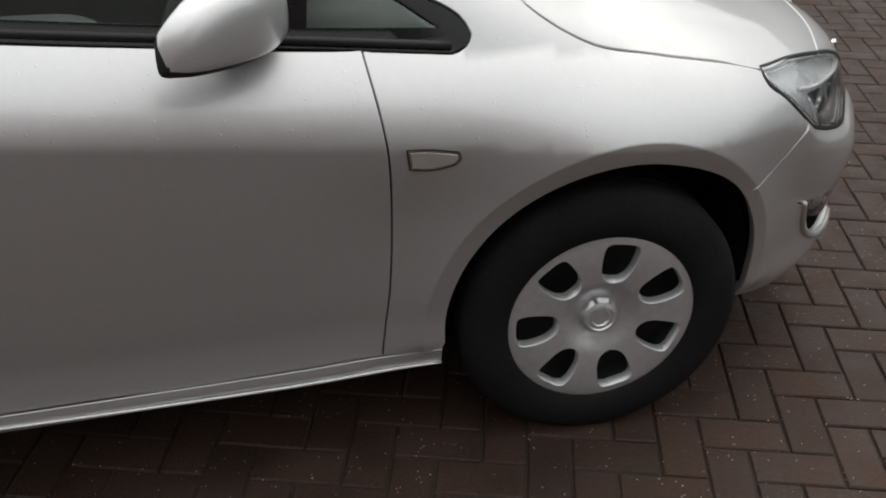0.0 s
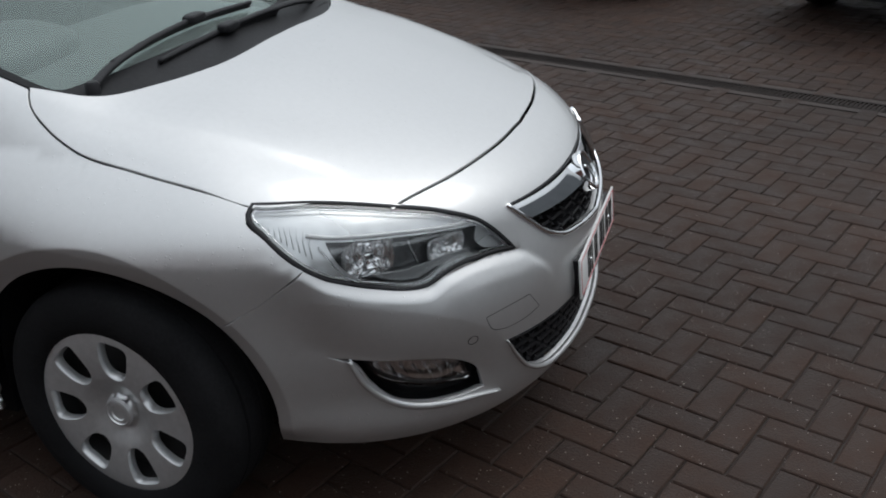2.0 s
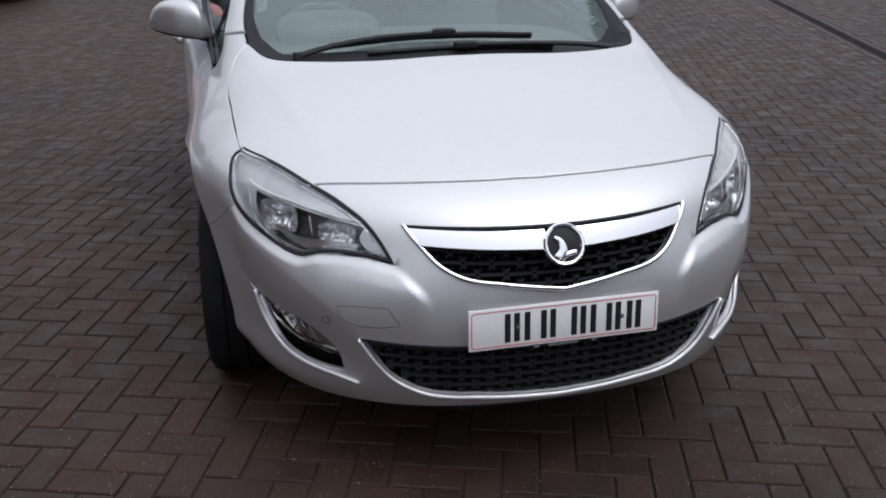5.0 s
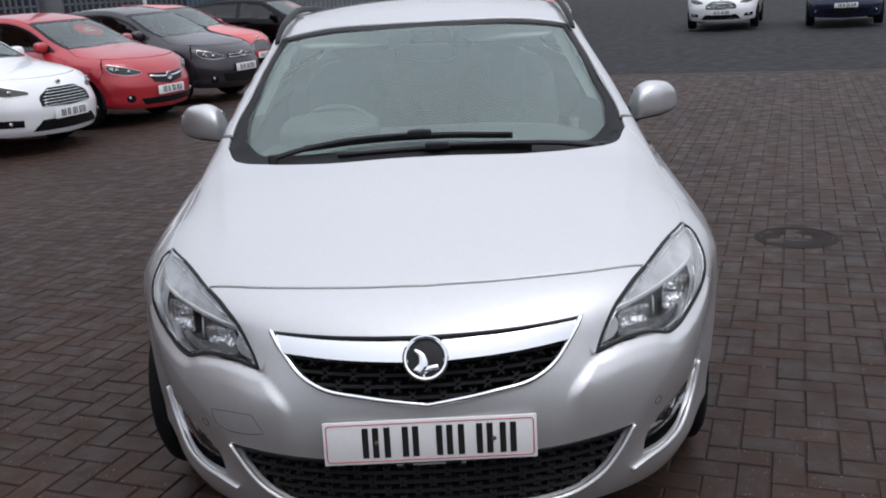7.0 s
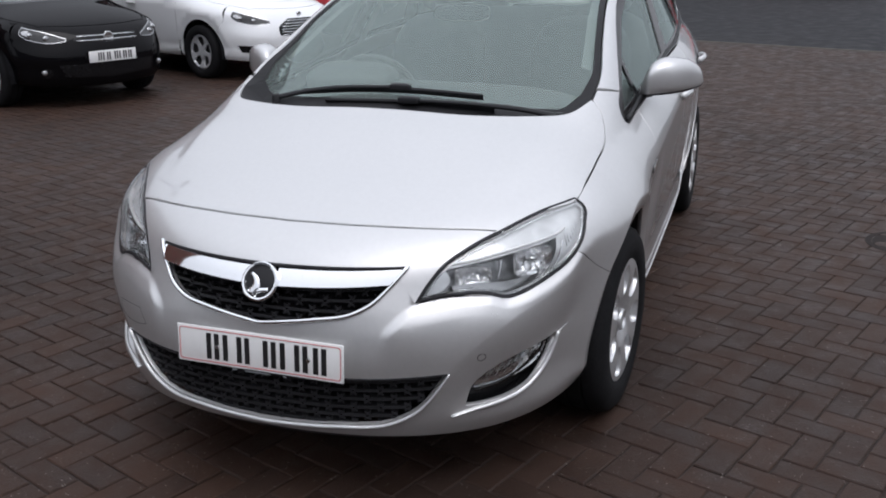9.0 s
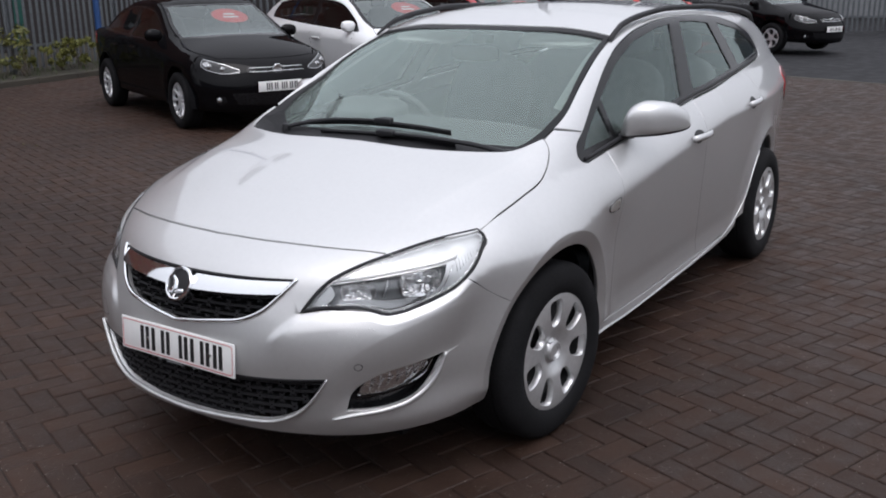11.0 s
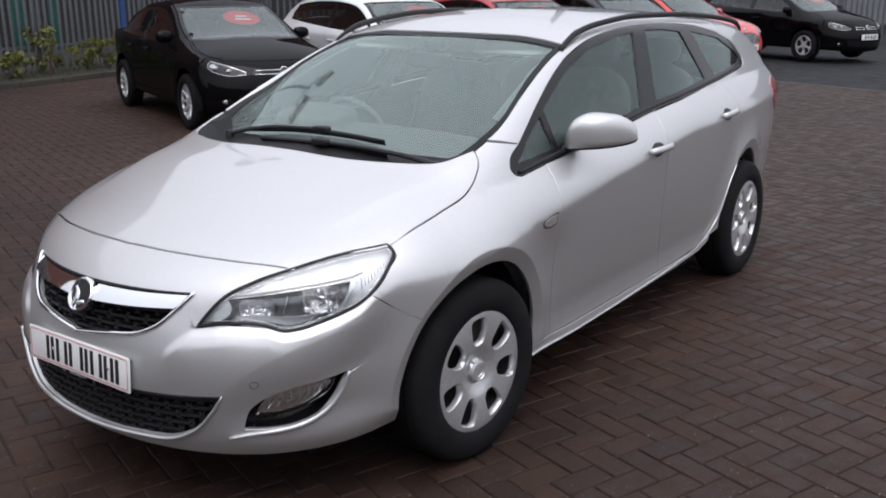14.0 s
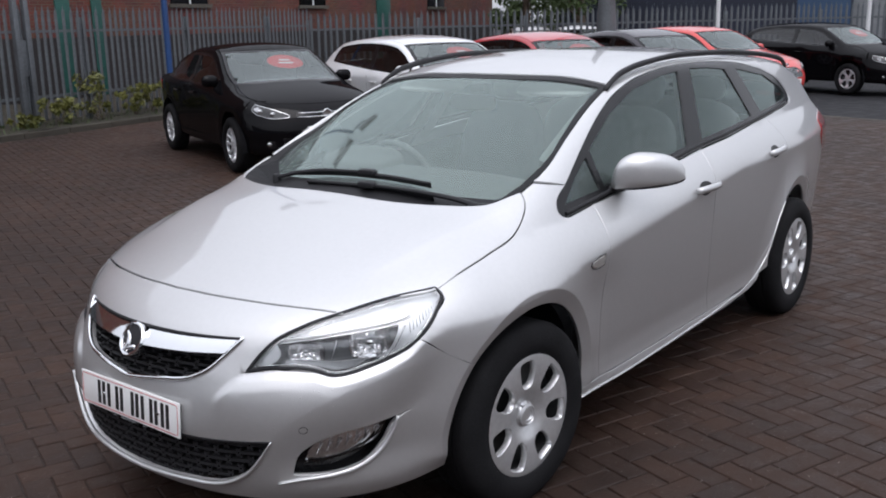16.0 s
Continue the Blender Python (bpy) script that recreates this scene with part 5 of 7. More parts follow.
def door_mirror(car, s):
    """Silver shell that tapers outwards, on a black foot."""
    c = Vector((-0.722, s * 0.912, 1.066))
    verts, faces = [], []
    n, m = 40, 26
    for i in range(m + 1):
        t = i / m
        y = -0.112 + 0.222 * t
        zt = float(pchip(t, [0, 0.07, 0.18, 0.38, 0.68, 0.88, 0.97, 1], [-0.020, 0.022, 0.058, 0.073, 0.064, 0.036, 0.002, -0.026]))
        zb = float(pchip(t, [0, 0.1, 0.5, 0.85, 0.96, 1], [-0.070, -0.074, -0.068, -0.056, -0.046, -0.034]))
        rf = float(pchip(t, [0, 0.15, 0.5, 0.85, 0.96, 1], [0.050, 0.078, 0.076, 0.045, 0.022, 0.002]))
        sweep = -0.13 * t * t
        for j in range(n):
            a = 2 * math.pi * j / n
            ca, sa = math.cos(a), math.sin(a)
            x = rf * math.copysign(abs(ca) ** 0.8, ca) if ca > 0 else -0.036 * min(1, rf / 0.03) * abs(ca) ** 0.35
            z = (zt + zb) / 2 + (zt - zb) / 2 * math.copysign(abs(sa) ** (0.75 if sa > 0 else 0.42), sa)
            verts.append((x + sweep + 0.012, s * y, z))
    for i in range(m):
        for j in range(n):
            faces.append((i * n + j, i * n + (j + 1) % n, (i + 1) * n + (j + 1) % n, (i + 1) * n + j))
    faces += [tuple(range(n)), tuple(range(m * n, (m + 1) * n))]
    me = mesh_of("door_mirror", verts, faces, SILVER)
    me.materials.append(TRIM)
    bm = bmesh.new()
    bm.from_mesh(me)
    bmesh.ops.recalc_face_normals(bm, faces=bm.faces)
    bm.faces.ensure_lookup_table()
    for k, f_ in enumerate(bm.faces):
        ring = (k % n) / n * 360
        if k >= m * n or 226 <= ring < 316 or 117 < ring < 243:
            f_.material_index = 1
    bm.to_mesh(me)
    bm.free()
    shell = put("door_mirror", me, car, "silver door mirror with a black underside", at=Matrix.Translation(c))
    P = np.array(curve([(0.0, s * -0.085, -0.066), (0.02, s * -0.115, -0.068), (0.03, s * -0.15, -0.07)], 0.01))
    put("mirror_foot", bead("mirror_foot", P, np.tile([0, 0, 1.0], (len(P), 1)), np.linspace(0.07, 0.12, len(P)), 0.034, TRIM), shell, "black mirror foot")
    put("mirror_glass", superball("mirror_glass", (0.003, 0.080, 0.052), 4, CHROME), shell, "mirror glass", at=Matrix.Translation((-0.044, s * -0.012, -0.006)) @ Matrix.Rotation(radians(-12 * s), 4, "Z"))


def seat(parent, x, y, name="front_seat"):
    st = put(name, superball(name, (0.26, 0.25, 0.09), 3.5, SEAT), parent, "dark grey cloth seat", at=Matrix.Translation((x, y, 0.56)))
    put("backrest", superball("backrest", (0.075, 0.25, 0.33), 3.2, SEAT), st, at=Matrix.Translation((-0.30, 0, 0.34)) @ Matrix.Rotation(radians(-20), 4, "Y"))
    put("headrest", superball("headrest", (0.05, 0.13, 0.085), 3, SEAT), st, at=Matrix.Translation((-0.46, 0, 0.74)) @ Matrix.Rotation(radians(-14), 4, "Y"))
    for dy in (-0.05, 0.05):
        P = np.array([(-0.40, dy, 0.58), (-0.45, dy, 0.70)])
        put("headrest_post", bead("headrest_post", P, np.tile([1.0, 0, 0], (2, 1)), 0.012, 0.012, SATIN), st)


def interior(car):
    cabin = box("cabin_floor", -3.5, 0.10, -0.70, 0.70, 0.20, 0.34, DARK, car, "dark carpeted cabin floor")
    box("engine_block", -0.12, 0.62, -0.58, 0.58, 0.24, 0.76, DARK, car, "dark engine bay")
    box("underbody", -3.5, 0.62, -0.62, 0.62, 0.19, 0.24, DARK, car, "dark underbody")
    box("underbody_side", -2.26, -0.42, -0.75, 0.75, 0.165, 0.30, DARK, car, "dark underbody edge")
    box("undertray", 0.46, 0.72, -0.40, 0.40, 0.215, 0.235, DARK, car, "black undertray")
    box("rear_tray", -3.55, -3.1, -0.60, 0.60, 0.22, 0.28, DARK, car, "dark rear underbody")
    d = put("dashboard", superball("dashboard", (0.30, 0.70, 0.19), 3.5, DASH), car, "dark grey dashboard", at=Matrix.Translation((-0.42, 0, 0.83)) @ Matrix.Rotation(radians(7), 4, "Y"))
    put("instrument_hood", superball("instrument_hood", (0.13, 0.19, 0.06), 3, DASH), d, at=Matrix.Translation((-0.13, -0.37, 0.19)))
    ring = [(0.0, 0.185 * math.cos(a), 0.185 * math.sin(a)) for a in np.linspace(0, 2 * math.pi, 33)[:-1]]
    P = np.array(ring)
    w = put("steering_wheel", bead("steering_wheel", P, np.tile([1.0, 0, 0], (32, 1)), 0.032, 0.03, DASH, True), car, "black steering wheel", at=Matrix.Translation((-0.80, -0.37, 0.93)) @ Matrix.Rotation(radians(24), 4, "Y"))
    put("wheel_hub", superball("wheel_hub", (0.03, 0.085, 0.06), 3, DASH), w)
    for a in (0, 180, 270):
        Q = np.array([(0.0, 0.05 * math.cos(radians(a)), 0.05 * math.sin(radians(a))), (0.0, 0.18 * math.cos(radians(a)), 0.18 * math.sin(radians(a)))])
        put("wheel_spoke", bead("wheel_spoke", Q, np.tile([1.0, 0, 0], (2, 1)), 0.035, 0.02, DASH), w)
    for y in (-0.37, 0.37):
        seat(car, -1.28, y)
    st = put("rear_seat", superball("rear_seat", (0.25, 0.62, 0.09), 4, SEAT), car, "dark grey rear bench", at=Matrix.Translation((-2.12, 0, 0.58)))
    put("backrest", superball("backrest", (0.08, 0.62, 0.31), 4, SEAT), st, at=Matrix.Translation((-0.30, 0, 0.32)) @ Matrix.Rotation(radians(-20), 4, "Y"))
    for y in (-0.36, 0.0, 0.36):
        put("headrest", superball("headrest", (0.04, 0.12, 0.07), 3, SEAT), st, at=Matrix.Translation((-0.42, y, 0.66)))
    half = [(-1.02, 0), (-1.03, 0.3), (-1.08, 0.5)] + [(x, 0.53) for x in (-1.4, -2.2)] + [(-2.9, 0.51), (-3.35, 0.47), (-3.4, 0)]
    hero.panel("headliner", "top", both_sides(half), LINER, car, "pale grey headliner", step=0.08, out=-0.045, flange=0)
    for s in (1, -1):
        dc = [(-0.35, 0.40), (-2.3, 0.40), (-2.3, 1.07), (-1.4, 1.03), (-0.42, 0.95)]
        hero.panel("door_lining", "side", loop(*[[dc[i], dc[(i + 1) % 5]] for i in range(5)], step=0.05), DASH, car, "dark grey door lining", step=0.1, out=-0.07, flange=0, sign=s)
        bp = [(-1.40, 1.05), (-1.51, 1.05), (-1.64, 1.40), (-1.56, 1.40)]
        hero.panel("pillar_lining", "side", loop(*[[bp[i], bp[(i + 1) % 4]] for i in range(4)], step=0.05), LINER, car, "grey pillar lining", step=0.06, out=-0.05, flange=0, sign=s)
        ap = [(-0.44, 0.650), (-0.60, 0.640), (-0.80, 0.612), (-1.06, 0.590), (-1.06, 0.535), (-0.80, 0.560), (-0.60, 0.588), (-0.44, 0.610)]
        hero.panel("screen_pillar_lining", "top", [(x, s * y) for x, y in loop(*[[ap[i], ap[(i + 1) % 8]] for i in range(8)], step=0.05)], PILLAR, car, "grey windscreen pillar lining", step=0.08, out=-0.050, flange=0)
        v = superball("sun_visor", (0.075, 0.19, 0.012), 4, LINER)
        put("sun_visor", v, car, at=Matrix.Translation((-1.02, s * 0.34, 1.345)) @ Matrix.Rotation(radians(20), 4, "Y"))


def tail_end(car):
    half = [(0.0, 1.295), (0.35, 1.285), (0.52, 1.24), (0.60, 1.10), (0.70, 0.95), (0.74, 0.60), (0.74, 0.26), (0.0, 0.24)]
    c = [q for q in loop(*[[half[i], half[i + 1]] for i in range(len(half) - 1)], step=0.03)]
    outline = both_front([tuple(q) for q in c])
    win = both_front([tuple(q) for q in loop([(0, 1.25), (0.34, 1.24), (0.50, 1.18)], [(0.50, 1.18), (0.55, 1.02)], [(0.55, 1.02), (0.3, 0.985), (0, 0.98)], step=0.03)])
    hero.panel("tailgate", "rear", outline, SILVER, car, "silver tailgate and rear bumper", holes=[win], step=0.05)
    g = hero.panel("rear_window", "rear", grow(win, 0.004), DARK_GLASS, car, "dark rear window", out=-0.006, step=0.08, flange=0)
    g.visible_shadow = False
    pl = Matrix.Translation((hero.on([(0, 0.72)], "rear")[0][0][0] - 0.004, 0, 0.72)) @ Matrix.Rotation(math.pi, 4, "Z")
    number_plate("number_plate", car, pl, "2212 212", material=PLATE_YELLOW, edge=False)
    for s in (1, -1):
        tl = loop([(-3.38, 1.005), (-3.50, 1.03), (-3.60, 1.035)], [(-3.60, 1.035), (-3.66, 0.93), (-3.67, 0.80)], [(-3.67, 0.80), (-3.55, 0.82), (-3.40, 0.90)], [(-3.40, 0.90), (-3.38, 1.005)], step=0.02)
        hero.panel("tail_lamp", "side", tl, RED_LENS, car, "red tail lamp", out=0.006, step=0.03, flange=0.02, sign=s)
        tb = loop([(0.52, 1.03), (0.62, 1.02)], [(0.62, 1.02), (0.70, 0.82)], [(0.70, 0.82), (0.50, 0.80)], [(0.50, 0.80), (0.52, 1.03)], step=0.02)
        hero.panel("tail_lamp", "rear", [(s * y, z) for y, z in tb], RED_LENS, car, "red tail lamp", out=0.006, step=0.03, flange=0.02)


silver_car = build_hero()


# ---- ground ----
YAW = radians(-19.8)
EU, EV = np.array([math.cos(YAW), math.sin(YAW)]), np.array([-math.sin(YAW), math.cos(YAW)])
YARD = Matrix.Rotation(YAW, 4, "Z")
EDGE_U, DRAIN_V = -12.2, 3.55


def sheet(name, u0, u1, v0, v1, z, material, label, category):
    v = [(u0, v0, z), (u1, v0, z), (u1, v1, z), (u0, v1, z)]
    ob = put(name, mesh_of(name, v, [(0, 1, 2, 3)], material, smooth=False), at=YARD)
    return tagged(ob, label, category, kind="structure")


sheet("ground", -900, 900, -900, 900, -0.035, ASPHALT, "dark wet asphalt that reaches the horizon", "ground")
paving = sheet("pavement", EDGE_U, 8, -15, 16, -0.007, JOINT, "brown brick paving in herringbone bond, wet", "paving")


# ---- other parked cars ----
SEDAN = dict(wheelbase=2.65, tail=-3.77, half=0.89, length=4.64, cowl=-0.22, screen=-1.02, hood=0.70, belt=(0.93, 1.02), dlo=(-0.45, -2.85), roof_end=-2.35, glass_end=-2.98,
             top_x=[-3.8, -3.6, -3.0, -2.9, -2.35, -1.9, -1.5, -1.1, -1.0, -0.3, -0.15, 0.3, 0.6, 0.75, 0.9], top_z=[1.02, 1.05, 1.085, 1.10, 1.34, 1.425, 1.44, 1.415, 1.385, 1.06, 1.02, 0.93, 0.84, 0.76, 0.62])
HATCH = dict(wheelbase=2.65, tail=-3.42, half=0.90, length=4.36, cowl=-0.12, screen=-0.92, hood=0.72, belt=(0.96, 1.10), dlo=(-0.35, -2.9), roof_end=-2.75, glass_end=-3.2,
             top_x=[-3.5, -3.35, -3.1, -2.8, -2.4, -1.9, -1.5, -1.0, -0.9, -0.2, -0.05, 0.3, 0.6, 0.75, 0.9], top_z=[0.98, 1.10, 1.30, 1.40, 1.45, 1.475, 1.47, 1.425, 1.40, 1.08, 1.03, 0.95, 0.87, 0.79, 0.65])
SMALL = dict(wheelbase=2.40, tail=-2.98, half=0.86, length=3.8, cowl=-0.10, screen=-0.85, hood=0.62, belt=(0.97, 1.08), dlo=(-0.32, -2.5), roof_end=-2.4, glass_end=-2.8,
             top_x=[-3.05, -2.95, -2.75, -2.45, -2.0, -1.6, -1.3, -0.95, -0.82, -0.2, -0.05, 0.25, 0.5, 0.65, 0.85], top_z=[0.95, 1.10, 1.28, 1.40, 1.45, 1.475, 1.47, 1.42, 1.38, 1.09, 1.04, 0.97, 0.90, 0.82, 0.62])
ALLOYS = {}


def alloy_wheel(count, rim):
    if (count, rim) not in ALLOYS:
        face = disc_face("rim", rim, hubcap_holes(count, 0.055, rim - 0.022, 0.012, 0.74 * math.pi * (rim * 0.62) / count, 0.3), lambda r: pchip(r, [0, 0.04, 0.1, rim - 0.02, rim], [-0.012, -0.012, -0.02, 0.0, -0.012]), ALLOY, 0.03, 0.02)
        tyre = lathe("tyre", tyre_profile(0.318, 0.205, rim + 0.002), RUBBER, n=40)
        core = lathe("wheel", [(-0.08, rim - 0.006), (0.05, rim - 0.006), (0.02, rim - 0.03), (0.015, 0.001)], STEEL_DARK, n=32)
        ALLOYS[(count, rim)] = (core, tyre, face)
    return ALLOYS[(count, rim)]


DARK_SCREEN = glass("shaded_screen_glass", (0.70, 0.76, 0.75), 0.03, 2.0, (0.9, 0.98, 0.96))


def parked_car(name, label, spec, coat, at, grille="bars", spokes=5, sticker=False, rim=0.205, plate=True, step=0.06, rear_trim=False):
    b = Body()
    b.shelf = None
    b.wheelbase, b.tail, b.half = spec["wheelbase"], spec["tail"], spec["half"]
    b.top_x, b.top_z = spec["top_x"], spec["top_z"]
    b.low_y = [q + spec["half"] - 0.905 for q in Body.low_y]
    nose = spec["length"] + spec["tail"] - 0.25
    b.nose_a = [q * nose / 0.722 for q in Body.nose_a]
    b.crease_run = 0.9
    car = thing(name, label, "car", at, group="parked cars")
    cw, sc, hd = spec["cowl"], spec["screen"], spec["hood"]
    # bonnet
    hood_front = [(hd, 0), (hd - 0.03, 0.3), (hd - 0.14, 0.58)]
    hood_side = [(hd - 0.14, 0.58), (0.30, 0.70), (0.0, 0.73), (cw - 0.06, 0.67)]
    hood_back = [(cw - 0.06, 0.67), (cw + 0.08, 0.45), (cw + 0.13, 0)]
    half = curve(hood_front, 0.05) + curve(hood_side, 0.05)[1:] + curve(hood_back, 0.05)[1:]
    b.panel("bonnet", "top", shrink(both_sides([tuple(q) for q in half]), 0.003), coat, car, step=step)
    # nose
    pts, _ = b.on(curve(hood_front, 0.05), "top")
    edge = [(math.atan2(p[1], p[0]) * 0.85, p[2] - 0.002) for p in pts]
    pts, _ = b.on(curve([(hd - 0.14, 0.58), (0.36, 0.68)], 0.05), "top")
    edge2 = [(math.atan2(p[1], p[0]) * 0.85, p[2] - 0.002) for p in pts]
    ax, az, ar = 0.02, 0.325, 0.375
    p = b.on([(0.34, 0.52)], "side")[0][0]
    seam_xz = [(pts[-1][0], pts[-1][2]), (0.42, 0.70), (ax + ar * math.cos(radians(38)), az + ar * math.sin(radians(38)))]
    seam = []
    for x, z in seam_xz:
        q = b.on([(x, z)], "side")[0][0]
        seam.append((math.atan2(q[1], x) * 0.85, z))
    seam[0] = edge2[-1]
    arch = []
    for x, z in arc(ax, az, ar, 38, -12, 10):
        q = b.on([(x, z)], "side")[0][0]
        arch.append((math.atan2(q[1], x) * 0.85, z))
    half = loop(edge, edge2, seam, arch, [arch[-1], (0.5, 0.22), (0, 0.2)], step=0.04)
    half = [tuple(q) for q in half if q[0] >= -1e-6]
    b.panel("front_bumper", "front", shrink(list(reversed(both_front(half))), 0.003), coat, car, step=step)
    if grille == "bars":
        gr = both_front([tuple(q) for q in loop([(0, 0.71), (0.34, 0.715)], [(0.34, 0.715), (0.36, 0.655)], [(0.36, 0.655), (0, 0.63)], step=0.04)])
        g = b.panel("upper_grille", "front", gr, GLOSS_BLACK, car, "black grille with chrome bars", step=step, out=0.004)
        for z in (0.655, 0.695):
            b.strip("chrome_bar", "front", [(a, z) for a in np.linspace(-0.33, 0.33, 12)], 0.010, 0.010, CHROME, g, out=0.008)
        lo = both_front([tuple(q) for q in loop([(0, 0.43), (0.5, 0.43)], [(0.5, 0.43), (0.46, 0.32)], [(0.46, 0.32), (0, 0.29)], step=0.04)])
        b.panel("lower_grille", "front", lo, GLOSS_BLACK, car, "black lower grille", step=step, out=0.003)
    elif grille == "trapeze":
        gr = both_front([tuple(q) for q in loop([(0, 0.70), (0.20, 0.70)], [(0.20, 0.70), (0.34, 0.60), (0.33, 0.52)], [(0.33, 0.52), (0, 0.50)], step=0.04)])
        g = b.panel("upper_grille", "front", gr, GLOSS_BLACK, car, "dark trapezium grille with bright bars", step=step, out=0.004)
        for i in range(6):
            z = 0.525 + i * 0.030
            w = 0.31 - 0.11 * max(0, (z - 0.6) / 0.1)
            b.strip("chrome_bar", "front", [(a, z) for a in np.linspace(-w, w, 12)], 0.010, 0.008, SATIN, g, out=0.007)
        lo = both_front([tuple(q) for q in loop([(0, 0.38), (0.34, 0.38)], [(0.34, 0.38), (0.45, 0.27)], [(0.45, 0.27), (0, 0.26)], step=0.04)])
        b.panel("lower_grille", "front", lo, GLOSS_BLACK, car, "black lower grille", step=step, out=0.003)
    else:
        gr = both_front([tuple(q) for q in loop([(0, 0.63), (0.36, 0.65)], [(0.36, 0.65), (0.28, 0.54)], [(0.28, 0.54), (0, 0.50)], step=0.04)])
        g = b.panel("upper_grille", "front", gr, GLOSS_BLACK, car, "black grille", step=step, out=0.004)
        b.strip("chrome_bar", "front", [(a, 0.59 + 0.25 * a * a) for a in np.linspace(-0.34, 0.34, 14)], 0.026, 0.012, CHROME, g, out=0.008)
        lo = both_front([tuple(q) for q in loop([(0, 0.34), (0.5, 0.35)], [(0.5, 0.35), (0.45, 0.27)], [(0.45, 0.27), (0, 0.26)], step=0.04)])
        b.panel("lower_grille", "front", lo, GLOSS_BLACK, car, "black lower grille", step=step, out=0.003)
    c, nn = b.on([(0.0, 0.675 if grille == "bars" else 0.735 if grille == "trapeze" else 0.59)], "front", 1, 0.012)
    put("round_badge", lathe("round_badge", [(x, q * (0.6 if grille == "trapeze" else 1.0)) for x, q in ((-0.01, 0.055), (0.004, 0.055), (0.008, 0.048), (0.004, 0.040), (0.005, 0.001))], SATIN, axis="x", n=24), car, "round chrome badge", at=Matrix.Translation(c[0]))
    if plate:
        zp = 0.50 if grille == "bars" else 0.43
        c, nn = b.on([(0.0, zp)], "front", 1, 0.010)
        number_plate("number_plate", car, Matrix.Translation(c[0]), "2212 212", edge=False)
    for s in (1, -1):
        hl = loop([(0.44, 0.685), (0.62, 0.745), (0.86, 0.80)], [(0.86, 0.80), (0.87, 0.74), (0.80, 0.685)], [(0.80, 0.685), (0.62, 0.645), (0.44, 0.655)], [(0.44, 0.655), (0.44, 0.685)], step=0.03)
        hl = [(q[0] * (0.97 if grille != "round" else 1.0), q[1]) for q in hl]
        lamp = b.panel("headlamp", "front", hl, LAMP_GREY, car, "clear headlamp", step=step, out=0.003, sign=s)
        pk = shrink(hl, 0.007)
        b.panel("lamp_bezel", "front", pk, LAMP_DIM, lamp, step=step, out=0.005, sign=s)
        for a, z in ((0.60, 0.692), (0.74, 0.722)):
            c, nn = b.on([(a, z)], "front", s, 0.004)
            put("reflector_bowl", superball("reflector_bowl", (0.014, 0.035, 0.028), 2, LAMP_GREY, 14, 10), lamp, at=Matrix.Translation(c[0]))
        fg = [(0.62 + 0.055 * math.cos(t), 0.36 + 0.045 * math.sin(t)) for t in np.linspace(0, 2 * math.pi, 20)[:-1]]
        if grille == "trapeze":
            fg = [tuple(q) for q in loop([(0.52, 0.40), (0.78, 0.42)], [(0.78, 0.42), (0.74, 0.34)], [(0.74, 0.34), (0.52, 0.33)], [(0.52, 0.33), (0.52, 0.40)], step=0.03)]
        fl = b.panel("fog_lamp", "front", fg, GLOSS_BLACK, car, "fog lamp", step=step, out=0.003, sign=s)
        c, nn = b.on([(0.63, 0.37)], "front", s, 0.006)
        put("fog_lens", superball("fog_lens", (0.012, 0.032, 0.026), 2, LAMP_GREY, 14, 10), fl, at=Matrix.Translation(c[0]))
        # sides
        wb, tl = b.wheelbase, b.tail
        edge_y = [(cw - 0.06, 0.67), (cw - 0.3, 0.665), (sc, 0.585), (sc - 0.5, 0.58), (spec["roof_end"], 0.565), (spec["glass_end"], 0.60 if spec is SEDAN else 0.52)]
        rim_ = [(q[0], q[2]) for q in b.on(curve(edge_y, 0.06), "top")[0]]
        hood_xz = [(q[0], q[2]) for q in b.on(curve([(0.36, 0.68), (0.30, 0.70), (0.0, 0.73), (cw - 0.06, 0.67)], 0.05), "top")[0]]
        tail_top = [rim_[-1]]
        if spec is SEDAN:
            q = b.on([(-3.3, 0.66), (-3.6, 0.64)], "top")[0]
            tail_top += [(w[0], w[2]) for w in q]
        out = loop(hood_xz, rim_, tail_top + [(tl + 0.08, 0.95), (tl + 0.06, 0.6), (tl + 0.10, 0.27)], [(tl + 0.10, 0.27), (-wb - 0.38, 0.26)], arc(-wb, az, ar, -10, 190, 20), [(-wb + 0.37, 0.26), (-0.37, 0.25)], arc(ax, az, ar, 190, 38, 18), seam_xz[::-1], step=0.04)
        x0, x1 = spec["dlo"]
        b0, b1 = spec["belt"]
        belt = lambda x: b0 + (b1 - b0) * (x0 - x) / (x0 - x1)
        topline = [(x, z - 0.055) for x, z in rim_ if x1 + 0.12 < x < x0 - 0.12]
        dlo = loop([(x0, belt(x0) + 0.02), topline[0]], topline, [topline[-1], (x1, belt(x1) + 0.05), (x1, belt(x1))], [(x, belt(x)) for x in np.linspace(x1, x0, 10)], [(x0, belt(x0)), (x0, belt(x0) + 0.02)], step=0.04)
        dlo = [tuple(q) for q in dlo]
        b.panel("side_panel", "side", shrink([tuple(q) for q in out], 0.003), coat, car, "painted body side", holes=[dlo], step=step, sign=s)
        split = (x0 + x1) / 2 + 0.12
        d = np.array(dlo)
        panes = []
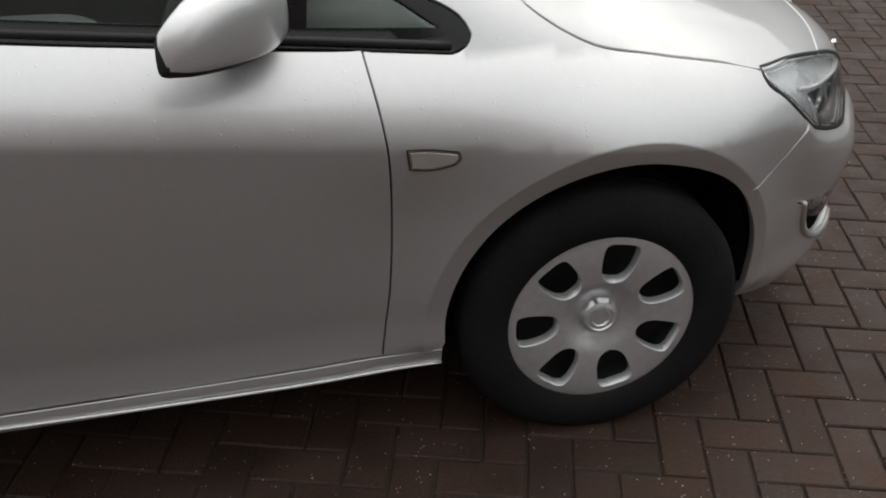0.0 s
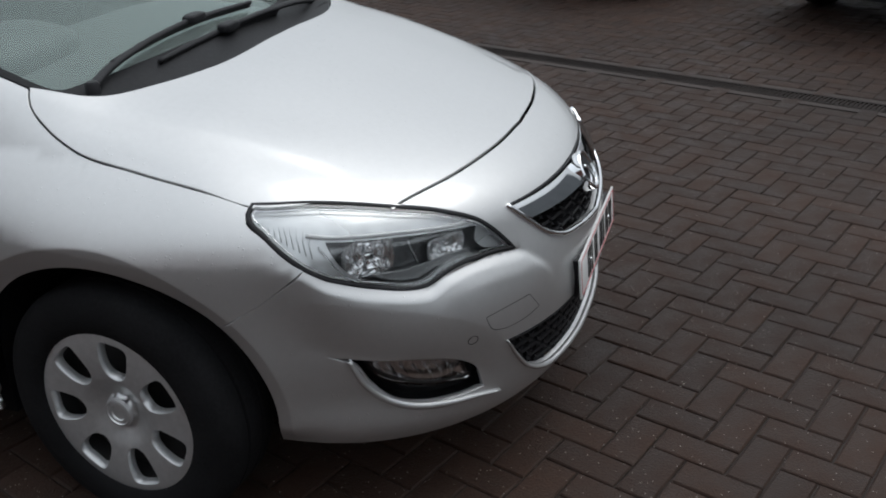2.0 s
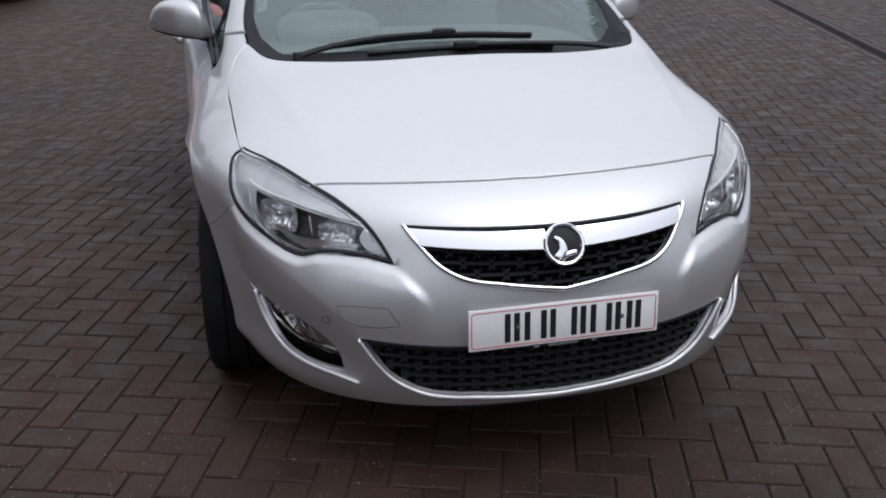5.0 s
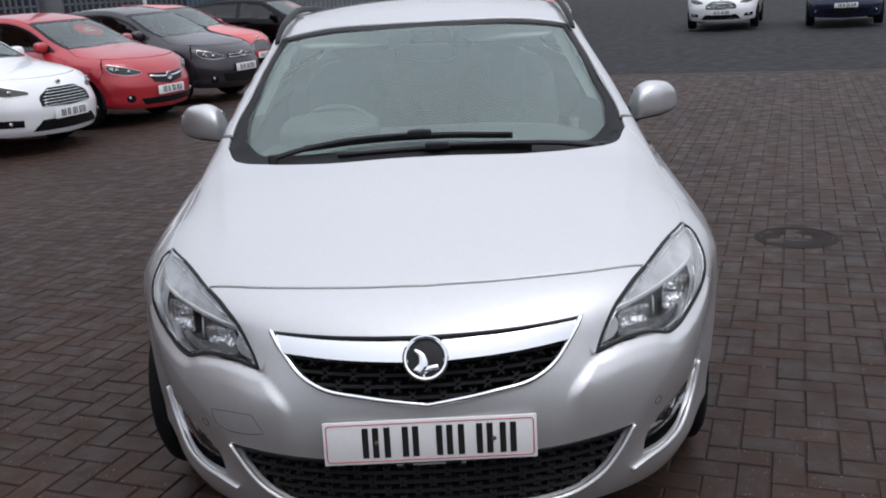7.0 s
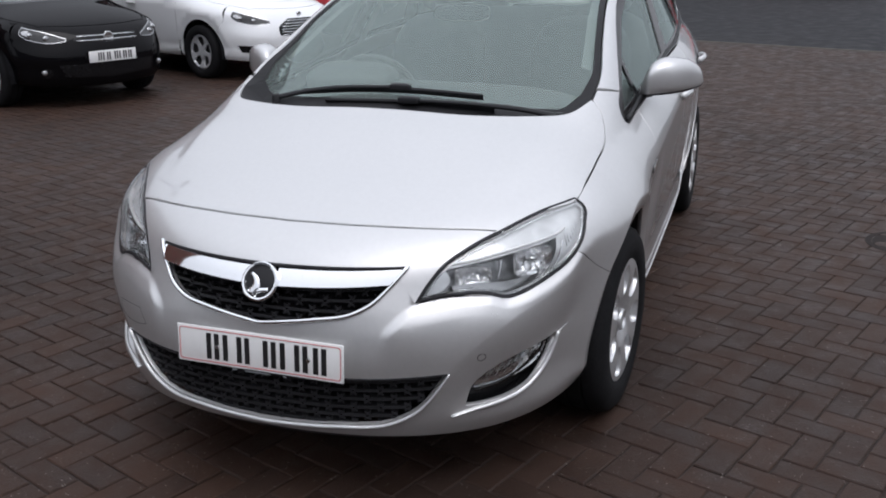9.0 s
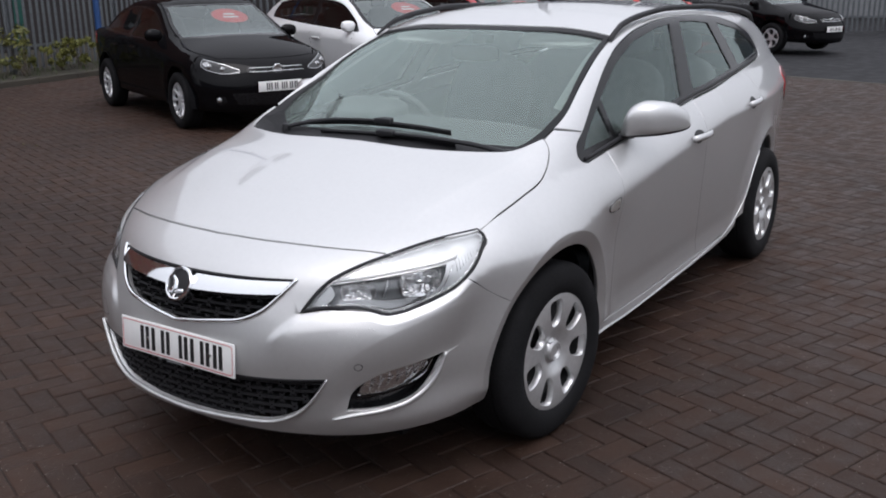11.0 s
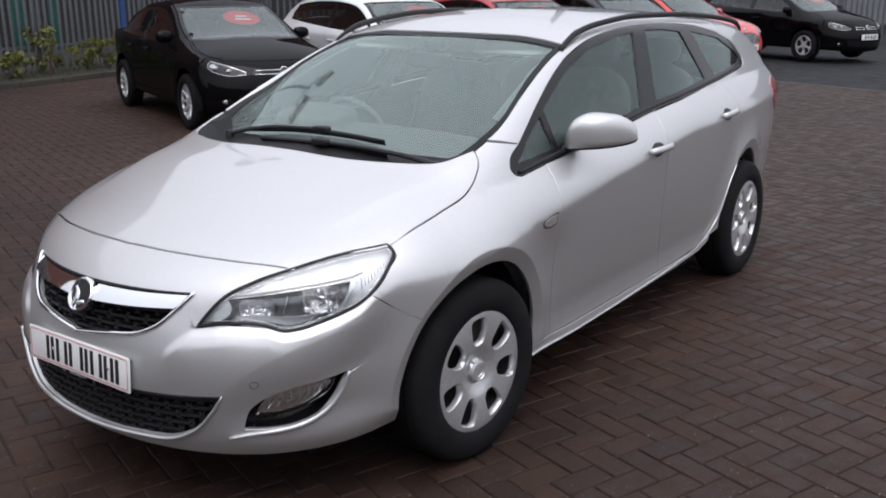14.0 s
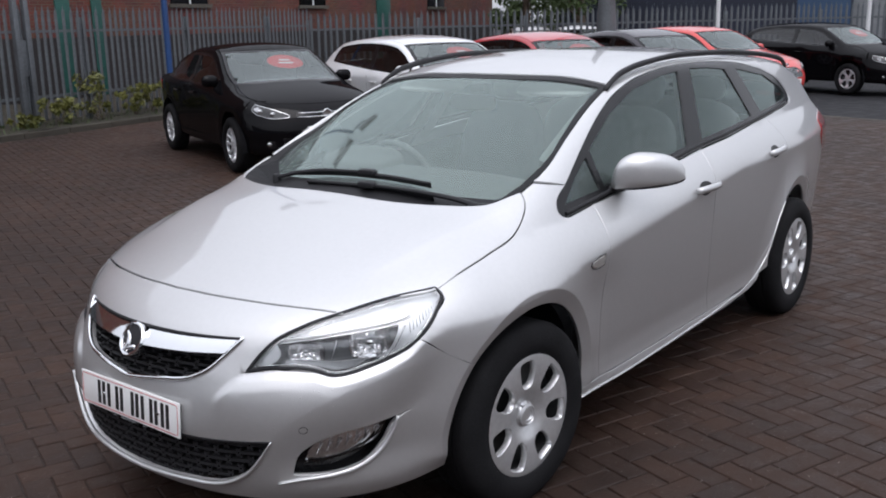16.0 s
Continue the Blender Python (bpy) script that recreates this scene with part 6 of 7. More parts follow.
        for lo_, hi_ in ((x1 + 0.06, split - 0.05), (split + 0.05, x0 - 0.12)):
            lower = [(x, belt(x) + 0.025) for x in np.linspace(lo_, hi_, 8)]
            upper = []
            for x in np.linspace(hi_, lo_, 10):
                z = np.interp(-x, [-q[0] for q in topline], [q[1] for q in topline]) - 0.03
                z = min(z, belt(x) + 0.02 + 1.15 * (x0 - x)) if x > x0 - 0.5 else z
                z = min(z, belt(x) + 0.04 + 1.1 * (x - x1)) if x < x1 + 0.5 else z
                upper.append((x, max(z, belt(x) + 0.03)))
            panes.append([tuple(q) for q in loop(lower, [lower[-1], upper[0]], upper, [upper[-1], lower[0]], step=0.05)])
        b.panel("window_trim", "side", grow(dlo, 0.002), GLOSS_BLACK, car, "black window surround", holes=panes, step=step, out=-0.004, sign=s)
        for pn in panes:
            b.panel("side_window", "side", grow(pn, 0.004), DARK_GLASS, car, "dark side window", step=0.1, out=-0.008, flange=0, sign=s)
        for xs in (-0.42, split, -wb + 0.42):
            line = [(xs + 0.03 * math.sin(i / 8 * 3), 0.34 + (belt(xs) - 0.35) * i / 8) for i in range(9)]
            b.strip("door_gap", "side", line, 0.006, 0.004, DARK, car, sign=s, out=-0.001, sides=5)
        for xs in (split + 0.22, -wb + 0.62):
            hp, hn = b.on([(xs - 0.09 + 0.018 * i, 0.86) for i in range(11)], "side", s, 0.018)
            put("door_handle", bead("door_handle", hp, hn, 0.028, 0.022, coat if coat is not BLACK_PAINT else GLOSS_BLACK), car)
        mc = b.on([(x0 - 0.16, belt(x0) + 0.04)], "side", s, 0.075)[0][0]
        put("door_mirror", superball("door_mirror", (0.06, 0.10, 0.07), 2.6, coat), car, at=Matrix.Translation(mc))
        core, tyre, face = alloy_wheel(spokes, rim)
        for wx in (0.0, -wb):
            w = put("wheel", core, car, "alloy wheel", at=Matrix.Translation((wx, s * (spec["half"] - 0.125), 0.318)) @ Matrix.Rotation(0 if s > 0 else math.pi, 4, "Z"))
            put("tyre", tyre, w)
            put("rim", face, w, "silver spoked rim", at=Matrix.Translation((0, 0.085, 0)))
            v, f_ = [], []
            for t in np.linspace(-10, 190, 24):
                x, z = wx + (ar + 0.02) * math.cos(radians(t)), az + (ar + 0.02) * math.sin(radians(t))
                v += [(x, s * 0.45, z), (x, s * (spec["half"] - 0.04), z)]
            f_ = [(2 * i, 2 * i + 1, 2 * i + 3, 2 * i + 2) for i in range(23)] + [tuple(range(0, 48, 2))]
            put("arch_liner", mesh_of("arch_liner", v, f_, DARK), car)
        tlp = loop([(tl + 0.42, 0.93), (tl + 0.14, 0.96)], [(tl + 0.14, 0.96), (tl + 0.11, 0.78)], [(tl + 0.11, 0.78), (tl + 0.35, 0.80)], [(tl + 0.35, 0.80), (tl + 0.42, 0.93)], step=0.04)
        b.panel("tail_lamp", "side", tlp, RED_LENS, car, "red tail lamp", step=step, out=0.004, sign=s)
    # screen, roof, rear
    ws_low = [(cw + 0.13, 0), (cw + 0.08, 0.45), (cw - 0.06, 0.67)]
    edge_l = [tuple(q) for q in curve(edge_y, 0.06)]
    ws_side = [q for q in edge_l if q[0] > sc]
    ws = [tuple(q) for q in curve(ws_low, 0.06)] + ws_side[1:] + [tuple(q) for q in curve([(sc, 0.585), (sc + 0.07, 0.3), (sc + 0.09, 0)], 0.06)]
    wsb = both_sides(ws)
    inner = shrink(wsb, 0.045)
    inner = [(x - 0.04 if x > cw - 0.02 else x, y) for x, y in inner]
    b.panel("windscreen_surround", "top", shrink(wsb, 0.004), GLOSS_BLACK, car, "black windscreen edge", holes=[inner], out=-0.005, step=step)
    g = b.panel("windscreen", "top", grow(inner, 0.004), DARK_SCREEN, car, "tinted windscreen", out=-0.008, step=0.1, flange=0)
    g.visible_shadow = False
    rf = [q for q in edge_l if spec["roof_end"] < q[0] < sc]
    rh = [tuple(q) for q in curve([(sc + 0.09, 0), (sc + 0.07, 0.3), (sc, 0.585)], 0.06)] + rf + [tuple(q) for q in curve([(spec["roof_end"], 0.565), (spec["roof_end"] - 0.03, 0.3), (spec["roof_end"] - 0.04, 0)], 0.06)]
    b.panel("roof", "top", shrink(both_sides(rh), 0.004), coat, car, step=0.1)
    re, ge = spec["roof_end"], spec["glass_end"]
    rg = [(re - 0.04, 0), (re - 0.03, 0.3), (re, 0.565)] + [q for q in edge_l if ge < q[0] < re] + [(ge, 0.56 if spec is SEDAN else 0.5), (ge, 0)]
    b.panel("rear_window", "top", shrink(both_sides(rg), 0.004), GLOSS_BLACK, car, "dark rear window", step=0.1)
    if spec is SEDAN:
        bt = [(ge, 0), (ge, 0.58), (-3.3, 0.65), (-3.62, 0.62), (-3.66, 0)]
        bt = [tuple(q) for q in loop(*[[bt[i], bt[i + 1]] for i in range(4)], step=0.05)]
        b.panel("boot_lid", "top", both_sides(bt), coat, car, step=0.1)
    zt = b.on([(tl + 0.12, 0)], "top")[0][0][2] - 0.03
    rr = [(0, zt), (0.5, zt - 0.03), (0.70, 0.85), (0.72, 0.5), (0.70, 0.27), (0, 0.25)]
    rr = [tuple(q) for q in loop(*[[rr[i], rr[i + 1]] for i in range(5)], step=0.06)]
    b.panel("tailgate", "rear", both_front(rr), coat, car, step=0.12)
    if rear_trim:
        lo = both_front([tuple(q) for q in loop([(0, 0.54), (0.52, 0.53), (0.67, 0.47)], [(0.67, 0.47), (0.69, 0.27)], [(0.69, 0.27), (0, 0.25)], step=0.05)])
        rt = b.panel("bumper_trim", "rear", lo, RUBBER, car, "black lower bumper", step=0.1, out=0.006)
        for s in (1, -1):
            b.panel("lower_cladding", "side", [tuple(q) for q in loop([(tl + 0.11, 0.28), (-wb - 0.385, 0.27)], [(-wb - 0.385, 0.27), (-wb - 0.36, 0.45)], [(-wb - 0.36, 0.45), (tl + 0.09, 0.47)], [(tl + 0.09, 0.47), (tl + 0.11, 0.28)], step=0.06)], RUBBER, car, "black lower cladding", step=0.1, out=0.006, sign=s)
            b.panel("sill_cladding", "side", [tuple(q) for q in loop([(-wb + 0.385, 0.27), (-0.385, 0.26)], [(-0.385, 0.26), (-0.37, 0.37)], [(-0.37, 0.37), (-wb + 0.37, 0.38)], [(-wb + 0.37, 0.38), (-wb + 0.385, 0.27)], step=0.06)], RUBBER, car, "black sill cladding", step=0.1, out=0.006, sign=s)
            b.panel("reflector", "rear", [(s * y, z) for y, z in ((0.34, 0.44), (0.50, 0.44), (0.50, 0.475), (0.34, 0.475))], RED_LENS, rt, "small red reflector", step=0.1, out=0.010)
    # cabin
    box("cabin_floor", tl + 0.4, 0.35, -0.62, 0.62, 0.24, 0.42, DARK, car)
    put("dashboard", superball("dashboard", (0.28, 0.62, 0.17), 3.5, DASH), car, at=Matrix.Translation((cw - 0.30, 0, 0.84)))
    for y in (-0.36, 0.36):
        st = put("front_seat", superball("front_seat", (0.24, 0.24, 0.09), 3.5, SEAT), car, at=Matrix.Translation((-1.2, y, 0.56)))
        put("backrest", superball("backrest", (0.08, 0.24, 0.36), 3.2, SEAT), st, at=Matrix.Translation((-0.3, 0, 0.34)) @ Matrix.Rotation(radians(-18), 4, "Y"))
        put("headrest", superball("headrest", (0.05, 0.12, 0.08), 3, SEAT), st, at=Matrix.Translation((-0.45, 0, 0.74)))
    put("rear_seat", superball("rear_seat", (0.10, 0.58, 0.34), 3.5, SEAT), car, at=Matrix.Translation((-wb + 0.35, 0, 0.80)))
    if sticker:
        el = [(sc + 0.36 + 0.15 * math.cos(t), 0.12 + 0.23 * math.sin(t)) for t in np.linspace(0, 2 * math.pi, 28)[:-1]]
        st = b.panel("price_sticker", "top", el, STICKER, car, "round red price sticker inside the screen", step=0.08, out=-0.014, flange=0)
        for k_, w_ in ((0.03, 0.10), (-0.03, 0.07)):
            bar = [(sc + 0.36 + k_ + 0.014 * i, 0.12 + w_ * j) for i, j in ((-1, -1), (1, -1), (1, 1), (-1, 1))]
            b.panel("writing_bar", "top", bar, PALE, st, step=0.08, out=-0.011, flange=0)
    return car


def stand(x, y, heading):
    """A pose for a car whose front axle stands at x, y and that faces heading (degrees from +x)."""
    return Matrix.Translation((x, y, 0)) @ Matrix.Rotation(radians(heading), 4, "Z")


parked_car("saloon_car", "black saloon car with a red price sticker, beside the fence", SEDAN, BLACK_PAINT, stand(-5.30, -5.84, 68.5), "bars", 10, True)
parked_car("hatchback_car", "white hatchback with a barred grille and alloy wheels", HATCH, WHITE_PAINT, stand(-7.70, -4.95, 70), "trapeze", 5, True)
parked_car("small_car", "dark red small hatchback with a chrome grille bar", SMALL, RED_PAINT, stand(-9.75, -4.30, 68), "round", 5, True)
parked_car("small_car", "dark purple-grey small hatchback", SMALL, PURPLE_GREY, stand(-11.95, -3.75, 68), "bars", 5, step=0.08)
parked_car("hatchback_car", "bright red hatchback parked on the asphalt", HATCH, ORANGE_RED, stand(-15.64, -4.27, 72), "trapeze", 5, step=0.08)
parked_car("hatchback_car", "black hatchback parked on the asphalt", HATCH, BLACK_PAINT, stand(-19.22, -2.93, 67), "bars", 5, True, step=0.08)
parked_car("hatchback_car", "white car far off on the asphalt", HATCH, WHITE_PAINT, stand(-22.3, 7.3, -20), "trapeze", 5, step=0.1)
parked_car("hatchback_car", "red car far off on the asphalt", HATCH, RED_PAINT, stand(-26.5, 2.9, 60), "bars", 5, step=0.1)
parked_car("hatchback_car", "dark blue car far off on the asphalt", HATCH, BLUE_PAINT, stand(-21.0, 9.9, -20), "bars", 5, step=0.1)
parked_car("hatchback_car", "white hatchback with a black lower bumper, parked beyond the drain", HATCH, WHITE_PAINT, stand(1.70, 8.63, 50), "bars", 10, rim=0.245, step=0.08, rear_trim=True)
parked_car("hatchback_car", "black hatchback parked beyond the drain", HATCH, BLACK_PAINT, stand(-0.48, 9.76, 50), "bars", 5, rim=0.225, step=0.08, rear_trim=True)
parked_car("hatchback_car", "white hatchback at the end of the row beyond the drain", HATCH, WHITE_PAINT, stand(4.10, 7.40, 50), "bars", 10, rim=0.245, step=0.08, rear_trim=True)
parked_car("small_car", "pale silver small car standing beyond the fence", SMALL, SILVER, stand(2.6 + 31 * math.cos(radians(-147.3)), 2.55 + 31 * math.sin(radians(-147.3)), 40), "bars", 5, step=0.12)
parked_car("small_car", "white small car standing beyond the fence", SMALL, WHITE_PAINT, stand(2.6 + 31 * math.cos(radians(-150.2)), 2.55 + 31 * math.sin(radians(-150.2)), 40), "trapeze", 5, step=0.12)


# ---- brick paving ----
PITCH, PU, PV = 0.1035, -0.042, -0.233
KERB0, KERB_DIR = np.array([-2.0, -11.28]), np.array([-0.979, -0.203])
KERB_N = np.array([-KERB_DIR[1], KERB_DIR[0]]) * -1
if KERB_N[1] < 0:
    KERB_N = -KERB_N


def brick_verts(l, w, top, side=True):
    """One paving brick round its middle: chamfered top, short sides."""
    a, b, c = l / 2, w / 2, 0.004
    ring0 = [(-a + c, -b + c, top), (a - c, -b + c, top), (a - c, b - c, top), (-a + c, b - c, top)]
    ring1 = [(-a, -b, top - c), (a, -b, top - c), (a, b, top - c), (-a, b, top - c)]
    ring2 = [(-a, -b, top - 0.03), (a, -b, top - 0.03), (a, b, top - 0.03), (-a, b, top - 0.03)]
    faces = [(0, 1, 2, 3)]
    for r in (0, 4):
        faces += [(r + 4 + i, r + 4 + (i + 1) % 4, r + (i + 1) % 4, r + i) for i in range(4)]
    return ring0 + ring1 + ring2, faces


rng = np.random.default_rng(7)
near_meshes = []
for k in range(6):
    v, f_ = brick_verts(0.2015 + rng.uniform(-0.0015, 0.001), 0.0985 + rng.uniform(-0.0015, 0.001), 0.0)
    v = [(x, y, z + x * rng.uniform(-0.008, 0.008) + y * rng.uniform(-0.012, 0.012)) for x, y, z in v]
    near_meshes.append(mesh_of("brick", v, f_, BRICK, smooth=False))


def lay_bricks():
    i0, i1 = int(EDGE_U / PITCH) + 1, int(7.0 / PITCH)
    j0, j1 = int(-14.6 / PITCH), int(13.0 / PITCH)
    ii, jj = np.meshgrid(np.arange(i0, i1), np.arange(j0, j1))
    ii, jj = ii.ravel(), jj.ravel()
    m = (ii + jj) % 4
    out = []
    for kind in (0, 2):
        sel = m == kind
        i, j = ii[sel], jj[sel]
        u = (i + (1.0 if kind == 0 else 0.5)) * PITCH + PU
        v = (j + (0.5 if kind == 0 else 1.0)) * PITCH + PV
        out.append(np.stack([u, v, np.full(len(u), kind)], 1))
    b = np.concatenate(out)
    x, y = b[:, 0] * EU[0] + b[:, 1] * EV[0], b[:, 0] * EU[1] + b[:, 1] * EV[1]
    keep = (np.abs(b[:, 1] - DRAIN_V) > 0.13) & (b[:, 0] > EDGE_U + 0.12)
    keep &= ((x - KERB0[0]) * KERB_N[0] + (y - KERB0[1]) * KERB_N[1]) > 0.1
    b, x, y = b[keep], x[keep], y[keep]
    # the bricks that lie before the car's nose are parts, the rest is joined
    near = (x > 1.05) & (x < 1.95) & (y > -1.6) & (y < 1.7)
    idx = np.where(near)[0][:300]
    single = np.zeros(len(b), bool)
    single[idx] = True
    for u, v, kind in b[single]:
        ob = put("brick", near_meshes[rng.integers(6)], paving)
        ob.matrix_basis = Matrix.Translation((u, v, rng.uniform(-0.0015, 0.001))) @ Matrix.Rotation((math.pi / 2 if kind else 0) + rng.uniform(-0.008, 0.008), 4, "Z")
    rest = b[~single]
    base, faces = brick_verts(0.2015, 0.0985, 0.0)
    base, faces = np.array(base), np.array(faces)
    n = len(rest)
    ang = np.where(rest[:, 2] > 0, math.pi / 2, 0) + rng.uniform(-0.008, 0.008, n)
    c, s = np.cos(ang), np.sin(ang)
    tilt = rng.uniform(-0.009, 0.009, (n, 2))
    lift = rng.uniform(-0.0015, 0.001, n)
    V = np.empty((n, len(base), 3))
    V[:, :, 0] = base[:, 0] * c[:, None] - base[:, 1] * s[:, None] + rest[:, 0][:, None]
    V[:, :, 1] = base[:, 0] * s[:, None] + base[:, 1] * c[:, None] + rest[:, 1][:, None]
    V[:, :, 2] = base[:, 2] + tilt[:, :1] * base[:, 0] + tilt[:, 1:] * base[:, 1] + lift[:, None]
    F = (faces[None] + (np.arange(n) * len(base))[:, None, None]).reshape(-1, 4)
    me = bpy.data.meshes.new("bricks")
    me.from_pydata(V.reshape(-1, 3), [], F.tolist())
    me.materials.append(BRICK)
    tagged(put("bricks", me, paving, "brown herringbone paving bricks"), kind="stuff")


lay_bricks()


# ---- drain, edging, covers ----
HAUNCH = mat("stained_concrete", (0.030, 0.0195, 0.0155), 0.7, grain=0.4, scale=30, bump=0.4)


def drain():
    d = thing("drain_channel", "narrow steel slot drain set flush in the brick paving", "drain", at=YARD)
    u0, u1 = EDGE_U + 0.15, 7.0
    for s in (-1, 1):
        box("frame_edge", u0, u1, DRAIN_V + s * 0.062 - 0.010, DRAIN_V + s * 0.062 + 0.010, -0.03, 0.001, CAST, d, "worn steel edge")
    box("channel_bed", u0, u1, DRAIN_V - 0.055, DRAIN_V + 0.055, -0.035, -0.010, SOIL, d, "silted channel")
    v, f_ = [], []
    for u in np.arange(u0, u1, 0.024):
        b = len(v)
        for z in (-0.02, 0.0):
            v += [(u, DRAIN_V - 0.052, z), (u + 0.011, DRAIN_V - 0.052, z), (u + 0.011, DRAIN_V + 0.052, z), (u, DRAIN_V + 0.052, z)]
        f_ += [(b + 4, b + 5, b + 6, b + 7)] + [(b + i, b + (i + 1) % 4, b + 4 + (i + 1) % 4, b + 4 + i) for i in range(4)]
    tagged(put("grating_slats", mesh_of("grating_slats", v, f_, CAST, smooth=False), d, "dark cast slats"), kind="stuff")
    for s in (-1, 1):
        box("concrete_haunch", u0, u1, DRAIN_V + s * 0.105 - 0.030, DRAIN_V + s * 0.105 + 0.030, -0.03, -0.001, HAUNCH, d, "narrow concrete haunch")


drain()
edging = thing("edging_strip", "pale concrete edging between brick paving and asphalt", "edging", at=YARD, kind="structure")
for v0 in np.arange(-12.6, 15, 0.915):
    box("edging_stone", EDGE_U - 0.01, EDGE_U + 0.05, v0, v0 + 0.907, -0.1, 0.004, STONE, edging, bevel=0.004)

cover = thing("gully_cover", "dark round iron cover in the paving", "manhole cover", at=Matrix.Translation((-2.30, 2.08, 0)))
put("cover_ring", lathe("cover_ring", [(-0.03, 0.235), (0.0015, 0.235), (0.0015, 0.205), (-0.03, 0.205)], CAST, axis="z", n=48), cover)
put("cover_plate", lathe("cover_plate", [(-0.02, 0.200), (0.0005, 0.199), (0.0005, 0.09), (-0.003, 0.085), (-0.003, 0.02), (0.0005, 0.015), (0.0005, 0.001)], CAST, axis="z", n=40), cover)

grit_v, grit_f = [], []
for _ in range(1500):
    u, v = rng.uniform(-3.5, 4.5), rng.uniform(-2.6, 3.2)
    x, y = u * EU[0] + v * EV[0], u * EU[1] + v * EV[1]
    if -3.7 < x < 0.9 and abs(y) < 0.75:
        continue
    r = rng.uniform(0.0012, 0.0034)
    b = len(grit_v)
    a0 = rng.uniform(0, 6.28)
    for k in range(4):
        grit_v.append((x + r * math.cos(a0 + k * 1.57) * rng.uniform(0.6, 1.2), y + r * math.sin(a0 + k * 1.57) * rng.uniform(0.6, 1.2), 0.0))
    grit_v.append((x, y, r * 0.9))
    grit_f += [(b, b + 1, b + 4), (b + 1, b + 2, b + 4), (b + 2, b + 3, b + 4), (b + 3, b, b + 4)]
tagged(put("grit", mesh_of("grit", grit_v, grit_f, GRIT, smooth=False)), "fine pale grit scattered on wet brick", "grit", kind="stuff")

leaf_v, leaf_f = [], []
for _ in range(46):
    x, y = rng.uniform(-8.5, 1.5), rng.uniform(-11.3, -6.5)
    if -3.9 < x < 1.2 and abs(y) < 1.1:
        continue
    a, r = rng.uniform(0, 6.28), rng.uniform(0.014, 0.03)
    c, s = math.cos(a), math.sin(a)
    b = len(leaf_v)
    for p, q, z in ((-1, 0, 0.004), (0, -0.5, 0.010), (1, 0, 0.006), (0, 0.5, 0.012)):
        leaf_v.append((x + r * (p * c - q * s), y + r * (p * s + q * c), z))
    leaf_f += [(b, b + 1, b + 2, b + 3)]
tagged(put("fallen_leaves", mesh_of("fallen_leaves", leaf_v, leaf_f, LEAF, smooth=False)), "few small fallen leaves on the paving", "leaves", kind="stuff")


# ---- kerb, bed and fence ----
def along(t, back=0.0):
    return KERB0 + KERB_DIR * t - KERB_N * back


kerb_at = Matrix.Translation((*KERB0, 0)) @ Matrix.Rotation(math.atan2(KERB_DIR[1], KERB_DIR[0]), 4, "Z")
side_of = -1 if (kerb_at.to_3x3() @ Vector((0, 1, 0))).dot(Vector((*KERB_N, 0))) > 0 else 1
kerb = thing("kerb", "low concrete kerb along the planted bed", "kerb", at=kerb_at, kind="structure")
for t in np.arange(-6, 14, 0.92):
    y0, y1 = sorted((0, side_of * 0.125))
    box("kerb_stone", t, t + 0.912, y0, y1, -0.1, 0.085, KERBSTONE, kerb, bevel=0.012)
bed_v, bed_f = [], []
for i, t in enumerate(np.linspace(-6, 14, 81)):
    for j, w in enumerate(np.linspace(0.12, 5.5, 14)):
        p = along(t, w)
        bed_v.append((p[0], p[1], 0.085 + 0.05 * noise.noise(Vector((p[0] * 1.3, p[1] * 1.3, 0)))))
for i in range(80):
    for j in range(13):
        bed_f.append((i * 14 + j, i * 14 + j + 1, (i + 1) * 14 + j + 1, (i + 1) * 14 + j))
tagged(put("planted_bed", mesh_of("planted_bed", bed_v, bed_f, SOIL)), "strip of soil and weeds under the fence", "soil", kind="structure")


def pale_mesh():
    """A corrugated steel pale with a pointed triple top, 1.9 m high."""
    w = [(-0.034, 0.0), (-0.020, 0.012), (-0.008, 0.018), (0.008, 0.018), (0.020, 0.012), (0.034, 0.0)]
    tops = [1.78, 1.86, 1.80, 1.92, 1.86, 1.78]
    v = [(x, y, 0.0) for x, y in w] + [(x, y, z) for (x, y), z in zip(w, tops)]
    v += [(x, y - 0.004, z) for x, y, z in v]
    f_ = [(i, i + 1, i + 7, i + 6) for i in range(5)] + [(i + 13, i + 12, i + 18, i + 19) for i in range(5)] + [(6 + i, 7 + i, 19 + i, 18 + i) for i in range(5)] + [(0, 6, 18, 12), (11, 5, 17, 23)]
    return mesh_of("pale", v, f_, GALV, smooth=False)


PALE_MESH = pale_mesh()


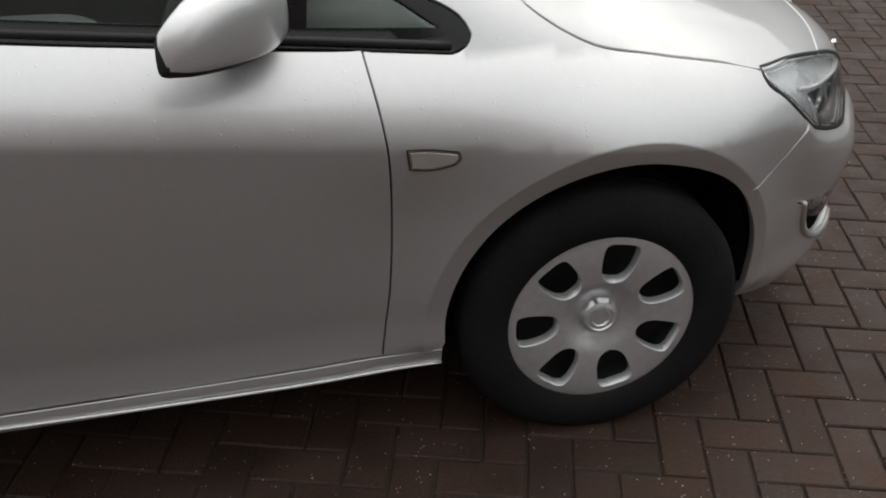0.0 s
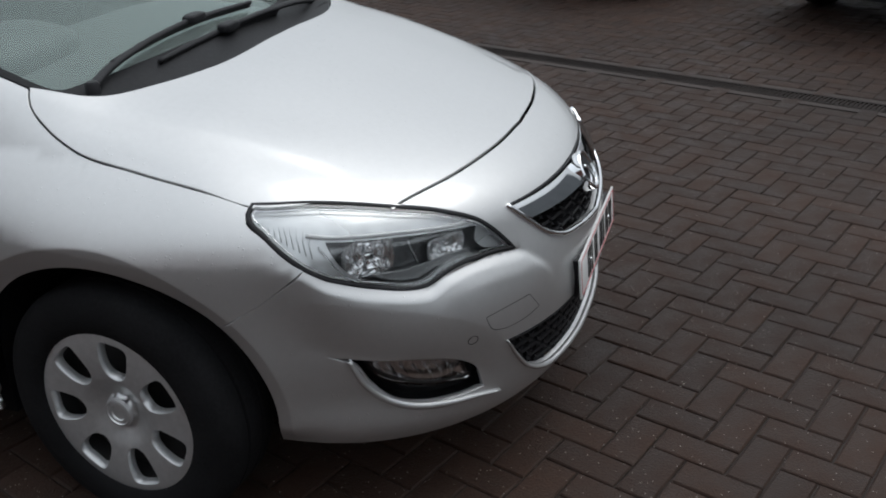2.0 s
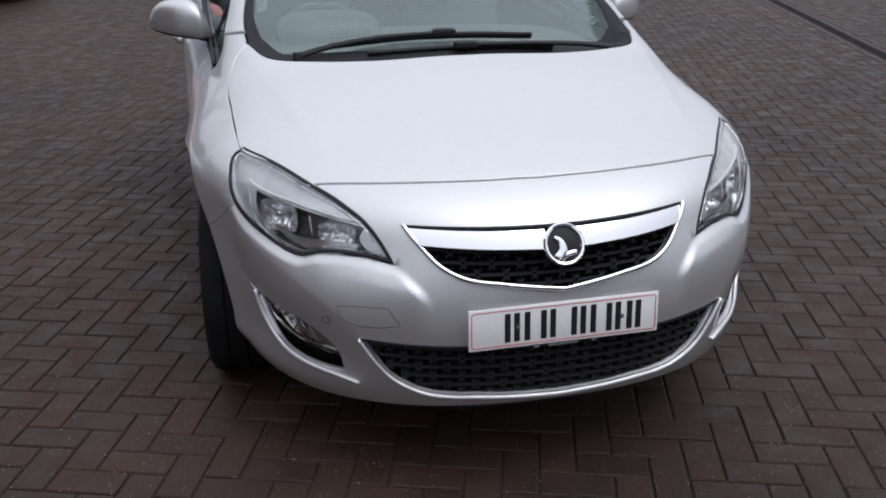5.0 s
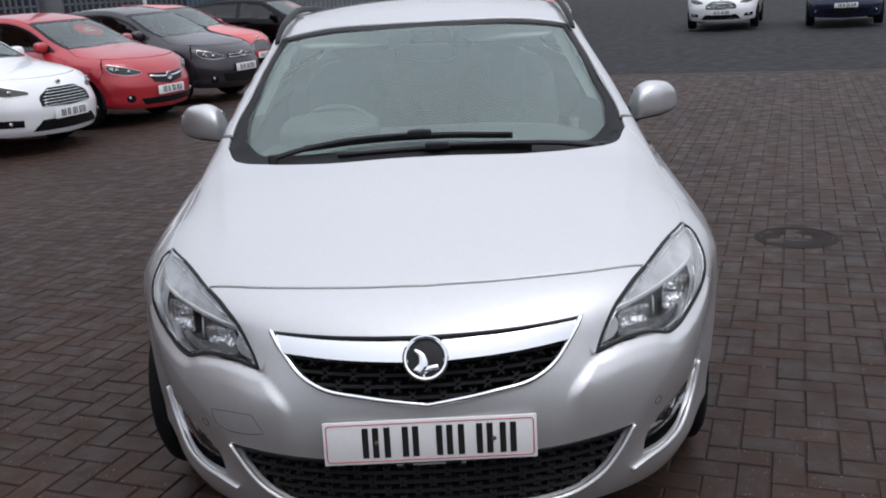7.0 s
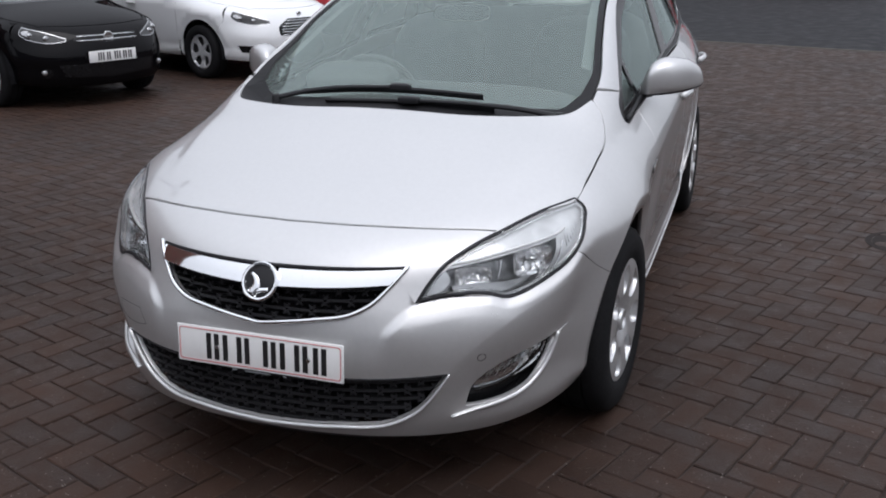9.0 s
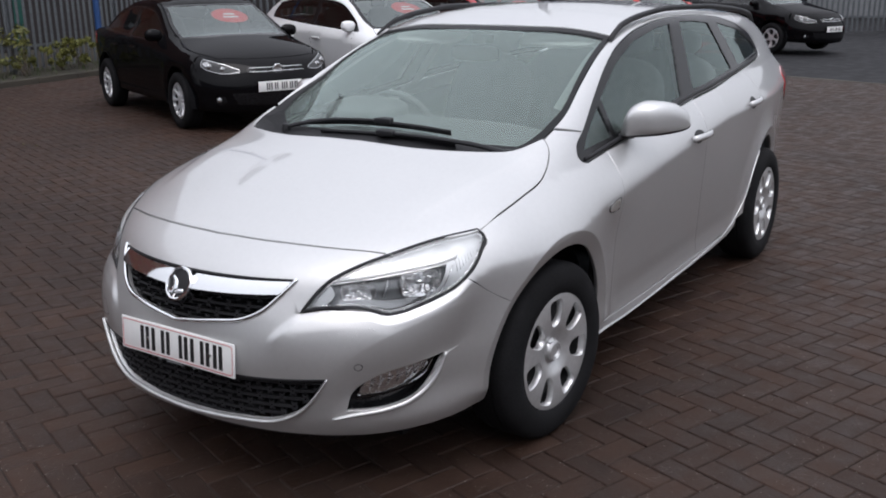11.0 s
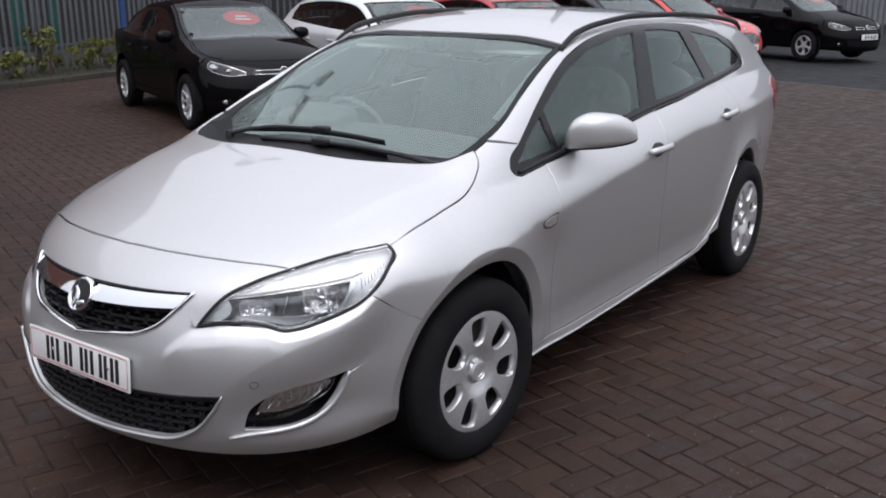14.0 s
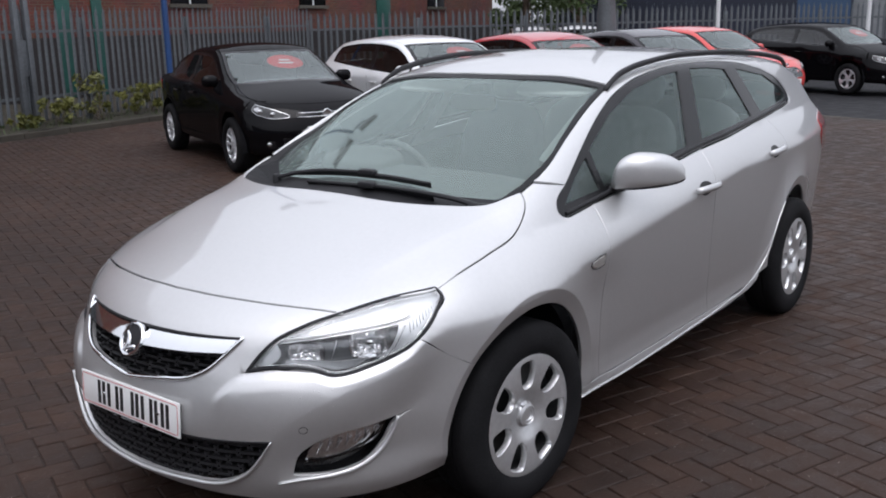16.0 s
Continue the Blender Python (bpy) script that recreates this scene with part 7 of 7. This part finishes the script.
def fence(name, a, b, z, label, gap=0.152):
    a, b = np.array(a, float), np.array(b, float)
    n = np.linalg.norm(b - a)
    d = (b - a) / n
    f = thing(name, label, "fence", at=Matrix.Translation((*a, z)) @ Matrix.Rotation(math.atan2(d[1], d[0]), 4, "Z"))
    side = 1 if np.cross(d, np.array([2.6, 2.5]) - a) > 0 else -1
    for i, t in enumerate(np.arange(0.08, n, gap)):
        put("pale", PALE_MESH, f, at=Matrix.Translation((t, side * 0.03, 0.05 + 0.008 * math.sin(i * 2.3))) @ Matrix.Rotation(0 if side > 0 else math.pi, 4, "Z") @ Matrix.Rotation(0.012 * math.sin(i * 5.1), 4, "Y"))
    for t in np.arange(0, n, 2.75):
        box("post", t - 0.04, t + 0.04, -side * 0.06 - 0.05, -side * 0.06 + 0.05, -0.1, 1.78, GALV, f, bevel=0.004)
    for h in (0.42, 1.52):
        box("rail", 0, n, -0.012, 0.025, h, h + 0.05, GALV, f)
    return f


def gate_post(t):
    """A pair of square steel posts with a lock plate between them."""
    p = along(t, 0.86)
    g = thing("gate_post", "grey galvanised steel gate post in front of the palisade fence", "post", at=Matrix.Translation((*p, 0.06)) @ Matrix.Rotation(math.atan2(KERB_DIR[1], KERB_DIR[0]), 4, "Z"))
    for x in (-0.11, 0.11):
        box("post", x - 0.045, x + 0.045, -0.045, 0.045, -0.05, 2.15, GALV, g, bevel=0.006)
        box("post_cap", x - 0.05, x + 0.05, -0.05, 0.05, 2.15, 2.17, GALV, g, bevel=0.004)
    box("lock_plate", -0.064, 0.064, -0.012, 0.012, 0.85, 1.45, GALV, g, "steel lock plate", 0.003)
    for z in (0.45, 1.60):
        box("hinge", 0.10, 0.20, 0.046, 0.07, z, z + 0.06, GALV, g, bevel=0.004)


gate_post(4.1)
corner = along(12.6, 0.95)
fence("palisade_fence", along(-5.5, 0.95), corner, 0.10, "grey galvanised palisade fence with pointed pales")
fence("palisade_fence", corner, (-26.0, -4.4), 0.0, "grey galvanised palisade fence behind the parked cars", 0.16)
fence("palisade_fence", (-26.0, -4.4), (-31.0, 1.5), 0.0, "grey galvanised palisade fence beyond the asphalt", 0.16)


# ---- buildings behind the fence ----
def brick_wall_material():
    m = mat("brickwork", (0.23, 0.065, 0.045), 0.8, bump=0.3, scale=25)
    n, l = m.node_tree.nodes, m.node_tree.links
    tc = n.new("ShaderNodeTexCoord")
    mp = n.new("ShaderNodeMapping")
    mp.inputs["Rotation"].default_value = (radians(90), 0, 0)
    br = n.new("ShaderNodeTexBrick")
    br.inputs["Scale"].default_value = 1.0
    br.inputs["Brick Width"].default_value, br.inputs["Row Height"].default_value, br.inputs["Mortar Size"].default_value = 0.225, 0.075, 0.006
    br.inputs["Color1"].default_value, br.inputs["Color2"].default_value = (0.20, 0.055, 0.036, 1), (0.125, 0.038, 0.029, 1)
    br.inputs["Mortar"].default_value = (0.16, 0.125, 0.10, 1)
    no = n.new("ShaderNodeTexNoise")
    no.inputs["Scale"].default_value = 0.9
    l.new(tc.outputs["Object"], no.inputs["Vector"])
    l.new(tc.outputs["Object"], mp.inputs["Vector"])
    l.new(mp.outputs["Vector"], br.inputs["Vector"])
    mx = n.new("ShaderNodeMix")
    mx.data_type, mx.blend_type = "RGBA", "MULTIPLY"
    mx.inputs["Factor"].default_value = 0.6
    l.new(br.outputs["Color"], mx.inputs["A"])
    l.new(no.outputs["Color"], mx.inputs["B"])
    l.new(mx.outputs["Result"], n["Principled BSDF"].inputs["Base Color"])
    return m


BRICKWORK = brick_wall_material()
shed_at = Matrix.Translation((*along(-8, 5.6), 0)) @ Matrix.Rotation(math.atan2(KERB_DIR[1], KERB_DIR[0]), 4, "Z")
shed = thing("brick_building", "red brick industrial building with green steel doors", "building", at=shed_at)
sy = side_of


def sbox(name, x0, x1, d0, d1, z0, z1, m, label="", bevel=0.0, parent=None):
    y0, y1 = sorted((sy * d0, sy * d1))
    return box(name, x0, x1, y0, y1, z0, z1, m, parent or shed, label, bevel)


LENGTH = 42.6
TALL = 17.2
sbox("wall", TALL, LENGTH, 0.0, 9, 0, 8.4, BRICKWORK, "weathered red brick wall")
gable = bmesh.new()
prof = [(0, 0), (TALL, 0), (TALL, 8.9), (14.6, 12.2), (0, 12.6)]
rows = [[gable.verts.new((x, sy * d, z)) for x, z in prof] for d in (0.0, 9.0)]
gable.faces.new(rows[0])
gable.faces.new(rows[1][::-1])
for i in range(len(prof)):
    j = (i + 1) % len(prof)
    gable.faces.new((rows[0][j], rows[0][i], rows[1][i], rows[1][j]))
bmesh.ops.recalc_face_normals(gable, faces=gable.faces)
part("gable_wall", gable, BRICKWORK, shed, "taller end of the brick building")
sbox("plinth", 0, LENGTH, -0.03, 0.0, 0, 1.5, PLINTH, "dark plinth")
sbox("roof", TALL + 0.003, LENGTH + 0.2, -0.25, 9.2, 8.4, 8.7, NAVY, "dark roof edge")
for x0, w in ((17.1, 0.42), (18.2, 0.32), (31.9, 1.0)):
    d = sbox("door", x0, x0 + w, -0.05, 0.0, 0.1, 2.9, GREEN_PAINT, "dark green steel door", 0.01)
    sbox("door_rail", x0 + 0.05, x0 + w - 0.05, -0.065, -0.05, 1.35, 1.45, GREEN_PAINT, parent=d)
for x0 in (13.0, 21.0, 27.0, 36.0):
    w = sbox("window", x0, x0 + 1.5, -0.03, 0.0, 2.3, 3.5, GLOSS_BLACK, "dark window")
    sbox("window_sill", x0 - 0.1, x0 + 1.6, -0.10, -0.03, 2.2, 2.3, STONE, parent=w)
    sbox("window_bar", x0 + 0.72, x0 + 0.78, -0.045, -0.03, 2.3, 3.5, PALE, parent=w)

hall = thing("clad_building", "dark navy clad industrial building far behind the fence", "building", at=Matrix.Translation((-33, -15.7, 0)) @ Matrix.Rotation(radians(111.4), 4, "Z"))
box("wall", -3, 8.2, 0, 6, 0, 5.5, NAVY, hall, "navy metal cladding")
for i in range(30):
    box("cladding_rib", -2.8 + i * 0.3, -2.74 + i * 0.3, -0.03, 0, 0.2, 5.4, NAVY, hall)
box("blue_panel", 6.2, 8.1, -0.05, -0.001, 0.2, 5.2, BLUE_CLAD, hall, "blue painted sheet panel")
box("grey_wall", 8.2, 22, 0.2, 6, 0, 3.4, GREY_CLAD, hall, "grey sheet wall")
box("dark_fascia", 8.2, 22, 0.1, 6, 3.4, 5.5, NAVY, hall, "dark upper cladding")
box("roof", -3.2, 22.2, -0.2, 6.2, 5.5, 5.8, NAVY, hall)


# ---- posts ----
def post(name, label, category, x, y, profile, material, n=20):
    ob = put(name, lathe(name, profile, material, axis="z", n=n), at=Matrix.Translation((x, y, 0)))
    return tagged(ob, label, category)


def far(bearing, d):
    return 2.6 + d * math.cos(radians(bearing)), 2.55 + d * math.sin(radians(bearing))


bx, by = far(-126.1, 18.3)
lamp = thing("street_lamp", "slim blue steel lamp post with two flood lights, beside the fence", "street lamp", at=Matrix.Translation((bx, by, 0)) @ Matrix.Rotation(radians(54), 4, "Z"))
put("column", lathe("column", [(0, 0.055), (9.15, 0.055), (9.2, 0.0)], BLUE_STEEL, axis="z", n=20), lamp, "slim blue column")
box("cross_arm", -0.03, 0.03, -0.46, 0.46, 9.02, 9.08, BLUE_STEEL, lamp)
for s in (-1, 1):
    P = np.array([(0.0, s * 0.44, 9.05), (0.12, s * 0.46, 9.20), (0.20, s * 0.46, 9.28)])
    put("bracket", bead("bracket", P, np.tile([0, 1.0, 0], (3, 1)), 0.04, 0.04, GALV), lamp)
    h = box("flood_light", 0.0, 0.62, s * 0.46 - 0.30, s * 0.46 + 0.30, 9.26, 9.45, GALV, lamp, "flat flood light head", 0.03)
    box("lamp_glass", 0.06, 0.56, s * 0.46 - 0.25, s * 0.46 + 0.25, 9.245, 9.26, PALE, h)
for br_ in (-157.6, -165.4):
    post("flag_pole", "slim white pole in front of the fence", "pole", *far(br_, 26.3), [(0, 0.055), (7, 0.04), (7.02, 0.0)], PALE)
lx, ly = far(-151.4, 21)
post("lamp_column", "grey tapered steel column behind the parked cars", "post", lx, ly, [(0, 0.26), (0.5, 0.25), (1.5, 0.21), (2.6, 0.14), (8.4, 0.07), (8.42, 0.0)], GALV)


# ---- plants ----
def leaf_cloud(centres, count, size, seed):
    r = np.random.default_rng(seed)
    v, f_ = [], []
    for (cx, cy, cz, rad) in centres:
        for _ in range(count):
            d = r.normal(size=3)
            d /= np.linalg.norm(d)
            p = np.array([cx, cy, cz]) + d * rad * r.uniform(0.25, 1.0) ** 0.6
            a = r.normal(size=3)
            a /= np.linalg.norm(a)
            b = np.cross(a, d + 0.3 * r.normal(size=3))
            b /= np.linalg.norm(b) + 1e-9
            s = size * r.uniform(0.6, 1.3)
            k = len(v)
            v += [p - a * s, p + b * s * 0.45 + d * s * 0.1, p + a * s, p - b * s * 0.45 + d * s * 0.1]
            f_.append((k, k + 1, k + 2, k + 3))
    return v, f_


def bush(x, y, z, w, h, seed, material, label, size=0.045):
    r = np.random.default_rng(seed)
    ob = thing("bush", label, "bush", at=Matrix.Translation((x, y, z)))
    cs = [(r.normal() * w * 0.38, r.normal() * w * 0.3, h * r.uniform(0.12, 0.9), w * r.uniform(0.10, 0.24)) for _ in range(16)]
    v, f_ = leaf_cloud(cs, 34, size, seed)
    put("leaves", mesh_of("leaves", v, f_, material, smooth=False), ob)
    for i in range(7):
        c = cs[i]
        P = np.array(curve([(0.03 * i - 0.1, 0, -0.05), (c[0] * 0.5, c[1] * 0.5, c[2] * 0.5), (c[0], c[1], c[2])], 0.1))
        put("stem", bead("stem", P, np.tile([0.3, 1.0, 0], (len(P), 1)), np.linspace(0.014, 0.005, len(P)), np.linspace(0.014, 0.005, len(P)), WOOD, sides=5), ob)
    return ob


for i, (t, back, w, h) in enumerate(((3.75, 0.5, 0.28, 0.26), (4.5, 0.6, 0.50, 0.46), (5.4, 0.62, 0.48, 0.92), (6.2, 0.55, 0.36, 0.60), (6.75, 0.6, 0.38, 0.60), (1.8, 0.6, 0.45, 0.25), (8.0, 0.6, 0.45, 0.4))):
    p = along(t, back)
    bush(p[0], p[1], 0.09, w, h, 20 + i, LEAF, "yellow-green weedy bush in the bed under the fence")
wv, wf = [], []
wr = np.random.default_rng(5)
for _ in range(1500):
    t, back = wr.uniform(-5, 13), wr.uniform(0.15, 1.5)
    p = along(t, back)
    a, h = wr.uniform(0, 6.28), wr.uniform(0.03, 0.16)
    k = len(wv)
    wv += [(p[0] - 0.008 * math.cos(a), p[1] - 0.008 * math.sin(a), 0.07), (p[0] + 0.008 * math.cos(a), p[1] + 0.008 * math.sin(a), 0.07), (p[0] + 0.4 * h * math.sin(a), p[1] + 0.4 * h * math.cos(a), 0.07 + h)]
    wf.append((k, k + 1, k + 2))
tagged(put("weeds", mesh_of("weeds", wv, wf, LEAF_DARK, smooth=False)), "low grass and weeds in the bed", "grass", kind="stuff")


def tree(x, y, h, seed):
    r = np.random.default_rng(seed)
    ob = thing("tree", "green tree beyond the fence", "tree", at=Matrix.Translation((x, y, 0)))
    put("trunk", lathe("trunk", [(0, 0.22), (h * 0.3, 0.16), (h * 0.6, 0.1), (h * 0.85, 0.03)], WOOD, axis="z", n=12), ob)
    cs = []
    for i in range(26):
        a, q = r.uniform(0, 6.28), r.uniform(0.3, 1.0)
        cs.append((h * 0.26 * q * math.cos(a), h * 0.26 * q * math.sin(a), h * r.uniform(0.32, 0.95), h * r.uniform(0.05, 0.11)))
    for c in cs[:10]:
        P = np.array(curve([(0, 0, c[2] * 0.6), (c[0] * 0.5, c[1] * 0.5, c[2] * 0.85), c[:3]], 0.4))
        put("limb", bead("limb", P, np.tile([0.3, 1.0, 0], (len(P), 1)), np.linspace(0.09, 0.03, len(P)), np.linspace(0.09, 0.03, len(P)), WOOD, sides=6), ob)
    v, f_ = leaf_cloud(cs, 150, 0.10, seed)
    put("crown", mesh_of("crown", v, f_, LEAF_DARK, smooth=False), ob)


for x, y, h, sd in ((-27.0, -14.6, 5.0, 3), (-29.5, -16.0, 5.5, 4), (-28.0, -17.5, 4.5, 6)):
    tree(x, y, h, sd)


# ---- unseen plain wall, added to close the yard ----
# never in view; blocks the low sky ahead of the car
yard_wall = tagged(box("unseen_wall_east", 15.0, 15.3, -16.0, 24.0, -0.1, 5.2, GREY_CLAD), "unseen plain grey wall added to close the yard", "wall", kind="structure")


# ---- the fall of the yard ----
pivot = Matrix.Translation((-1.3, 0, 0))
slope = pivot @ Matrix.Rotation(math.atan(FALL), 4, Vector((0.587, -0.81, 0))) @ pivot.inverted()
for ob in list(scene.objects):
    if ob.parent is None and ob is not silver_car and ob.type in {"MESH", "EMPTY"}:
        ob.matrix_basis = slope @ ob.matrix_basis
